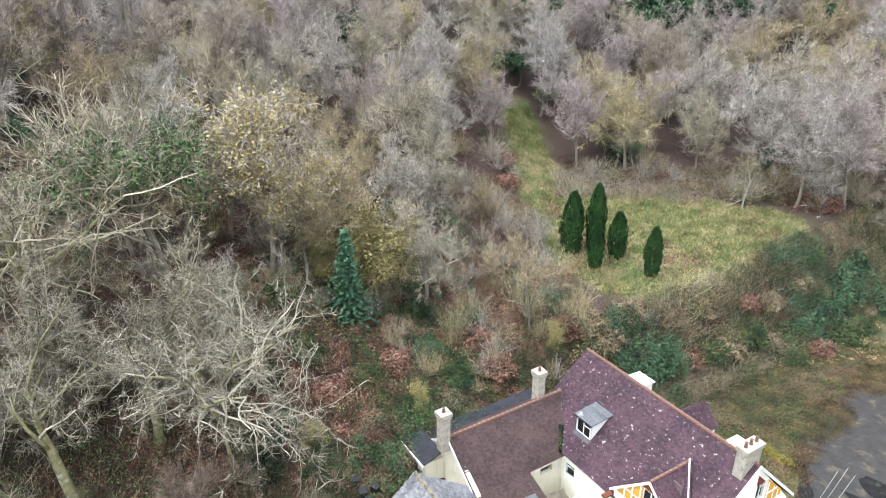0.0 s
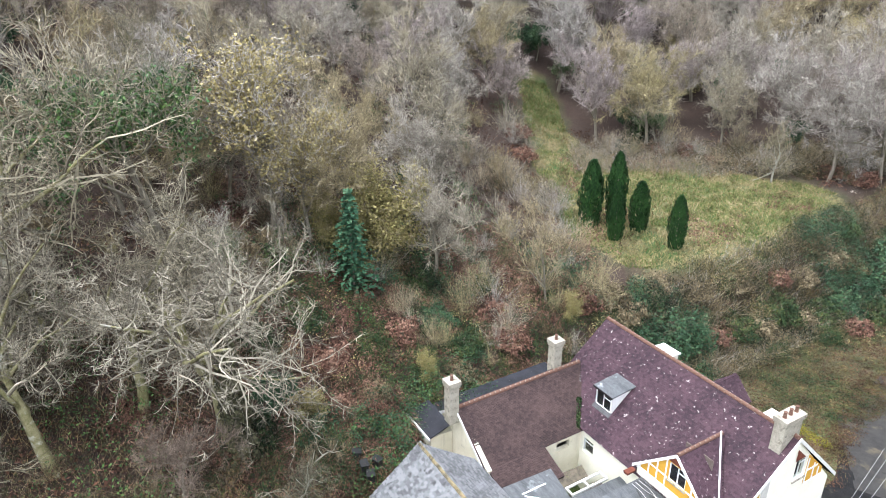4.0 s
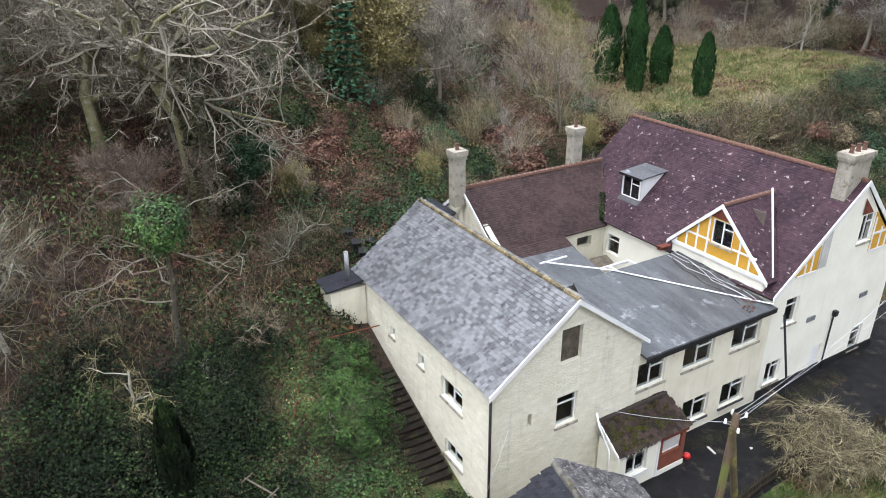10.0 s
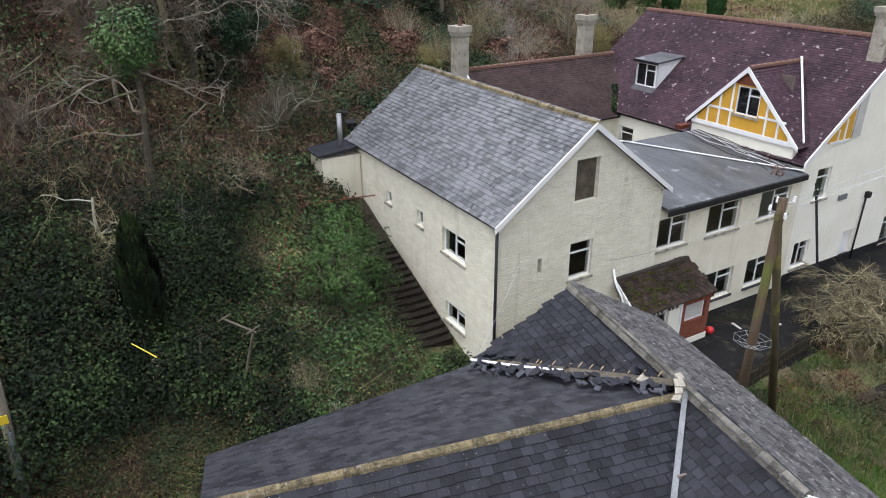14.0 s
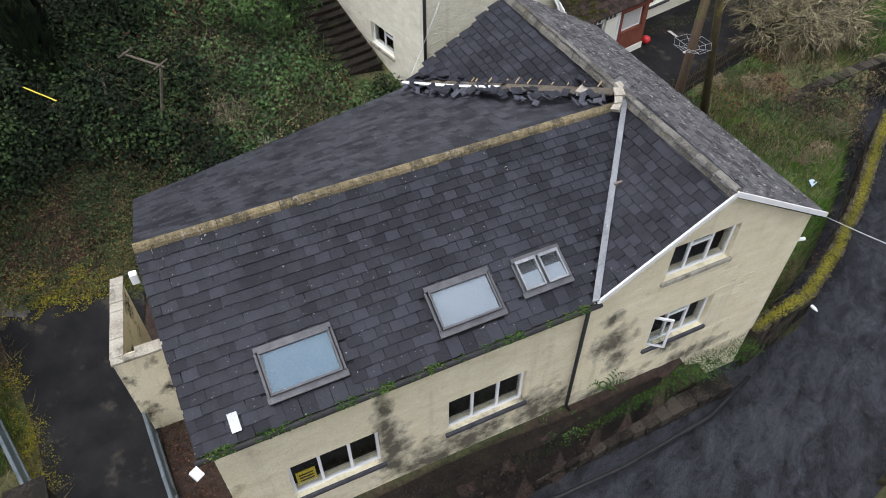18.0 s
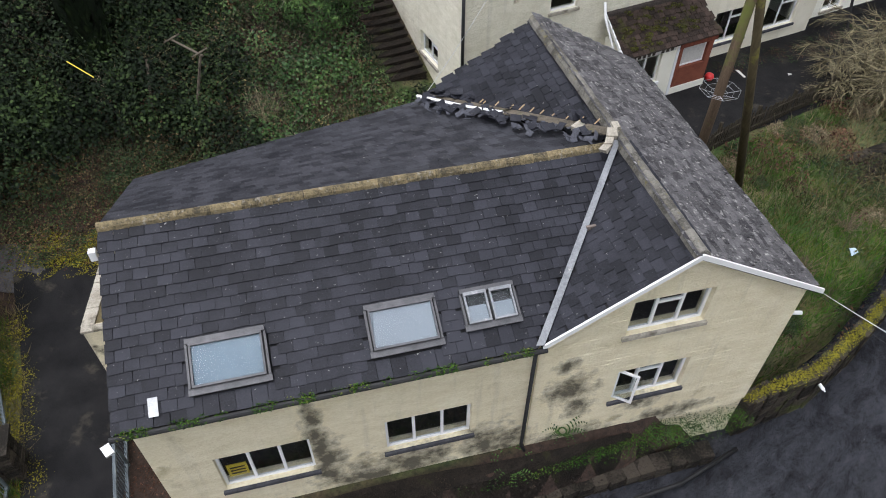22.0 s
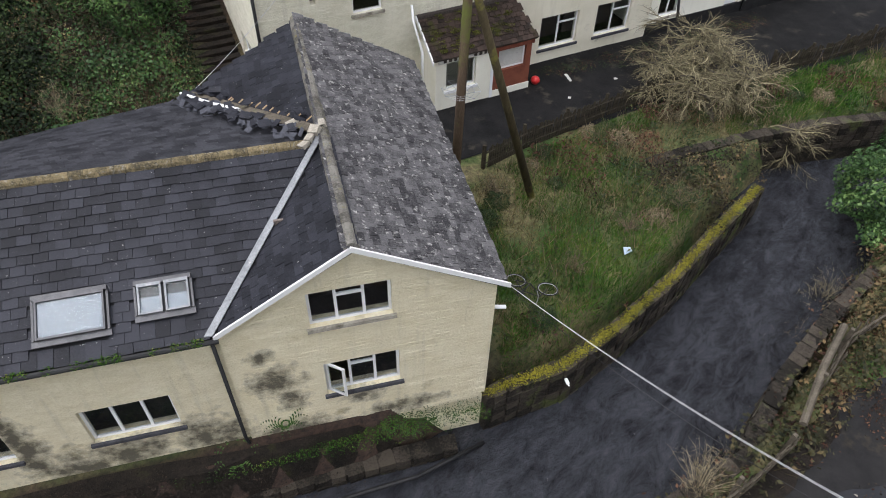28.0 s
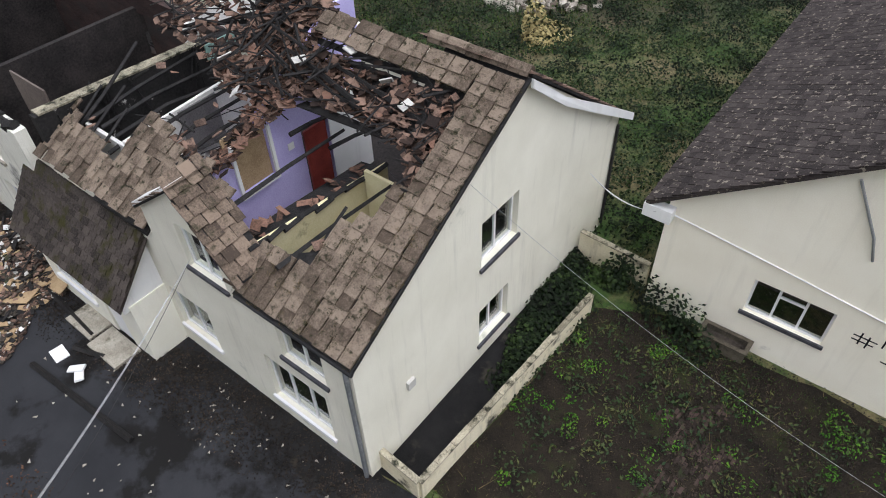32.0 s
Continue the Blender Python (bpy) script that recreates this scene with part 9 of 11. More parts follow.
bicycle()
bt = thing("plastic_bottle", "small white plastic bottle on the river edge", "litter", pose(12.3, 14.35, -0.42, 90, 0, 20))
part("bottle", Shape().tube([(0, 0, 0), (0, 0, 0.16), (0, 0, 0.2), (0, 0, 0.24)], [0.05, 0.05, 0.02, 0.02], 10), M["upvc"], bt)
sheet_ob = thing("plastic_sheet", "scrap of pale blue plastic in the grass", "litter", pose(14.2, 18.9, 0.12, 20, 10, 30))
part("scrap", Shape().slab([(0, 0, 0), (0.3, 0.05, 0.05), (0.34, 0.22, 0), (0.05, 0.25, 0.04)], (0, 0, 0.02)), M["pale_blue"], sheet_ob)
ball = thing("red_buoy", "small bright red plastic tub beside the porch", "tub", S_HOUSE @ pose(10.9, -1.05, 0.05))
part("tub", Shape().tube([(0, 0, 0), (0, 0, 0.12), (0, 0, 0.25), (0, 0, 0.3)], [0.14, 0.2, 0.16, 0.06], 10), M["red_plastic"], ball, smooth=True)
lane_foot = lambda x, y: in_poly(x, y, [tuple((S_HOUSE @ Vector(p))[:2]) for p in ((10.6, -0.2, 0), (24.0, -0.2, 0), (24.0, -1.0, 0), (17.0, -1.6, 0), (12.0, -0.9, 0))])
quads("weeds", mounds(rs, scatter(rs, 170, (8, 28, 26, 40), lane_foot), 40, 0.35, 0.07, 0.06, 0.5), "weed_green", label="weeds and moss at the foot of the long building", category="weeds")
quads("dead_leaves", mounds(rs, scatter(rs, 260, (8, 28, 26, 40), lane_foot), 30, 0.4, 0.05, 0.06, 0.6), "leaf_litter", label="fallen leaves at the foot of the long building", category="leaves")
for u, v, w_ in ((12.4, -1.3, 0.3), (11.6, -2.6, 0.07), (14.2, -2.2, 0.08)):
    lt = thing("scrap", "pale scrap of litter on the lane", "litter", S_HOUSE @ pose(u, v, 0.05, 0, 0, u * 50), "litter on the lane")
    part("scrap", Shape().slab([(-w_, -0.06, 0), (w_, -0.05, 0.01), (w_ * 0.9, 0.06, 0), (-w_ * 0.8, 0.05, 0.02)], (0, 0, 0.02)), M["plaster_pale"], lt)
fl = thing("white_pipe_stub", "short white plastic pipe sticking out of the wall", "pipe", LM)
part("stub", Shape().tube([(6.1, 0.1, 3.35), (6.45, 0.05, 3.3)], 0.05, 8), M["upvc"], fl)

# ---- lane west of the house ----
yw = thing("yard_wall", "L-shaped cream rendered yard wall stained with mould", "wall", LM)
part("wall", Shape().slab([(-9.78, 3.78, -0.4), (-8.2, 3.78, -0.4), (-8.2, 3.98, -0.4), (-9.58, 3.98, -0.4)], (0, 0, 3.3)), M["mould_wall"], yw, "rendered wall with dark mould")
part("wall", Shape().slab([(-9.78, 3.784, -0.4), (-9.584, 3.984, -0.4), (-9.28, 6.3, -0.4), (-9.48, 6.3, -0.4)], (0, 0, 3.3)), M["mould_wall"], yw, "rendered wall with dark mould")
crng = random.Random(4)
for k in range(9):
    v0, v1 = 3.9 + k * 0.27, 3.9 + k * 0.27 + 0.262
    x0, x1 = -9.66 + (v0 - 3.9) * 0.125, -9.66 + (v1 - 3.9) * 0.125
    z = 2.9 + crng.uniform(0, 0.03)
    part("coping", Shape().slab([(x0 - 0.15, v0, z), (x0 + 0.15, v0, z), (x1 + 0.15, v1, z), (x1 - 0.15, v1, z)], (0, 0, 0.06)), M["concrete"], yw)
for k in range(6):
    x0 = -9.8 + k * 0.265
    part("coping", Shape().box((x0, 3.72, 2.9), (x0 + 0.258, 4.03 if k > 1 else 3.895, 2.96 + crng.uniform(0, 0.02))), M["concrete"], yw)


def railing(label, path, high=1.05):
    r = thing("railing", label, "railing")
    for z in (0.15, high):
        part("rail", Shape().tube([(x, y, float(land(x, y)) + z) for x, y in path], 0.045, 6), M["rail_grey"], r)
    me = Shape().tube([(0, 0, 0.15), (0, 0, high)], 0.012, 5).mesh("bar", M["rail_grey"])
    for x, y, a in along(path, 0.13):
        part("bar", me, None, r, m=pose(x, y, float(land(x, y))))
    for x, y in path:
        part("post", Shape().tube([(x, y, float(land(x, y)) - 0.1), (x, y, float(land(x, y)) + high + 0.05)], 0.045, 8), M["rail_grey"], r)
    return r


railing("grey painted railing along the path by the house", [(-6.05, 11.4), (-5.3, 9.8), (-4.62, 8.4), (-3.9, 6.6)])
railing("grey painted railing along the path by the shed", [(-10.0, 12.1), (-8.35, 9.85)])
railing("grey painted railing below the stone pillar", [(-7.85, 8.9), (-7.0, 7.0)])
pl = thing("stone_pillar", "squat slate-stone gate pillar", "pillar", pose(-8.0, 9.35, 0, 0, 0, 25))
rng = random.Random(3)
blk = [rough_block(80 + i, 0.36, 0.36, 0.14, 0.25).mesh("stone", M["stone_bank"]) for i in range(3)]
for j in range(9):
    for sx in (-1, 1):
        for sy in (-1, 1):
            part("stone", blk[rng.randrange(3)], None, pl, m=pose(sx * 0.18, sy * 0.18, 0.07 + j * 0.14, 0, 0, rng.uniform(-6, 6)))
part("cap", Shape().box((-0.42, -0.42, 1.27), (0.42, 0.42, 1.34)), M["stone_bank"], pl)
sh_ = thing("shed", "cream rendered outbuilding with a grey corrugated roof", "shed", pose(-10.2, 12.4, 0, 0, 0, 31))
wall(sh_, "wall", M["stone_cream"], (-6, 0), (0, 0), -0.3, 3.3, (), 0.25)
wall(sh_, "wall", M["stone_cream"], (0, 0.0), (0, 3.6), -0.3, 4.2, [(1.3, 2.2, 1.6, 2.5)], 0.25, gable_lines(3.6, 3.5, 3.3, 3.85))
window(sh_, on_wall((0, 0), (0, 3.6), 1.3, 1.6), 0.9, 0.9, 1, None, False)
part("shutter", Shape().slab([(0.02, 1.25, 1.55), (0.22, 1.05, 1.5), (0.22, 1.05, 2.5), (0.02, 1.25, 2.55)], (0.02, 0.02, 0)), M["pale_blue"], sh_, "pale blue shutter hanging open")
for u_ in (-1.0, -1.9):
    part("conduit", Shape().tube([(u_, -0.02, 1.2), (u_ - 0.03, -0.02, 2.6)], 0.025, 6), M["stone_cream"], sh_, "thin painted conduit")
part("wire", Shape().tube([(0.02, 0.1, 3.1), (0.03, 0.5, 2.4), (0.03, 0.9, 2.7)], 0.01, 5), M["black_plastic"], sh_, "loose black wire")
cor = Shape()
n = 70
for j in (0, 1):
    cor.add([(-6.2 + 6.3 * i / n, -0.25 + 4.1 * j, 3.37 + 0.6 * j + 0.06 * math.sin(i * 1.5708)) for i in range(n + 1)], [])
cor.f += [(i, i + 1, n + 2 + i, n + 1 + i) for i in range(n)]
part("corrugated_roof", cor, M["corrugated"], sh_, smooth=True)
part("fascia", Shape().box((-6.2, -0.3, 3.16), (0.1, -0.26, 3.34)), M["upvc"], sh_)
tpole = thing("utility_pole", "dark wooden pole with a yellow warning sign", "pole")
part("pole", Shape().tube([(-12.2, 16.45, 0.2), (-12.35, 17.1, 6.2), (-12.4, 17.2, 7.6)], [0.15, 0.13, 0.12], 10), M["bark"], tpole)
part("cable_guard", Shape().tube([(-12.1, 16.3, 0.9), (-12.12, 16.7, 3.9)], 0.06, 8), M["rail_grey"], tpole, "grey steel cable guard")
part("sign", Shape().box((-0.12, -0.012, -0.16), (0.12, 0, 0.16)), M["yellow_sign"], tpole, "yellow warning plate", m=pose(-12.2, 16.68, 4.3, 10, 0, 30))
quads("moss", mounds(rs, scatter(rs, 110, (-11, -6.6, 15.2, 17.6), lambda x, y: (y > 15.6 + 0.35 * (x + 9)) & (y < 17.0 + 0.35 * (x + 9))), 130, 0.35, 0.05, 0.045, 0.8), "moss", label="yellow-green moss at the end of the path", category="moss")
grass_patch("rough grass beside the path", 26000, (-15, -7.2, 4, 13.5), lambda x, y: (x < -7.6 - 0.62 * (y - 9.0)) & (wobble(x * 2.3, y * 2.1) > -0.5), 0.3, "grass")
grass_patch("bleached grass beside the path", 9000, (-15, -7.2, 4, 15), lambda x, y: (x < -7.45 - 0.55 * (y - 9.0)) & (x > -15 + 0.35 * (y - 4)), 0.32, "dry_grass", lean=0.7)
quads("weeds", mounds(rs, scatter(rs, 500, (-13, -5.5, 15.9, 20.8), lambda x, y: K(x, y) & (y > 16.3 + 0.35 * (x + 9))), 60, 0.4, 0.18, 0.07, 0.6), "bramble", label="low weeds and fallen leaves behind the path", category="weeds")

# ---- bank beside the stone house ----
st = thing("garden_steps", "dark overgrown stone steps curving beside the stone house", "steps", S_HOUSE)
for i in range(17):
    v = 8.6 - i * 0.36
    p = S_HOUSE @ Vector((-1.0, v, 0))
    z = float(land(p.x, p.y)) + 0.16
    w0 = -1.85 - 0.2 * math.sin(i * 0.24)
    part("step", Shape().box((w0, v, z - 0.5), (-0.06, v + 0.34, z)).box((w0 - 0.02, v - 0.03, z - 0.06), (-0.04, v + 0.3, z + 0.012)), M["mud_bank"], st)
quads("dead_leaves", mounds(rs, np.array([tuple((S_HOUSE @ Vector((-1.9 + 1.8 * ((i * 37) % 100) / 100, 2.6 + 0.045 * i, 0)))[:2]) for i in range(140)]), 26, 0.3, 0.25, 0.06, 0.6), "mud", label="rotting leaves lying on the garden steps", category="leaf litter")
quads("ivy", mounds(rs, np.array([tuple((S_HOUSE @ Vector((-2.0 - 0.25 * (i % 3), 2.4 + 0.16 * i, 0)))[:2]) for i in range(44)]), 70, 0.4, 0.5, 0.11, 0.8), "leaf_ivy", label="ivy hanging over the edge of the steps", category="ivy")
rl = thing("hand_rail", "rusty brown metal handrail down the bank", "handrail")
part("rail", Shape().tube([(-3.7, 33.0, 4.9), (-6.9, 30.6, 5.3), (-7.0, 28.2, 4.9), (-6.9, 25.0, 4.0)], 0.03, 6), M["rust"], rl)
for x, y in ((-3.7, 33.0), (-6.9, 30.6), (-6.95, 27.5), (-6.9, 25.0)):
    part("post", Shape().tube([(x, y, float(land(x, y)) - 0.1), (x, y, float(land(x, y)) + 0.9)], 0.03, 6), M["rust"], rl)
cp = thing("clothes_post", "leaning T-shaped wooden washing-line post among ivy", "post")
part("post", Shape().tube([(-7.3, 20.8, 1.4), (-6.75, 21.75, 4.1)], 0.045, 4), M["wood_grey"], cp)
part("crossbar", Shape().tube([(-6.6, 21.6, 4.15), (-8.05, 22.5, 4.15)], 0.045, 4), M["wood_grey"], cp)
for x, y in ((-6.72, 21.67), (-7.95, 22.43)):
    part("arm", Shape().tube([(x - 0.16, y - 0.26, 4.2), (x + 0.16, y + 0.26, 4.24)], 0.035, 4), M["wood_grey"], cp)
lpole = thing("leaning_pole", "grey mossy pole leaning in the ivy", "pole")
part("pole", Shape().tube([(-8.7, 20.1, 1.7), (-8.35, 20.6, 2.6), (-8.55, 21.6, 3.9)], [0.06, 0.055, 0.045], 6), M["wood_grey"], lpole)
ys = thing("stay_guard", "bright yellow plastic guard on a stay wire", "guard")
part("guard", Shape().tube([(-9.75, 19.5, 5.0), (-8.9, 19.22, 4.7)], 0.017, 6), M["yellow_sign"], ys)
part("stay_wire", Shape().tube([(-12.58, 20.48, 6.0), (-9.75, 19.5, 5.0)], 0.004, 5), M["black_plastic"], ys)
part("stay_wire", Shape().tube([(-8.9, 19.22, 4.7), (-7.9, 18.9, 0.6)], 0.004, 5), M["black_plastic"], ys)
for i, (x, y, a, ln) in enumerate(((-6.6, 32.4, 30, 1.6), (-6.2, 31.8, 75, 1.3), (-7.0, 31.6, 110, 1.1), (-6.0, 32.6, 10, 1.5))):
    db = thing("plank", "red-brown plank lying by the lean-to", "plank", pose(x, y, float(land(x, y)) + 0.22 + 0.05 * i, 8, 12, a))
    part("board", Shape().box((-ln / 2, -0.12, -0.02), (ln / 2, 0.12, 0.02)), M["rust"], db)
bin_ = [(-5.9, 39.2, 20), (-5.1, 39.9, 60), (-6.5, 40.0, 100), (-5.4, 38.6, 10)]
for x, y, a in bin_:
    wb_ = thing("wheelie_bin", "black plastic wheelie bin behind the stone house", "bin", pose(x, y, float(land(x, y)) + 0.02, 0, 0, a), "bins")
    part("body", Shape().slab([(-0.24, -0.26, 0.05), (0.24, -0.26, 0.05), (0.24, 0.26, 0.05), (-0.24, 0.26, 0.05)], (0, 0, 0.95)), M["black_plastic"], wb_)
    part("lid", Shape().slab([(-0.29, -0.34, 1.0), (0.29, -0.34, 1.0), (0.29, 0.32, 1.08), (-0.29, 0.32, 1.08)], (0, 0, 0.05)), M["black_plastic"], wb_)
# fallen and dead branches
for sd, x, y, lab, twm, hh in ((61, -12.4, 24.6, "dead tree with bleached bare limbs leaning over the ivy", "twig_tan", 5.5), (62, -10.5, 30.5, "dead branches lying on the slope", "twig_brown", 4.5), (63, -9.5, 38.5, "arching bare shoots on the slope", "twig_brown", 4.0)):
    dtree = proto_tree(sd, lab, twm, "bark_pale", name="dead_tree", group="", height=hh, spread=1.4, trunk_r=0.10, twigs=700, twig_len=0.6, twig_w=0.009, limbs=6, kids2=3, kids3=3, lean=0.9, wander=0.45, low=0.2, droop=0.1)
    plant(dtree, x, y, sd * 40)
vt = thing("ivy_column", "tree trunk thickly wrapped in dark ivy", "tree", pose(-13.4, 37.0, float(land(-13.4, 37.0))))
part("trunk", Shape().tube([(0, 0, -0.5), (0.1, 0, 4), (0.3, 0.2, 8.5)], [0.3, 0.25, 0.12], 8), M["bark"], vt)
a = rs.uniform(0, 6.283, 3800)
hgt = rs.uniform(0, 9.5, 3800)
rad = (1.3 - 0.09 * hgt) * (1 + 0.2 * np.sin(a * 3 + hgt * 1.7)) * rs.uniform(0.8, 1.0, 3800)
P = np.stack([np.cos(a) * rad, np.sin(a) * rad, hgt], 1)
N = np.stack([np.cos(a), np.sin(a), 0.5 + 0 * a], 1) + rs.normal(size=P.shape) * 0.4
part("ivy", quads("ivy", leaf_quads(P, N / np.linalg.norm(N, axis=1, keepdims=True), 0.2, rs, 0.8), "ivy_dull"), None, vt, kind="stuff")
ib = thing("ivy_clad_tree", "gnarled pale bare tree carrying a ball of dark ivy", "tree", pose(-11.7, 27.0, float(land(-11.7, 27.0))))
part("trunk", Shape().tube([(0, 0, -0.4), (-0.1, 0.1, 2.4), (0.1, 0.1, 4.6), (0.0, 0.0, 7.4)], [0.16, 0.13, 0.10, 0.05], 8), M["bark_dark"], ib)
grng = random.Random(64)


def gnarl(shape, p, d, ln, r, depth):
    """A crooked limb that forks as it droops."""
    pts, n = [p], 7
    for k in range(n):
        d = (d + Vector((grng.gauss(0, 0.27), grng.gauss(0, 0.27), grng.gauss(-0.06, 0.22)))).normalized()
        p = p + d * (ln / n)
        pts.append(p)
        if depth and k > 0 and grng.random() < 0.62:
            gnarl(shape, p, (d + Vector((grng.gauss(0, 0.8), grng.gauss(0, 0.8), grng.gauss(0, 0.6)))).normalized(), ln * grng.uniform(0.35, 0.6), r * 0.55, depth - 1)
    shape.tube(pts, [r * (1 - 0.11 * k) for k in range(n + 1)], 5)


for k, (z, dx, dy, dz, ln) in enumerate(((5.0, -0.9, -0.5, 0.15, 3.6), (4.2, -0.7, 0.4, 0.0, 3.2), (5.6, -0.5, -0.8, 0.2, 3.4), (5.8, 0.8, 0.5, -0.1, 2.6), (3.4, -0.9, -0.1, -0.2, 3.0), (6.6, 0.4, 0.8, 0.5, 2.6), (7.0, -0.4, 0.5, 0.9, 2.4))):
    limb = Shape()
    gnarl(limb, Vector((0, 0, z)), Vector((dx, dy, dz)).normalized(), ln * 1.25, 0.045, 3)
    part("limb", limb, M["bark"], ib)
d = unit(rs, 3600)
P = d * np.array([1.25, 1.25, 1.35]) * ((1 + 0.18 * np.sin(d[:, 0] * 6 + d[:, 2] * 5)) * rs.uniform(0.6, 1.0, 3600))[:, None] + np.array([0, 0, 6.8])
N = d + rs.normal(size=d.shape) * 0.5 + np.array([0, 0, 0.3])
part("ivy", quads("ivy", leaf_quads(P, N / np.linalg.norm(N, axis=1, keepdims=True), 0.12, rs, 0.75), "leaf_laurel"), None, ib, kind="stuff")
quads("dead_leaves", mounds(rs, scatter(rs, 260, (-6.5, -2.0, 6.5, 12.5), lambda x, y: (x > -6.0 + 0.48 * (11.4 - y)) & (slope_d(x, y) > -9.0)), 26, 0.4, 0.05, 0.06, 0.6), "leaf_litter", label="mud and rotting leaves between the railing and the house", category="leaf litter")
quads("moss", mounds(rs, scatter(rs, 90, (-10.5, -6.5, 8.0, 14.0), lambda x, y: np.abs(x + 8.0 + 0.66 * (y - 9.8)) < 0.45), 80, 0.3, 0.05, 0.045, 0.8), "moss", label="dull moss along the edge of the path", category="moss")


# ---- burnt house ----
def burnt_house():
    H = thing("burnt_house", "fire-gutted cream house with a collapsed tile roof", "house", BM)
    e, r, half = 4.7, 8.35, 6.05
    k = (r - e) / half
    rng = random.Random(11)
    # gable end, with its two windows
    g0, g1 = (0, 0.0), (0, -11.4)
    gh = [(4.5, 6.05, 3.68, 5.15), (4.45, 5.8, 0.7, 2.05)]
    wall(H, "wall", M["render_dull"], g0, g1, -0.3, 8.6, gh, 0.32, gable_lines(11.4, half, e - 0.08, r - 0.1, 4.3), "clean cream gable wall")
    for s0, s1, z0, z1 in gh:
        window(H, on_wall(g0, g1, s0, z0), s1 - s0, z1 - z0, 2, "sill_slate", False, deep=0.16)
    f0, f1 = (12.0, 0.0), (0.32, 0.0)
    fh = [(12 - 3.25, 12 - 1.15, 0.7, 2.45), (12 - 7.0, 12 - 5.4, 0.9, 2.45), (12 - 2.35, 12 - 0.95, 3.1, 4.2), (12 - 5.25, 12 - 3.9, 4.3, 5.7)]
    wall(H, "wall", M["render_dull"], f0, f1, -0.3, 4.58, fh[:3] + [(12 - 5.25, 12 - 3.9, 4.3, 4.58)], 0.3)
    dorm = (gable_lines(3.3, 1.8, 5.55, 6.85, 5.0))
    wall(H, "dormer_gable", M["render_dull"], (6.6, 0.0), (3.3, 0.0), 4.58, 7.0, [(1.35, 2.7, 4.58, 5.7)], 0.3, dorm, "gabled wall over the upper window")
    part("gable_coping", Shape().slab([(6.75, 0.1, 5.42), (6.75, 0.1, 5.58), (4.8, 0.1, 6.98), (4.8, 0.1, 6.82)], (0, -0.45, 0)), M["upvc"], H, "white coping board")
    for i, (p, q) in enumerate((((3.2, 4.95), (4.8, 6.92)), ((6.7, 5.5), (4.8, 6.92)))):
        depth = -0.95
        roof(H, [(p[0], 0.12, p[1]), (p[0], depth + (0.25 if i else 0.1), p[1]), (q[0], depth, q[1]), (q[0], 0.12, q[1])], ("tile_dormer",), 0.34, 0.29, 0.03, name="tile", jitter=0.05, deck="charred", deck_depth=0.06)
    for (s0, s1, z0, z1), n in zip(fh, (3, 2, 2, 2)):
        window(H, on_wall(f0, f1, s0, z0), s1 - s0, z1 - z0, n, "upvc" if z0 < 2 else "sill_slate", False, backing=z0 < 2)
    wall(H, "wall", M["render_dull"], (0.32, -11.1), (24, -11.1), -0.3, 4.25, (), -0.3)
    part("pipe", Shape().tube([(0.12, 0.07, 4.5), (0.12, 0.07, 0.0)], 0.06, 8), M["lead"], H, "grey downpipe on the corner")
    part("gutter", Shape().tube([(-0.15, 0.12, 4.58), (3.4, 0.12, 4.58)], 0.05, 8), M["black_plastic"], H)
    part("meter_box", Shape().box((-0.09, -1.75, 2.05), (0, -1.5, 2.32)), M["plaster_pale"], H)
    part("downpipe", Shape().tube([(-0.06, -11.3, 4.1), (-0.06, -11.3, 0.2)], 0.05, 8), M["black_plastic"], H)
    part("bargeboard", Shape().slab([(-0.2, -6.0, 8.28), (-0.2, -7.6, 7.0), (-0.22, -9.6, 5.75), (-0.24, -11.9, 4.25), (-0.24, -11.9, 4.0), (-0.22, -9.6, 5.45), (-0.2, -7.6, 6.75), (-0.2, -6.0, 8.05)], (0.06, 0, 0)), M["upvc"], H, "sagging white bargeboard scorched at its middle")
    part("bargeboard", Shape().slab([(-0.14, 0.15, 4.53), (-0.14, 0.15, 4.62), (-0.14, -6.0, 8.28), (-0.14, -6.0, 8.19)], (0.04, 0, 0)), M["black_plastic"], H)

    # what is left of the tiles
    def plane(u, v, lift=0.0):
        return Vector((u, v, e + k * -v + lift))

    hole = [(3.5, -0.85), (6.3, -1.65), (6.2, -2.3), (5.3, -4.2), (2.6, -4.15), (1.2, -3.5), (1.3, -2.6), (2.66, -0.9)]
    gap = [(6.45, -2.0), (8.2, -2.1), (9.4, -1.25), (11.6, -1.3), (11.6, -4.3), (9.6, -4.3), (7.6, -3.55), (5.9, -3.75), (6.3, -2.6)]

    def sound(u, v):
        edge = 1.0 + max(0, v + 3.2) * 0.6 + 0.12 * math.sin(v * 6) + (0.9 if v > -0.9 else 0)
        band = -1.75 - 0.25 * math.sin(u * 1.7) + (0.55 if u > 8.9 else 0)
        return u < edge and v > -6.0 or ((3.4 < u < 11.8) and v > (band if u > 6.5 else -0.95 - 0.30 * (u - 3.6)) and not (3.3 < u < 6.7 and v > -1.2) and not (9.0 < u < 9.6 and v < -0.6)) or (u < 5.8 and v < -5.25)
    tw, te = 0.36, 0.31
    tile = Shape().box((-tw * 0.455, -te * 0.5, -0.03), (tw * 0.455, te * 0.72, 0.02)).box((-tw * 0.455, -te * 0.5, 0.02), (-tw * 0.36, te * 0.72, 0.032)).mesh("tile", M["tile_concrete"])
    ang = math.degrees(math.atan(k))
    spots, n = [], 0
    rows = int(6.1 * math.hypot(1, k) / te)
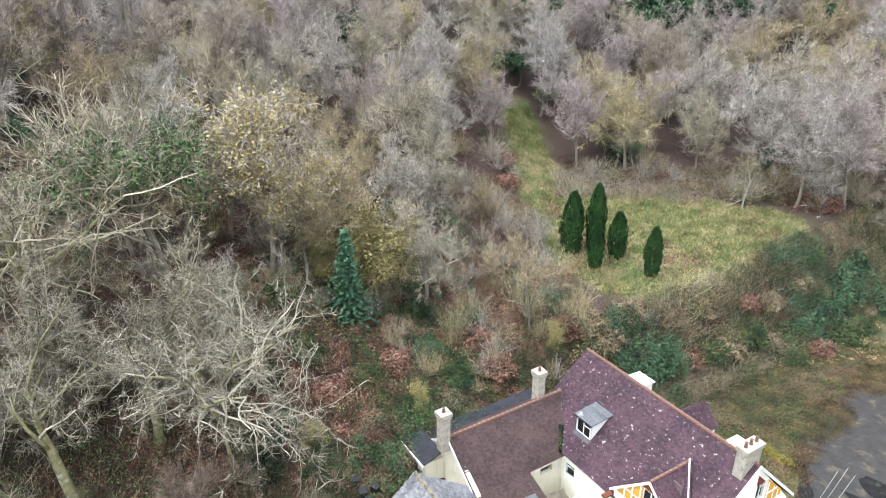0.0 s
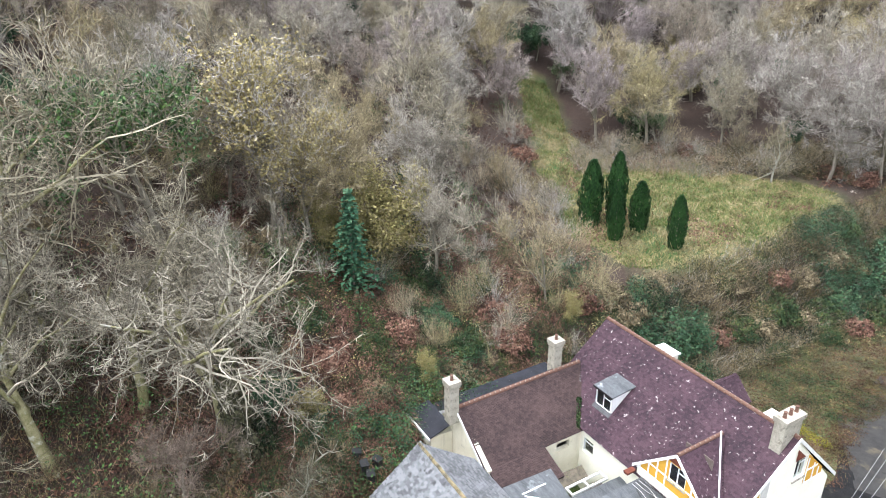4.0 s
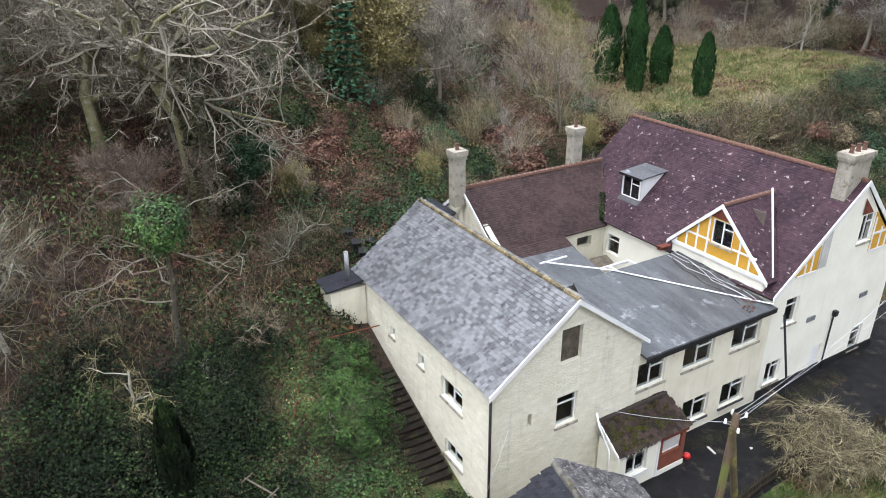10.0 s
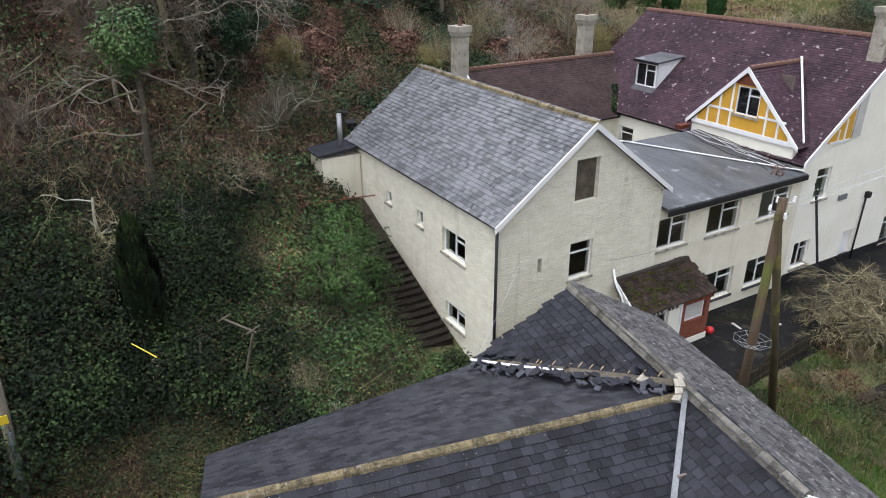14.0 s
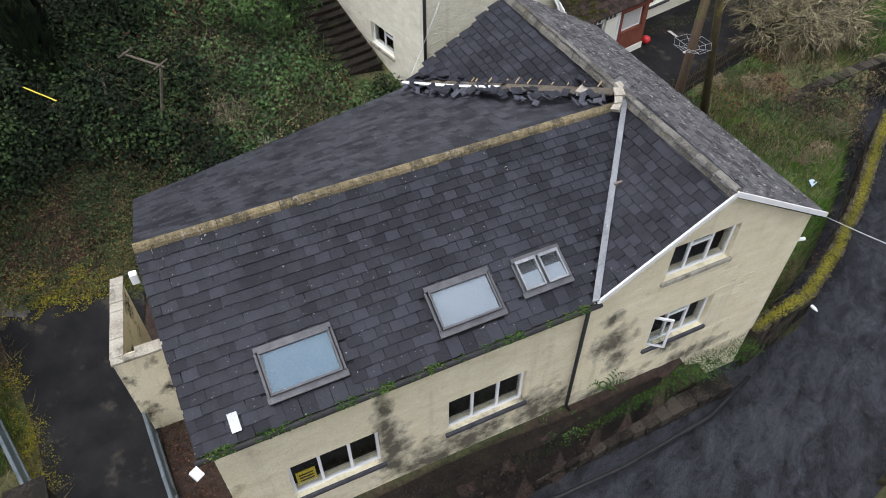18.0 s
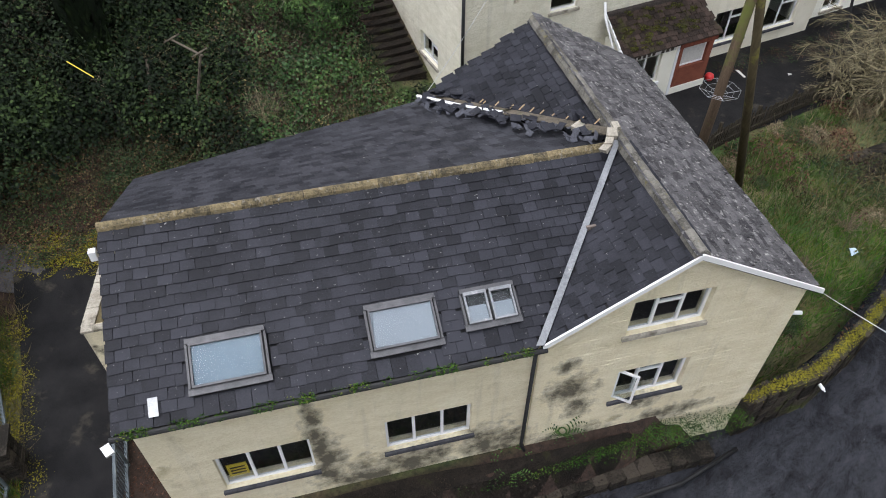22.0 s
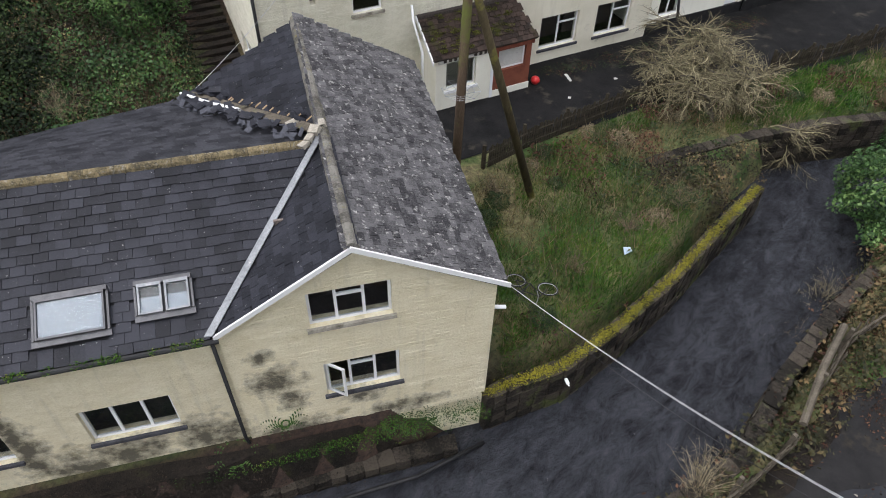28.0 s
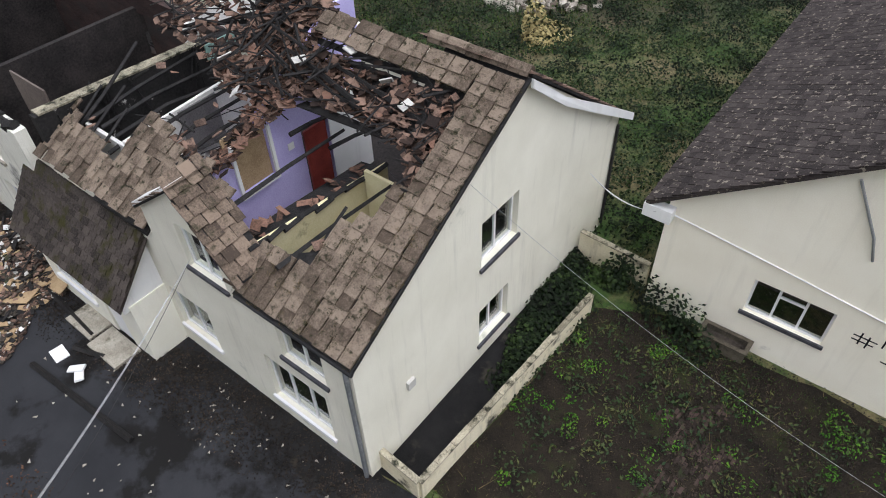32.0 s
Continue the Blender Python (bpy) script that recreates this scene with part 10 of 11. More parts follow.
    for j in range(rows):
        v = 0.08 - (j + 0.5) * te / math.hypot(1, k)
        for i in range(34):
            u = -0.1 + (i + 0.48) * tw
            if sound(u, v):
                spots.append((u, v))
    deck = part("roof", Shape().slab([plane(-0.1, 0.1, -0.05), plane(0.9, 0.1, -0.05), plane(0.9, -6.0, -0.05), plane(-0.1, -6.0, -0.05)], (0, 0, -0.08)).slab([plane(0.9, 0.1, -0.05), plane(3.5, 0.1, -0.05), plane(3.4, -0.75, -0.05), plane(1.75, -1.6, -0.05), plane(1.5, -2.3, -0.05), plane(0.9, -3.3, -0.05)], (0, 0, -0.08))
                             
                             .slab([plane(6.7, 0.1, -0.06), plane(9.0, 0.1, -0.06), plane(9.0, -1.6, -0.06), plane(6.7, -1.7, -0.06)], (0, 0, -0.08)), M["charred"], H, "charred roof boards under the tiles")
    spots.sort(key=lambda p: p[0] - 0.6 * p[1])
    rest = Shape()
    for i, (u, v) in enumerate(spots):
        loose = 1.0 if u < 3.6 else 2.2
        m = tile_pose(u, v, e - k * v, -ang, rng, loose)
        if i < 298:
            part("tile", tile, None, deck, m=m)
        else:
            rest.box((-tw * 0.475, -te * 0.5, -0.025), (tw * 0.475, te * 0.75, 0.018), m)
    mrs = np.random.RandomState(5)
    tufts = [mound_quads(mrs, np.array([(u - tw * 0.48 + mrs.uniform(-0.03, 0.03), v + te * mrs.uniform(-0.3, 0.35))]), 60, 0.09, 0.03, 0.016, e - k * v + 0.07) for u, v in spots if u < 3.6 and mrs.uniform() < 0.6]
    tufts += [mound_quads(mrs, np.array([(u + mrs.uniform(-0.5, 0.5) * tw, v + te * 0.40)]), 60, 0.11, 0.03, 0.016, e - k * (v + te * 0.46) + 0.075) for u, v in spots if u < 3.6 and mrs.uniform() < 0.7]
    part("roof_moss", quads_late(np.concatenate(tufts), "bramble"), None, deck, "dark moss in the tile joints", kind="stuff")
    if rest.f:
        part("tile_field", rest, M["tile_dormer"], deck, kind="stuff")
    # far slope, seen past the ridge
    roof(H, [(-0.15, -11.85, 4.15), (2.8, -11.85, 4.15), (2.8, -6.05, r), (-0.15, -6.05, r)], ("tile_rubble",), tw, te, 0.03, name="tile", jitter=0.06, deck="charred", deck_depth=0.06)
    ridge(H, (-0.1, -6.05, r + 0.02), (2.6, -6.05, r + 0.02), "tile_concrete", 0.15, 0.45)
    # charred rafters and ceiling ties
    for u, v0, v1, dz, du in ((6.6, -3.6, -5.6, -0.3, 0.3), (7.4, -3.9, -5.6, -0.25, 0.0), (9.7, -1.0, -2.4, -0.3, -0.3), (11.2, -0.6, -3.6, -0.2, 0.1), (3.45, -0.2, -1.2, -0.15, 0.2), (6.3, -3.2, -5.4, -0.4, 0.2)):
        a, b = plane(u, v0, dz), plane(u + du, v1, dz - rng.random() * 0.3)
        part("rafter", Shape().tube([a, a.lerp(b, 0.5) + Vector((0, 0, -0.08)), b], [0.075, 0.06, 0.05], 4), M["charred"], H)
    for u0, v0, z0, u1, v1, z1 in ((4.8, -1.0, 5.5, 4.8, -5.0, 5.5), (2.6, -0.6, 5.35, 2.6, -4.4, 5.15), (2.3, -1.3, 5.1, 2.5, -2.7, 5.65), (5.5, -3.8, 5.75, 5.5, -5.3, 5.55), (5.5, -5.0, 4.6, 5.4, -6.9, 4.3), (1.4, -4.5, 7.2, 4.6, -4.9, 7.5), (2.0, -5.2, 7.2, 5.5, -4.0, 6.7),
                                   (8.5, -5.6, 7.2, 11.4, -4.4, 6.6), (6.9, -5.9, 7.7, 8.4, -4.3, 6.9), (7.2, -5.9, 7.9, 10.6, -4.6, 6.6), (3.4, -4.3, 7.2, 6.4, -4.9, 7.4), (9.2, -5.8, 7.0, 11.3, -5.4, 7.5)):
        part("fallen_beam", Shape().tube([(u0, v0, z0), ((u0 + u1) / 2, (v0 + v1) / 2, (z0 + z1) / 2 + 0.05), (u1, v1, z1)], [0.075, 0.065, 0.05], 4), M["charred"], H)
    for i in range(7):
        u = 6.75 + i * 0.72
        x0, x1 = u + rng.uniform(-0.1, 0.1), u + rng.uniform(-0.2, 0.2)
        part("ceiling_joist", Shape().tube([(x0, -1.35, 5.35 + rng.uniform(-0.05, 0.1)), (u, -3.0, 5.5), (x1, -4.6 - rng.random() * 1.6, 5.5 + rng.uniform(-0.2, 0.25))], [0.065, 0.06, 0.05], 4), M["charred"], H)
    for u in (9.15, 9.9, 10.6, 11.2):
        a, b = plane(u, -0.2, -0.15), plane(u + rng.uniform(-0.2, 0.3), -1.9 - rng.random(), -0.25)
        part("rafter", Shape().tube([a, b], [0.055, 0.045], 4), M["charred"], H)
    # heaps of broken tile, lying on collapsed boards
    heap = part("collapsed_deck", Shape().slab([plane(0.6, -4.0, -0.35), plane(2.2, -4.3, -0.4), plane(2.2, -6.1, -0.15), plane(0.6, -6.1, -0.15)], (0, 0, -0.05)), M["charred"], H, "charred boards that carry the broken tiles")
    for i in range(9):
        v = -4.1 - 0.225 * i
        u1 = 5.3 + (1.2 if i > 1 else 0.5) * i ** 0.5 + rng.uniform(-0.4, 0.4)
        part("board", Shape().slab([plane(2.25, v, -0.42), plane(u1, v + rng.uniform(-0.05, 0.05), -0.6), plane(u1 - rng.random() * 0.3, v - 0.14, -0.6), plane(2.25, v - 0.14, -0.42)], (0, 0, -0.04)), M["charred"], heap)
    shapes = [Shape().slab([(-0.15, -0.12, 0), (0.13, -0.13, 0), (0.15, 0.08, 0), (-0.09, 0.13, 0)], (0, 0, 0.02)).mesh("broken_tile", M["tile_rubble_piece"]),
              Shape().slab([(-0.10, -0.09, 0), (0.09, -0.12, 0), (0.11, 0.08, 0)], (0, 0, 0.02)).mesh("broken_tile", M["tile_rubble_piece"]),
              Shape().slab([(-0.17, -0.07, 0), (0.15, -0.06, 0), (0.17, 0.08, 0), (-0.15, 0.07, 0)], (0, 0, 0.02)).mesh("broken_tile", M["tile_rubble_piece"])]
    bits = Shape()
    count = 0
    for i in range(5200):
        u, v = rng.uniform(0.9, 11.4), rng.uniform(-6.3, -1.25)
        if in_poly(u, v, hole) or in_poly(u, v, gap) and rng.random() < 0.98 or sound(u, v) or (u > 8.0 and rng.random() < 0.7) or (v < -4.4 and 1.5 < u < 4.2 and rng.random() < 0.3):
            continue
        base = e - k * v - 0.30 - 0.25 * min(1, max(0, (u - 1) / 5)) * (1 if v < -3 else 0.4)
        m = pose(u, v, base + rng.random() ** 2 * 0.3, -ang + rng.gauss(0, 11), rng.gauss(0, 11), rng.uniform(0, 360))
        if count < 290:
            part("broken_tile", shapes[rng.randrange(3)], None, heap, m=m)
        else:
            q = rng.uniform(0.4, 0.95)
            bits.slab([m @ Vector(p) * 1.0 for p in ((-0.18 * q, -0.12 * q, 0), (0.15 * q, -0.15 * q, 0), (0.17 * q, 0.1 * q, 0), (-0.13 * q, 0.14 * q, 0))], m.to_3x3() @ Vector((0, 0, 0.022)))
        count += 1
    for i in range(80):
        v = -1.7 - rng.random() * 2.4
        part("fallen_tile", shapes[i % 3], None, H, m=pose(6.15 + rng.uniform(-0.35, 0.3), v, 5.1 + 0.58 * (-v - 1.2) + rng.uniform(0, 0.16), -ang + rng.gauss(0, 18), rng.gauss(0, 18), rng.uniform(0, 360)))
    part("tile_rubble", bits, M["tile_rubble"], heap, "heap of broken clay tiles", kind="stuff")
    lath = Shape()
    for i in range(520):
        u, v = rng.uniform(1.0, 11.3), rng.uniform(-6.2, -1.4)
        if in_poly(u, v, hole) or in_poly(u, v, gap) and rng.random() < 0.96 or sound(u, v):
            continue
        p = plane(u, v, rng.uniform(-0.3, 0.05))
        d = Vector((rng.gauss(0, 1), rng.gauss(0, 1), rng.gauss(0, 0.45))).normalized() * rng.uniform(0.25, 0.8)
        lath.tube([p - d, p + d], rng.uniform(0.012, 0.04), 4)
    part("charred_lath", lath, M["charred"], heap, "charred splinters among the tiles", kind="stuff")
    for u, v, w, d_, t in ((2.2, -4.6, 0.34, 0.2, 12), (3.0, -4.9, 0.3, 0.22, -20), (5.6, -4.6, 0.36, 0.2, 8), (6.8, -3.4, 0.34, 0.26, -8), (4.4, -5.2, 0.3, 0.2, 25), (7.8, -4.0, 0.4, 0.22, -15)):
        part("loose_plaster", Shape().box((-w / 2, -d_ / 2, 0), (w / 2, d_ / 2, 0.03), pose(u, v, e - k * v - 0.02, -ang + t, t * 0.5, t * 7)), M["plaster_pale"], H)

    # rooms open to the sky
    part("upper_floor", Shape().box((0.32, -11.0, 2.45), (12.0, -0.3, 2.6)), M["soot_wall"], H, "scorched upper floor")
    wall(H, "inner_wall", M["yellow_wall"], (3.55, -0.5), (3.55, -5.2), 2.6, 5.35, (), 0.1, ((0.11, 1, 5.35),), "yellow bedroom wall, charred along its top")
    wall(H, "inner_wall", M["yellow_wall"], (3.5, -4.3), (0.4, -4.3), 2.6, 5.2, (), 0.1, (), "yellow bedroom wall")
    for i in range(9):
        v = -0.6 - i * 0.5
        part("charred_edge", Shape().tube([(3.5 + rng.uniform(-0.08, 0.08), v, 5.32 - 0.055 * i + rng.uniform(-0.1, 0.08)), (3.55, v - 0.6, 5.28 - 0.055 * i + rng.uniform(-0.1, 0.1))], 0.075, 4), M["charred"], H)
    for i in range(26):
        v = -0.9 - rng.random() * 4.0
        part("fallen_tile", shapes[i % 3], None, H, m=pose(3.7 + rng.uniform(0, 0.5), v, 5.25 + 0.11 * (v + 0.5) + rng.uniform(-0.1, 0.08), rng.gauss(0, 25), rng.gauss(0, 25), rng.uniform(0, 360)))
    part("ceiling_board", Shape().slab([(3.62, -0.7, 5.12), (4.35, -0.9, 5.05), (4.3, -5.0, 4.7), (3.62, -5.1, 4.72)], (0, 0, -0.04)), M["charred"], H, "burnt strip of ceiling along the wall")
    wall(H, "inner_wall", M["purple_wall"], (6.15, -1.2), (6.15, -7.2), 2.6, 8, [(1.2, 2.35, 4.35, 5.95), (3.45, 4.28, 2.6, 5.1)], 0.1, ((-0.58, 1, 5.05),), "purple painted wall with a window opening and a doorway")
    wall(H, "inner_wall", M["purple_wall"], (6.1, -1.0), (3.65, -1.0), 2.6, 3.9, (), 0.1, (), "purple painted wall")
    part("opening_board", Shape().box((6.28, -3.6, 4.2), (6.34, -2.3, 6.1)), M["board_tan"], H, "tan board in the opening")
    part("opening_frame", Shape().box((6.02, -3.62, 4.28), (6.1, -2.33, 4.36)).box((6.02, -3.62, 4.36), (6.1, -3.53, 5.95)).box((6.02, -2.42, 4.36), (6.1, -2.33, 5.95)), M["upvc"], H, "white window lining")
    part("inner_door", Shape().box((6.05, -5.46, 2.62), (6.12, -4.66, 5.08)), M["red_door"], H, "dark red bedroom door")
    part("pale_wall", Shape().box((6.0, -7.1, 2.62), (6.04, -5.56, 5.6)), M["upvc"], H, "white painted stretch of wall")
    part("switch_plate", Shape().box((6.02, -4.25, 4.85), (6.05, -4.05, 5.05)), M["upvc"], H)
    wall(H, "inner_wall", M["wall_white_burnt"], (9.2, -1.3), (9.2, -6.6), 2.6, 6.2, (), 0.1, ((-0.05, 1, 5.4),), "smoke-stained pale wall")
    part("grey_panel", Shape().box((9.1, -4.2, 4.0), (9.15, -2.95, 5.45)), M["sheet_roof"], H, "grey board on the pale wall")
    wall(H, "inner_wall", M["wall_white_burnt"], (11.2, -1.4), (9.3, -1.4), 2.6, 5.2, (), -0.1, (), "smoke-stained pale wall")
    # gutted end block
    wall(H, "wall", M["charred_plaster"], (11.6, -0.3), (11.6, -11.0), -0.3, 5.8, [(6.0, 7.2, 2.6, 4.6)], 0.3, ((0.05, 1, 5.75),), "blackened cross wall with a pale top")
    part("wall_top", Shape().slab([(11.57, -0.4, 5.76), (11.93, -0.4, 5.76), (11.93, -5.7, 5.5), (11.57, -5.7, 5.5)], (0, 0, 0.06)), M["mould_coping"], H, "scorched plaster strip along the wall's top")
    wall(H, "inner_wall", M["wall_white_burnt"], (13.6, -6.4), (13.6, -9.8), 2.4, 6.1, [(1.6, 2.5, 2.4, 4.6)], 0.1, ((-0.12, 1, 5.2),), "smoke-greyed pale wall of a back room")
    part("green_board", Shape().box((11.5, -6.9, 4.95), (11.56, -5.75, 5.45)), M["green_board"], H, "pale green board")
    for i in range(14):
        v = -0.6 - rng.random() * 4.8
        part("burnt_stud", Shape().tube([(11.52, v, 4.2 + rng.uniform(-0.5, 0.5)), (11.5, v + rng.uniform(-0.5, 0.5), 5.6)], 0.03, 4), M["charred"], H)
    wall(H, "wall", M["soot_render"], (24.5, 0.25), (12.0, 0.25), -0.3, 5.4, [(1.5, 2.7, 0.8, 2.2), (1.5, 2.7, 3.4, 4.6), (5.0, 6.2, 0.8, 2.2), (5.0, 6.2, 3.4, 4.6), (9.0, 10.2, 0.8, 2.2), (9.0, 10.2, 3.4, 4.6)], 0.35, (), "long cream front wall of the gutted end")
    for i in range(42):
        u = 12.2 + i * 0.29
        part("charred_edge", Shape().tube([(u, 0.05 + rng.uniform(-0.1, 0.1), 5.4 + rng.uniform(-0.05, 0.12)), (u + 0.34, 0.05 + rng.uniform(-0.12, 0.12), 5.4 + rng.uniform(-0.05, 0.16))], rng.uniform(0.08, 0.19), 5), M["charred"], H)
    for s in (1.5, 5.0, 9.0):
        for z in (0.8, 3.4):
            window(H, on_wall((24.5, 0.25), (12.0, 0.25), s, z), 1.2, 1.4 if z < 2 else 1.2, 2, "concrete", False)
    wall(H, "wall", M["soot_wall"], (24.5, -11.0), (24.5, 0.0), -0.3, 6.2, (), 0.35)
    wall(H, "wall", M["soot_brick"], (12.4, -7.2), (24.2, -7.2), -0.3, 5.2, [(3.2, 4.1, 0, 2.0), (4.6, 5.6, 2.8, 4.4)], 0.25, (), "sooty brick inner wall")
    wall(H, "wall", M["soot_wall"], (17.6, -7.0), (17.6, -0.2), -0.3, 4.6, [(2.0, 3.0, 0, 2.1)], 0.2)
    part("ground_slab", Shape().box((12.3, -11.0, -0.2), (24.2, 0.0, 0.12)), M["charred"], H, "burnt debris over the floor")
    for i in range(46):
        u, v = rng.uniform(12.5, 23.5), rng.uniform(-10.5, -0.3)
        a = rng.uniform(0, 3.14)
        ln = rng.uniform(0.8, 2.6)
        z = rng.uniform(0.2, 1.2)
        part("fallen_beam", Shape().tube([(u - math.cos(a) * ln / 2, v - math.sin(a) * ln / 2, z), (u + math.cos(a) * ln / 2, v + math.sin(a) * ln / 2, z + rng.uniform(-0.5, 2.4))], [0.06, 0.05], 4), M["charred"] if rng.random() < 0.75 else M["board_tan"], H)
    for u, v, z, w, h in ((15, -5.5, 0.4, 0.9, 1.9), (16.4, -6.6, 0.5, 0.8, 1.7), (14.0, -6.9, 2.6, 1.0, 1.6), (19.6, -6.9, 0.6, 1.1, 2.0)):
        part("loose_board", Shape().box((0, 0, 0), (w, 0.03, h), pose(u, v, z, rng.uniform(-25, 5), rng.uniform(-12, 12), rng.uniform(-20, 30))), M["charred_plaster"] if rng.random() < 0.5 else M["board_tan"], H)
    # lean-to porch
    part("porch_roof", Shape().slab([(7.2, 1.35, 2.45), (12.6, 1.35, 2.45), (12.4, 0.02, 4.4), (7.0, 0.02, 4.2)], (0, 0.02, -0.08)), M["tile_mossy"], H, "mossy brown tiled lean-to roof")
    roof(H, [(7.2, 1.38, 2.5), (12.6, 1.38, 2.5), (12.6, 0.05, 4.42), (7.1, 0.05, 4.3)], ("tile_mossy",), 0.3, 0.22, 0.02, name="tile", deck="tile_mossy", deck_depth=0.05)
    part("porch_cheek", Shape().slab([(7.3, 0.0, 2.2), (7.3, 1.25, 2.2), (7.3, 1.25, 2.42), (7.3, 0.0, 4.15)], (0.06, 0, 0)), M["upvc"], H, "white boarded cheek of the lean-to")
    wall(H, "porch_wall", M["render_white"], (12.3, 1.1), (7.4, 1.1), -0.1, 2.35, [(0.6, 2.6, 0.9, 2.1), (3.2, 4.1, 0.05, 2.1)], 0.15)
    wall(H, "porch_wall", M["render_white"], (7.4, 1.1), (7.4, 0.0), -0.1, 2.35, (), -0.15)
    window(H, on_wall((12.3, 1.1), (7.4, 1.1), 0.6, 0.9), 2.0, 1.2, 3, "upvc", False, deep=0.03)
    part("porch_door", Shape().box((8.25, 1.0, 0.08), (9.05, 1.05, 2.08)), M["upvc"], H, "white door in the lean-to")
    part("step", Shape().box((7.9, 1.15, 0), (9.3, 2.0, 0.16)), M["concrete"], H)
    return H


def tile_pose(u, v, z, tilt, rng, loose):
    """A tile on the slope that falls towards the yard."""
    return pose(u + rng.uniform(-1, 1) * 0.015 * loose, v + rng.uniform(-1, 1) * 0.03 * loose, z + 0.05 + rng.random() * 0.02 * loose, tilt + 4.5 + rng.uniform(-1.5, 1.5) * loose, rng.uniform(-1.5, 1.5) * loose, 0) @ pose(0, 0, 0, 0, 0, 180 + rng.uniform(-2, 2) * loose)


burnt_house()


# ---- bungalow and garden ----
def bungalow():
    C = thing("bungalow", "cream rendered bungalow with a lichened brown tile roof", "bungalow", pose(20.6, -6.8, 0, 0, 0, -141.9))
    a, b = (10.8, 0.0), (-1.2, 0.0)
    k, top = 0.72, 5.15
    wall(C, "wall", M["render_bungalow_lit"], a, b, -0.3, 10, [(10.8 - 3.45, 10.8 - 1.42, 1.42, 2.62)], -0.3, gable_lines(12.0, 6.0, top - 1.2 * k - 0.12, top + 4.8 * k - 0.12))
    wall(C, "wall", M["render_bungalow_lit"], (-1.2, 0.3), (-1.2, 14), -0.3, 4.1, (), -0.3)
    window(C, pose(1.42, 0.0, 1.42), 2.03, 1.2, 3, "sill_slate")
    for u0 in (-1.75, 11.35):
        roof(C, [(u0, -0.3, top - 1.75 * k), (u0, 15, top - 1.75 * k), (4.8, 15, top + 4.8 * k), (4.8, -0.3, top + 4.8 * k)], ("tile_dark",), 0.3, 0.26, 0.03, deck="tile_dark", name="tile", jitter=0.02)
    ridge(C, (4.8, -0.3, top + 4.8 * k), (4.8, 15, top + 4.8 * k), "ridge_grey", 0.15, 0.45)
    part("soffit_box", Shape().box((-1.78, -0.32, 3.45), (-1.0, 0.0, 3.86)), M["upvc"], C, "white boxed eave end")
    part("wall_cable", Shape().tube([(-1.0, -0.03, 3.6), (1.5, -0.03, 3.35), (5.0, -0.03, 2.95), (8.0, -0.03, 2.8)], 0.02, 6), M["upvc"], C, "white cable along the wall")
    part("conduit", Shape().tube([(2.55, -0.06, 6.5), (3.3, -0.06, 5.2), (3.5, -0.06, 4.6)], 0.035, 6), M["steel"], C)
    for x, z, w, h in ((4.1, 2.0, 0.04, 0.42), (4.28, 1.96, 0.04, 0.42), (3.95, 2.25, 0.55, 0.04), (3.95, 2.1, 0.5, 0.04), (4.6, 2.2, 0.04, 0.4), (4.75, 1.75, 0.4, 0.04)):
        part("paint_mark", Shape().box((x, -0.008, z), (x + w, -0.004, z + h)), M["felt_dark"], C, "dark sprayed bar")
    return C


bungalow()
pas = part("passage", Shape().slab([(x, y, 0.035) for x, y in ((18.35, 2.9), (17.4, 1.9), (21.6, -4.3), (23.9, -5.1), (25.3, -5.9))], (0, 0, -0.1)), M["tarmac_dark"])
tagged(pas, "dark dirty strip of ground beside the gable", "path", kind="structure")
gwall = thing("garden_wall", "low mossy white garden wall", "wall", kind="structure")
for a, b, h in (((18.35, 2.55), (17.3, 1.85), 0.75), ((17.3, 1.85), (21.6, -4.3), 0.75), ((23.95, -4.95), (22.0, -6.3), 1.0)):
    d = Vector((b[0] - a[0], b[1] - a[1], 0)).normalized()
    n = Vector((-d.y, d.x, 0)) * 0.075
    A, B_ = Vector((*a, -0.2)), Vector((*b, -0.2))
    part("wall", Shape().slab([A - n, B_ - n, B_ + n, A + n], (0, 0, h + 0.2)), M["mould_wall"], gwall)
    steps = max(2, int((B_ - A).length / 0.6))
    for q in range(steps):
        p0, p1 = A.lerp(B_, q / steps) + Vector((0, 0, h + 0.2)), A.lerp(B_, (q + 0.985) / steps) + Vector((0, 0, h + 0.2))
        part("coping", Shape().slab([p0 - n * 1.15, p1 - n * 1.15, p1 + n * 1.15, p0 + n * 1.15], (0, 0, 0.035 + 0.012 * (q * 7 % 3))), M["mould_coping"], gwall)
tr = thing("planter", "empty weathered wooden planter by the bungalow wall", "planter", pose(19.35, -7.35, 0.05, 0, 0, -142))
part("box", Shape().box((-0.65, -0.25, 0), (0.65, -0.2, 0.42)).box((-0.65, 0.2, 0), (0.65, 0.25, 0.42)).box((-0.65, -0.2, 0), (-0.6, 0.2, 0.42)).box((0.6, -0.2, 0), (0.65, 0.2, 0.42)), M["wood_grey"], tr)
part("rim", Shape().box((-0.7, -0.3, 0.42), (0.7, -0.18, 0.47)).box((-0.7, 0.18, 0.42), (0.7, 0.3, 0.47)).box((-0.7, -0.18, 0.42), (-0.58, 0.18, 0.47)).box((0.58, -0.18, 0.42), (0.7, 0.18, 0.47)), M["wood_grey"], tr, "weathered rim")
part("soil", Shape().box((-0.6, -0.2, 0.0), (0.6, 0.2, 0.26)), M["stone_dark"], tr)
GARDEN = [(17.4, 1.6), (21.7, -4.3), (20.6, -6.6), (15.8, -10.2), (10, -6), (12, -2)]
gp = lambda x, y: in_poly(x, y, GARDEN)
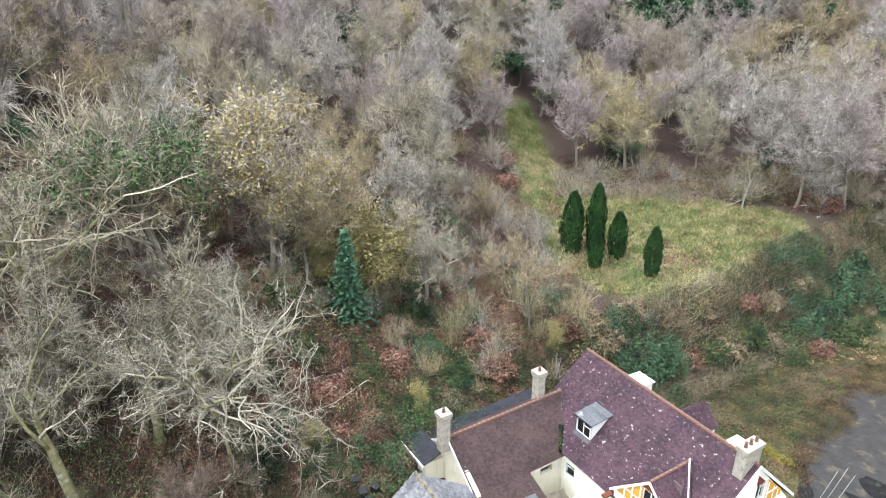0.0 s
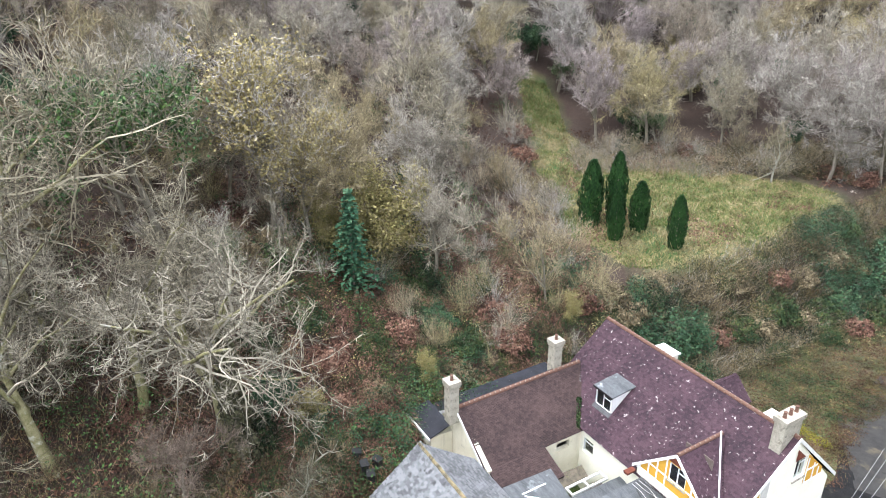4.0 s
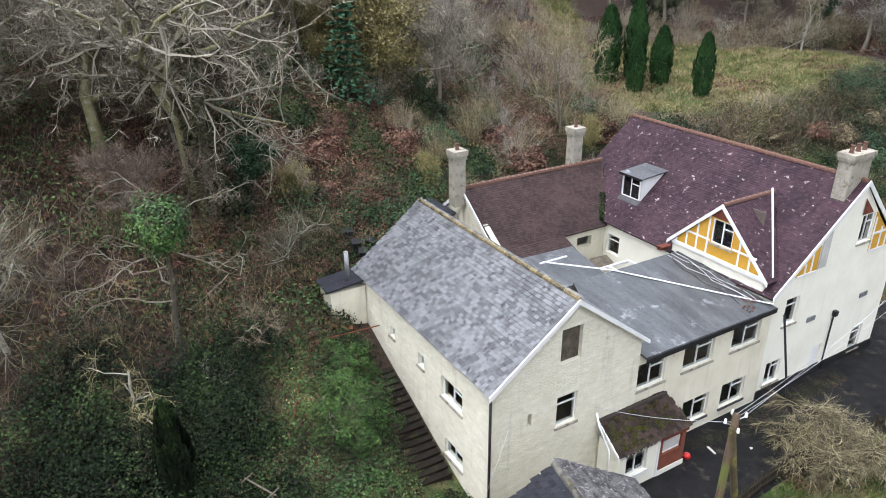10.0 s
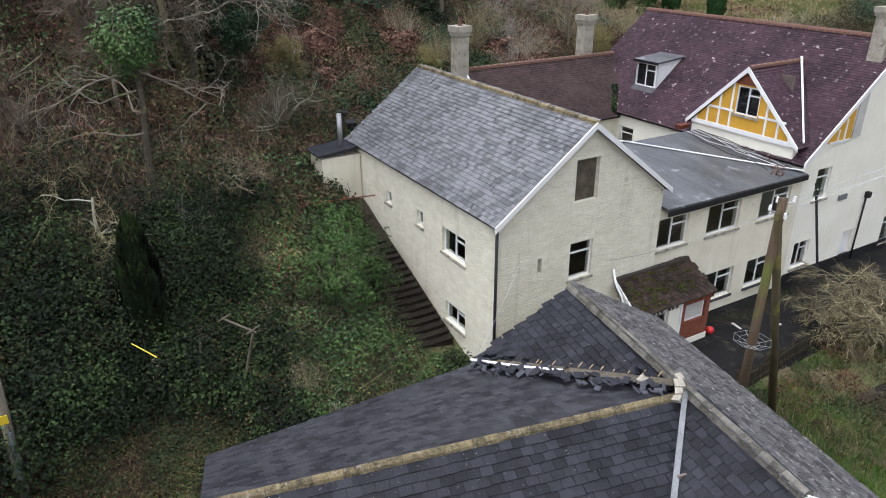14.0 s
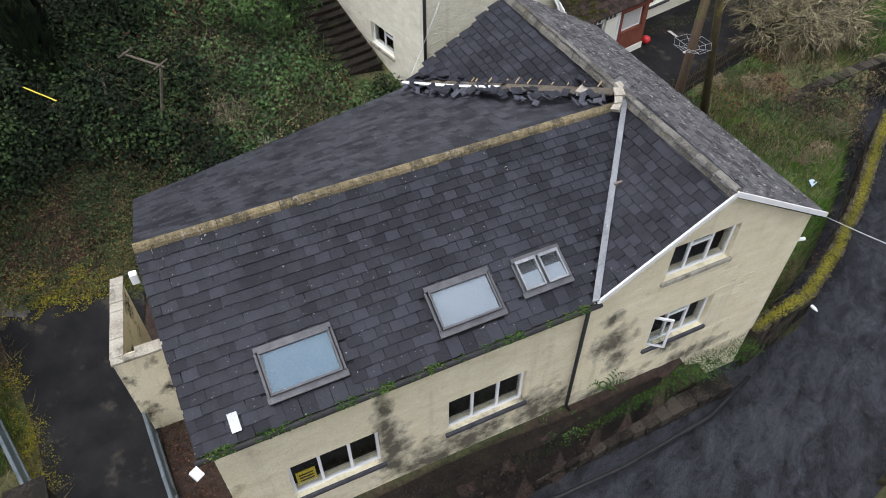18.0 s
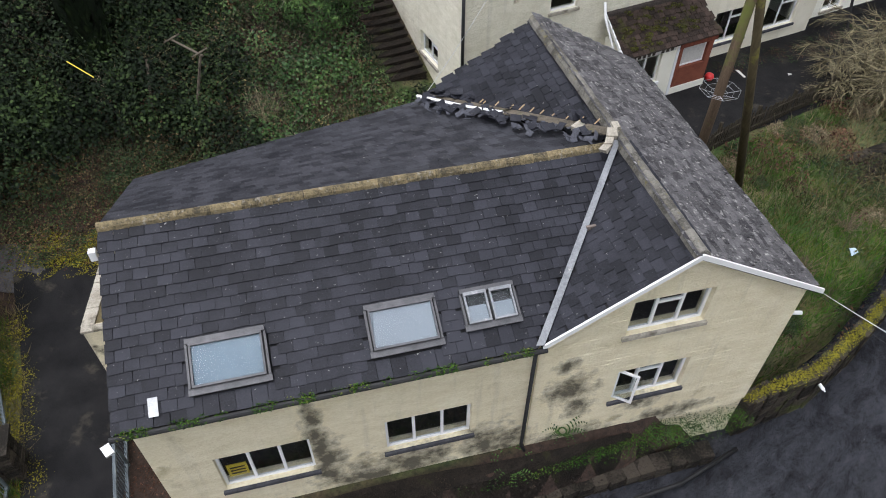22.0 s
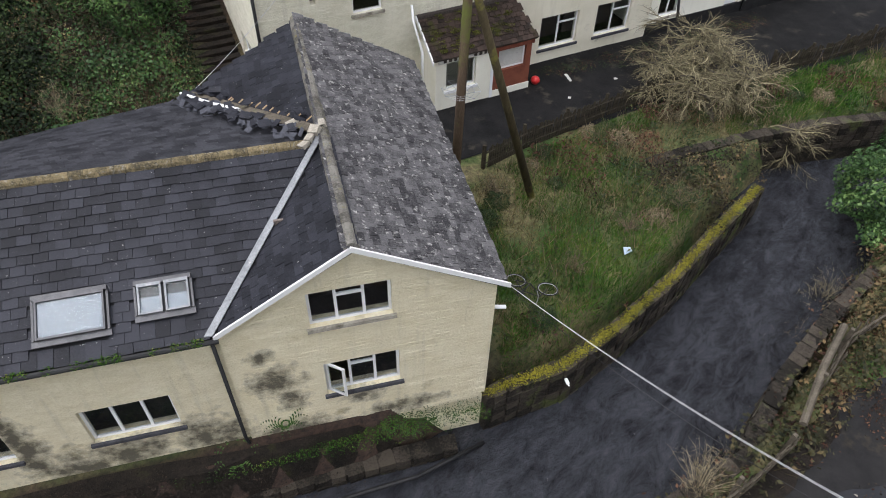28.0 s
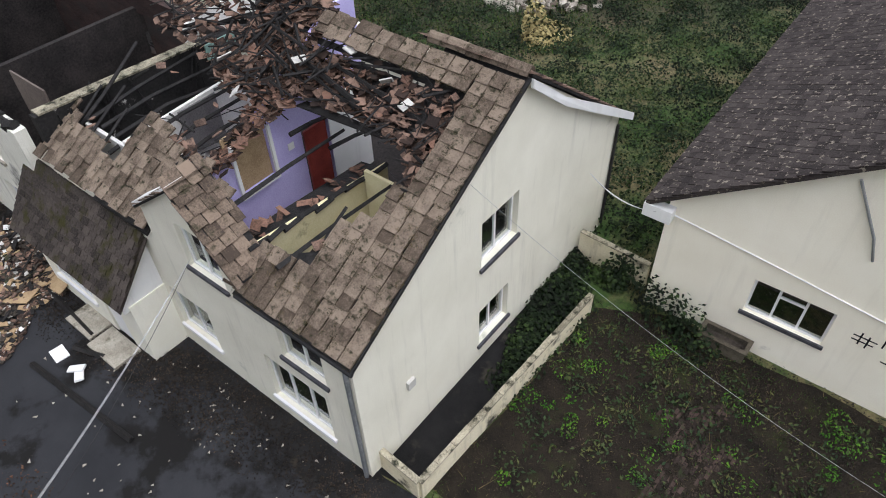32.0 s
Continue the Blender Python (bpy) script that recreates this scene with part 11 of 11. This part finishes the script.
soil = part("garden_ground", Shape().slab([(x, y, 0.03) for x, y in frayed(GARDEN, 0.5, 0.12)], (0, 0, -0.12)), M["garden_soil"])
tagged(soil, "bare dark soil of the neglected back garden", "ground", kind="structure")
clump = lambda x, y: in_poly(x, y, GARDEN) & (wobble(x * 3.3, y * 2.9) > -0.15)
grass_patch("rough green lawn behind the burnt house", 5200, (9, 22, -11, 2), clump, 0.13, "grass", 0.014)
grass_patch("dry grass in the garden", 1200, (9, 22, -11, 2), gp, 0.2, "dry_grass", 0.012, 0.8)
rs = np.random.RandomState(21)
quads("weeds", mounds(rs, scatter(rs, 130, (9, 22, -11, 2), gp), 40, 0.45, 0.22, 0.13, 0.45), "weed_green", label="dark green weeds on the bare lawn", category="weeds")
quads("dead_leaves", mounds(rs, scatter(rs, 1100, (9, 22, -11, 2), gp), 40, 0.45, 0.06, 0.065, 0.6), "mud", label="dead brown leaves and soil on the lawn", category="leaf litter")
quads("weeds", mounds(rs, scatter(rs, 46, (9, 22, -11, 2), gp), 60, 0.3, 0.2, 0.09, 0.45), "grass_fresh", label="bright green tufts on the bare garden soil", category="weeds")
pave = thing("brick_paving", "sunken dark brick paving overgrown with weeds", "paving", kind="structure")
brng = random.Random(41)
brick = Shape().box((-0.10, -0.048, -0.04), (0.10, 0.048, 0.0)).mesh("brick", M["paving_brick"])
for i in range(24):
    for j in range(22):
        bx, by = -2.6 + i * 0.215 + 0.107 * (j % 2), -1.3 + j * 0.108
        if math.hypot(bx / 2.6, by / 1.3) + 0.35 * math.sin(bx * 3 + by * 4) > 0.85 or brng.random() < 0.25:
            continue
        q = pose(16.6, -4.2, 0, 0, 0, -55) @ Vector((bx, by, 0))
        part("brick", brick, None, pave, m=pose(q.x, q.y, float(land(q.x, q.y)) + 0.035 + brng.uniform(-0.008, 0.008), brng.uniform(-2, 2), brng.uniform(-2, 2), -55 + brng.uniform(-3, 3)))
BACK = lambda x, y: in_poly(x, y, [(25.2, -6.2), (36, 3), (60, 10), (60, -30), (34, -22), (21.2, -6.4), (22.5, -6.6)])
rs = np.random.RandomState(22)
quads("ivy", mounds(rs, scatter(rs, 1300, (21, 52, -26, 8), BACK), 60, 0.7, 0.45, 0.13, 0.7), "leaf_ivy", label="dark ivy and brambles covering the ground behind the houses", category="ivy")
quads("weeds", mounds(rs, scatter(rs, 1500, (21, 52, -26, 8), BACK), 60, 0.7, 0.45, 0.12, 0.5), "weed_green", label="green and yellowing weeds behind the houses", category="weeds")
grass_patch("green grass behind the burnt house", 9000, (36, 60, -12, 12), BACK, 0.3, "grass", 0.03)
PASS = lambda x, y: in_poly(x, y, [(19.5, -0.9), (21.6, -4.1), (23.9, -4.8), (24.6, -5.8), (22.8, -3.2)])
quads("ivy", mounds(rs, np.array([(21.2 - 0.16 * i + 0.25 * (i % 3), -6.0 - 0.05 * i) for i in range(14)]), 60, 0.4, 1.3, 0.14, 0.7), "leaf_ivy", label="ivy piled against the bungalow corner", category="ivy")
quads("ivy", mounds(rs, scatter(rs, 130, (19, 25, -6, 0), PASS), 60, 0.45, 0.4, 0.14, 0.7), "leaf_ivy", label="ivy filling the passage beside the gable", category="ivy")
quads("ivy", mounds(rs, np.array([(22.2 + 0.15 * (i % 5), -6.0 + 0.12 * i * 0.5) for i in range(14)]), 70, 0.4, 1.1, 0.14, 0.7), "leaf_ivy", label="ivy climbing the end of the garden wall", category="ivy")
rub = thing("rubble_pile", "heap of pale broken masonry on the grass", "rubble")
rng = random.Random(9)
blk = [rough_block(90 + i, 0.5, 0.35, 0.25, 0.4).mesh("block", M["rubble_mixed"]) for i in range(4)]
for i in range(260):
    a, q = rng.uniform(0, 6.283), rng.random() ** 0.6
    part("block", blk[rng.randrange(4)], None, rub, m=pose(42.0 + math.cos(a) * q * 2.6, -10.9 + math.sin(a) * q * 3.6, 0.08 + (1 - q) * 0.7, rng.uniform(0, 360), rng.uniform(0, 360), rng.uniform(0, 360)))
yb = thing("yellow_bush", "low bush with yellow-green leaves", "bush")
part("foliage", quads("foliage", mounds(rs, np.array([(37.6, -9.0), (38.2, -8.6), (37.2, -8.5)]), 260, 0.9, 1.2, 0.22), "leaf_yellow"), None, yb, kind="stuff")

# ---- debris in the yard ----
def scrap(name, label, x, y, a, w, d, h, mat, tilt=(0, 0), z=0.06):
    s = thing(name, label, "debris", pose(x, y, z, tilt[0], tilt[1], a), "debris in the yard")
    part("body", Shape().box((-w / 2, -d / 2, 0), (w / 2, d / 2, h)), M[mat], s)
    return s


box_ = thing("drawer", "open tan wooden drawer tipped on the debris", "drawer", pose(28.5, 14.5, 0.25, 12, -20, 25), "debris in the yard")
part("base", Shape().box((-0.5, -0.4, 0), (0.5, 0.4, 0.03)), M["board_tan"], box_)
for a, b in (((-0.5, -0.4, 0.03), (0.5, -0.37, 0.4)), ((-0.5, 0.37, 0.03), (0.5, 0.4, 0.4)), ((0.47, -0.37, 0.03), (0.5, 0.37, 0.4))):
    part("side", Shape().box(a, b), M["board_tan"], box_)
scrap("mattress_board", "pale blue panel on the debris", 27.9, 14.2, 40, 0.8, 0.5, 0.06, "pale_blue", (6, 8), 0.42)
scrap("chipboard", "sheet of tan chipboard leaning on the wall", 27.3, 11.2, 40, 1.5, 1.0, 0.03, "board_tan", (-18, 10), 0.3)
scrap("chipboard", "sheet of tan chipboard on the debris", 26.8, 12.4, 70, 1.1, 0.7, 0.03, "board_tan", (8, 4), 0.2)
scrap("plastic_sheet", "white plastic panel lying in the yard", 24.2, 10.9, 30, 0.55, 0.4, 0.03, "upvc")
scrap("plastic_sheet", "broken white plastic chair part in the yard", 23.5, 10.35, 75, 0.5, 0.22, 0.06, "upvc", (5, 10))
scrap("plastic_sheet", "broken white plastic chair part in the yard", 23.2, 10.25, 10, 0.4, 0.25, 0.06, "upvc", (0, 12))
scrap("white_strip", "white plastic strip on the tarmac", 24.6, 12.7, 60, 0.7, 0.08, 0.05, "upvc")
scrap("concrete_slab", "square concrete slab by the lean-to", 25.2, 10.15, 37, 1.3, 0.8, 0.1, "concrete")
scrap("cardboard", "flattened cardboard on the tarmac", 25.7, 14.0, 20, 0.7, 0.4, 0.03, "plaster_pale")
scrap("planter_box", "mossy wooden planter by the wall", 34.4, 15.9, 37, 1.2, 0.8, 0.6, "wood_grey")
scrap("slab", "grey concrete slab by the wall", 32.4, 14.5, 37, 1.3, 0.8, 0.08, "concrete")
for x0, y0, x1, y1 in ((24.0, 11.6, 20.7, 8.7), (24.3, 10.5, 23.7, 9.6), (27.6, 12.0, 24.6, 10.0)):
    bm_ = thing("charred_beam", "charred roof timber lying on the tarmac", "beam", group="debris in the yard")
    part("beam", Shape().tube([(x0, y0, 0.12), (x1, y1, 0.12)], 0.09, 4), M["charred"], bm_)
yr = thing("hose", "yellow plastic hose on the ground", "hose")
part("hose", Shape().tube([(31.3 + 0.45 * math.cos(0.35 * i) + 0.05 * i, 14.4 + 0.5 * math.sin(0.35 * i), 0.09 + 0.02 * (i % 2)) for i in range(19)], 0.028, 6), M["yellow_sign"], yr)
rng = random.Random(17)
for mat, count, wide, label_ in (("tile_rubble", 800, 0.10, "broken clay tiles outside the lean-to"), ("charred", 80, 0.5, "charred timber scraps outside the lean-to"), ("board_tan", 60, 0.34, "splintered tan boards outside the lean-to"), ("plaster_pale", 130, 0.16, "pale plaster scraps outside the lean-to"), ("stone_dark", 900, 0.10, "dark burnt dirt outside the lean-to"), ("upvc", 34, 0.13, "broken white plastic outside the lean-to")):
    rub2 = Shape()
    for i in range(count):
        a, q = rng.uniform(0, 6.283), rng.random() ** 0.6
        st_ = 1.0 + 0.45 * math.sin(3 * a + 1)
        x, y = 27.6 + math.cos(a + 0.5) * q * 2.7 * st_, 12.35 + math.sin(a + 0.5) * q * 1.5 * st_
        m = pose(x, y, 0.08 + (1 - q) * 0.3 * rng.random(), rng.uniform(-30, 30), rng.uniform(-30, 30), rng.uniform(0, 360))
        w, d = rng.uniform(0.3, 1.0) * wide, rng.uniform(0.03, 0.12)
        rub2.slab([m @ Vector(p) for p in ((-w, -d, 0), (w, -d, 0), (w * 0.8, d, 0), (-w * 0.9, d * 0.8, 0))], m.to_3x3() @ Vector((0, 0, 0.03)))
    tagged(part("rubble", rub2, M[mat]), label_, "rubble", kind="stuff")
spk = Shape()
for i in range(110):
    t = rng.random()
    x, y = 15 + 18 * t + rng.uniform(-2, 2), 3.6 + 13 * t + rng.uniform(-0.5, 4.5)
    m = pose(x, y, 0.06, rng.uniform(-15, 15), rng.uniform(-15, 15), rng.uniform(0, 360))
    w = rng.uniform(0.015, 0.06)
    spk.slab([m @ Vector(p) for p in ((-w, -w * 0.6, 0), (w, -w * 0.7, 0), (w * 0.8, w * 0.6, 0))], (0, 0, 0.02))
for i in range(60):
    q = BM @ Vector((rng.uniform(0.3, 9.0), 0.35 + rng.random() ** 2 * 1.7, 0.07))
    m = pose(q.x, q.y, q.z, rng.uniform(-15, 15), rng.uniform(-15, 15), rng.uniform(0, 360))
    w = rng.uniform(0.012, 0.05)
    spk.slab([m @ Vector(p) for p in ((-w, -w * 0.6, 0), (w, -w * 0.7, 0), (w * 0.8, w * 0.6, 0))], (0, 0, 0.02))
tagged(part("litter", spk, M["concrete"]), "small scraps scattered over the yard", "litter", kind="stuff")
cable("service_cable", "pale cables from the gable to the bungalow", BM @ Vector((-0.1, -9.8, 3.26)), pose(20.6, -6.8, 0, 0, 0, -141.9) @ Vector((-1.4, -0.35, 3.75)), 0.3, 0.011, strands=2)
cable("thin_wire", "thin wire from the gable towards the garden", BM @ Vector((-0.05, -3.9, 6.8)), (10.5, -9.0, 2.6), 0.7, 0.004, "steel")
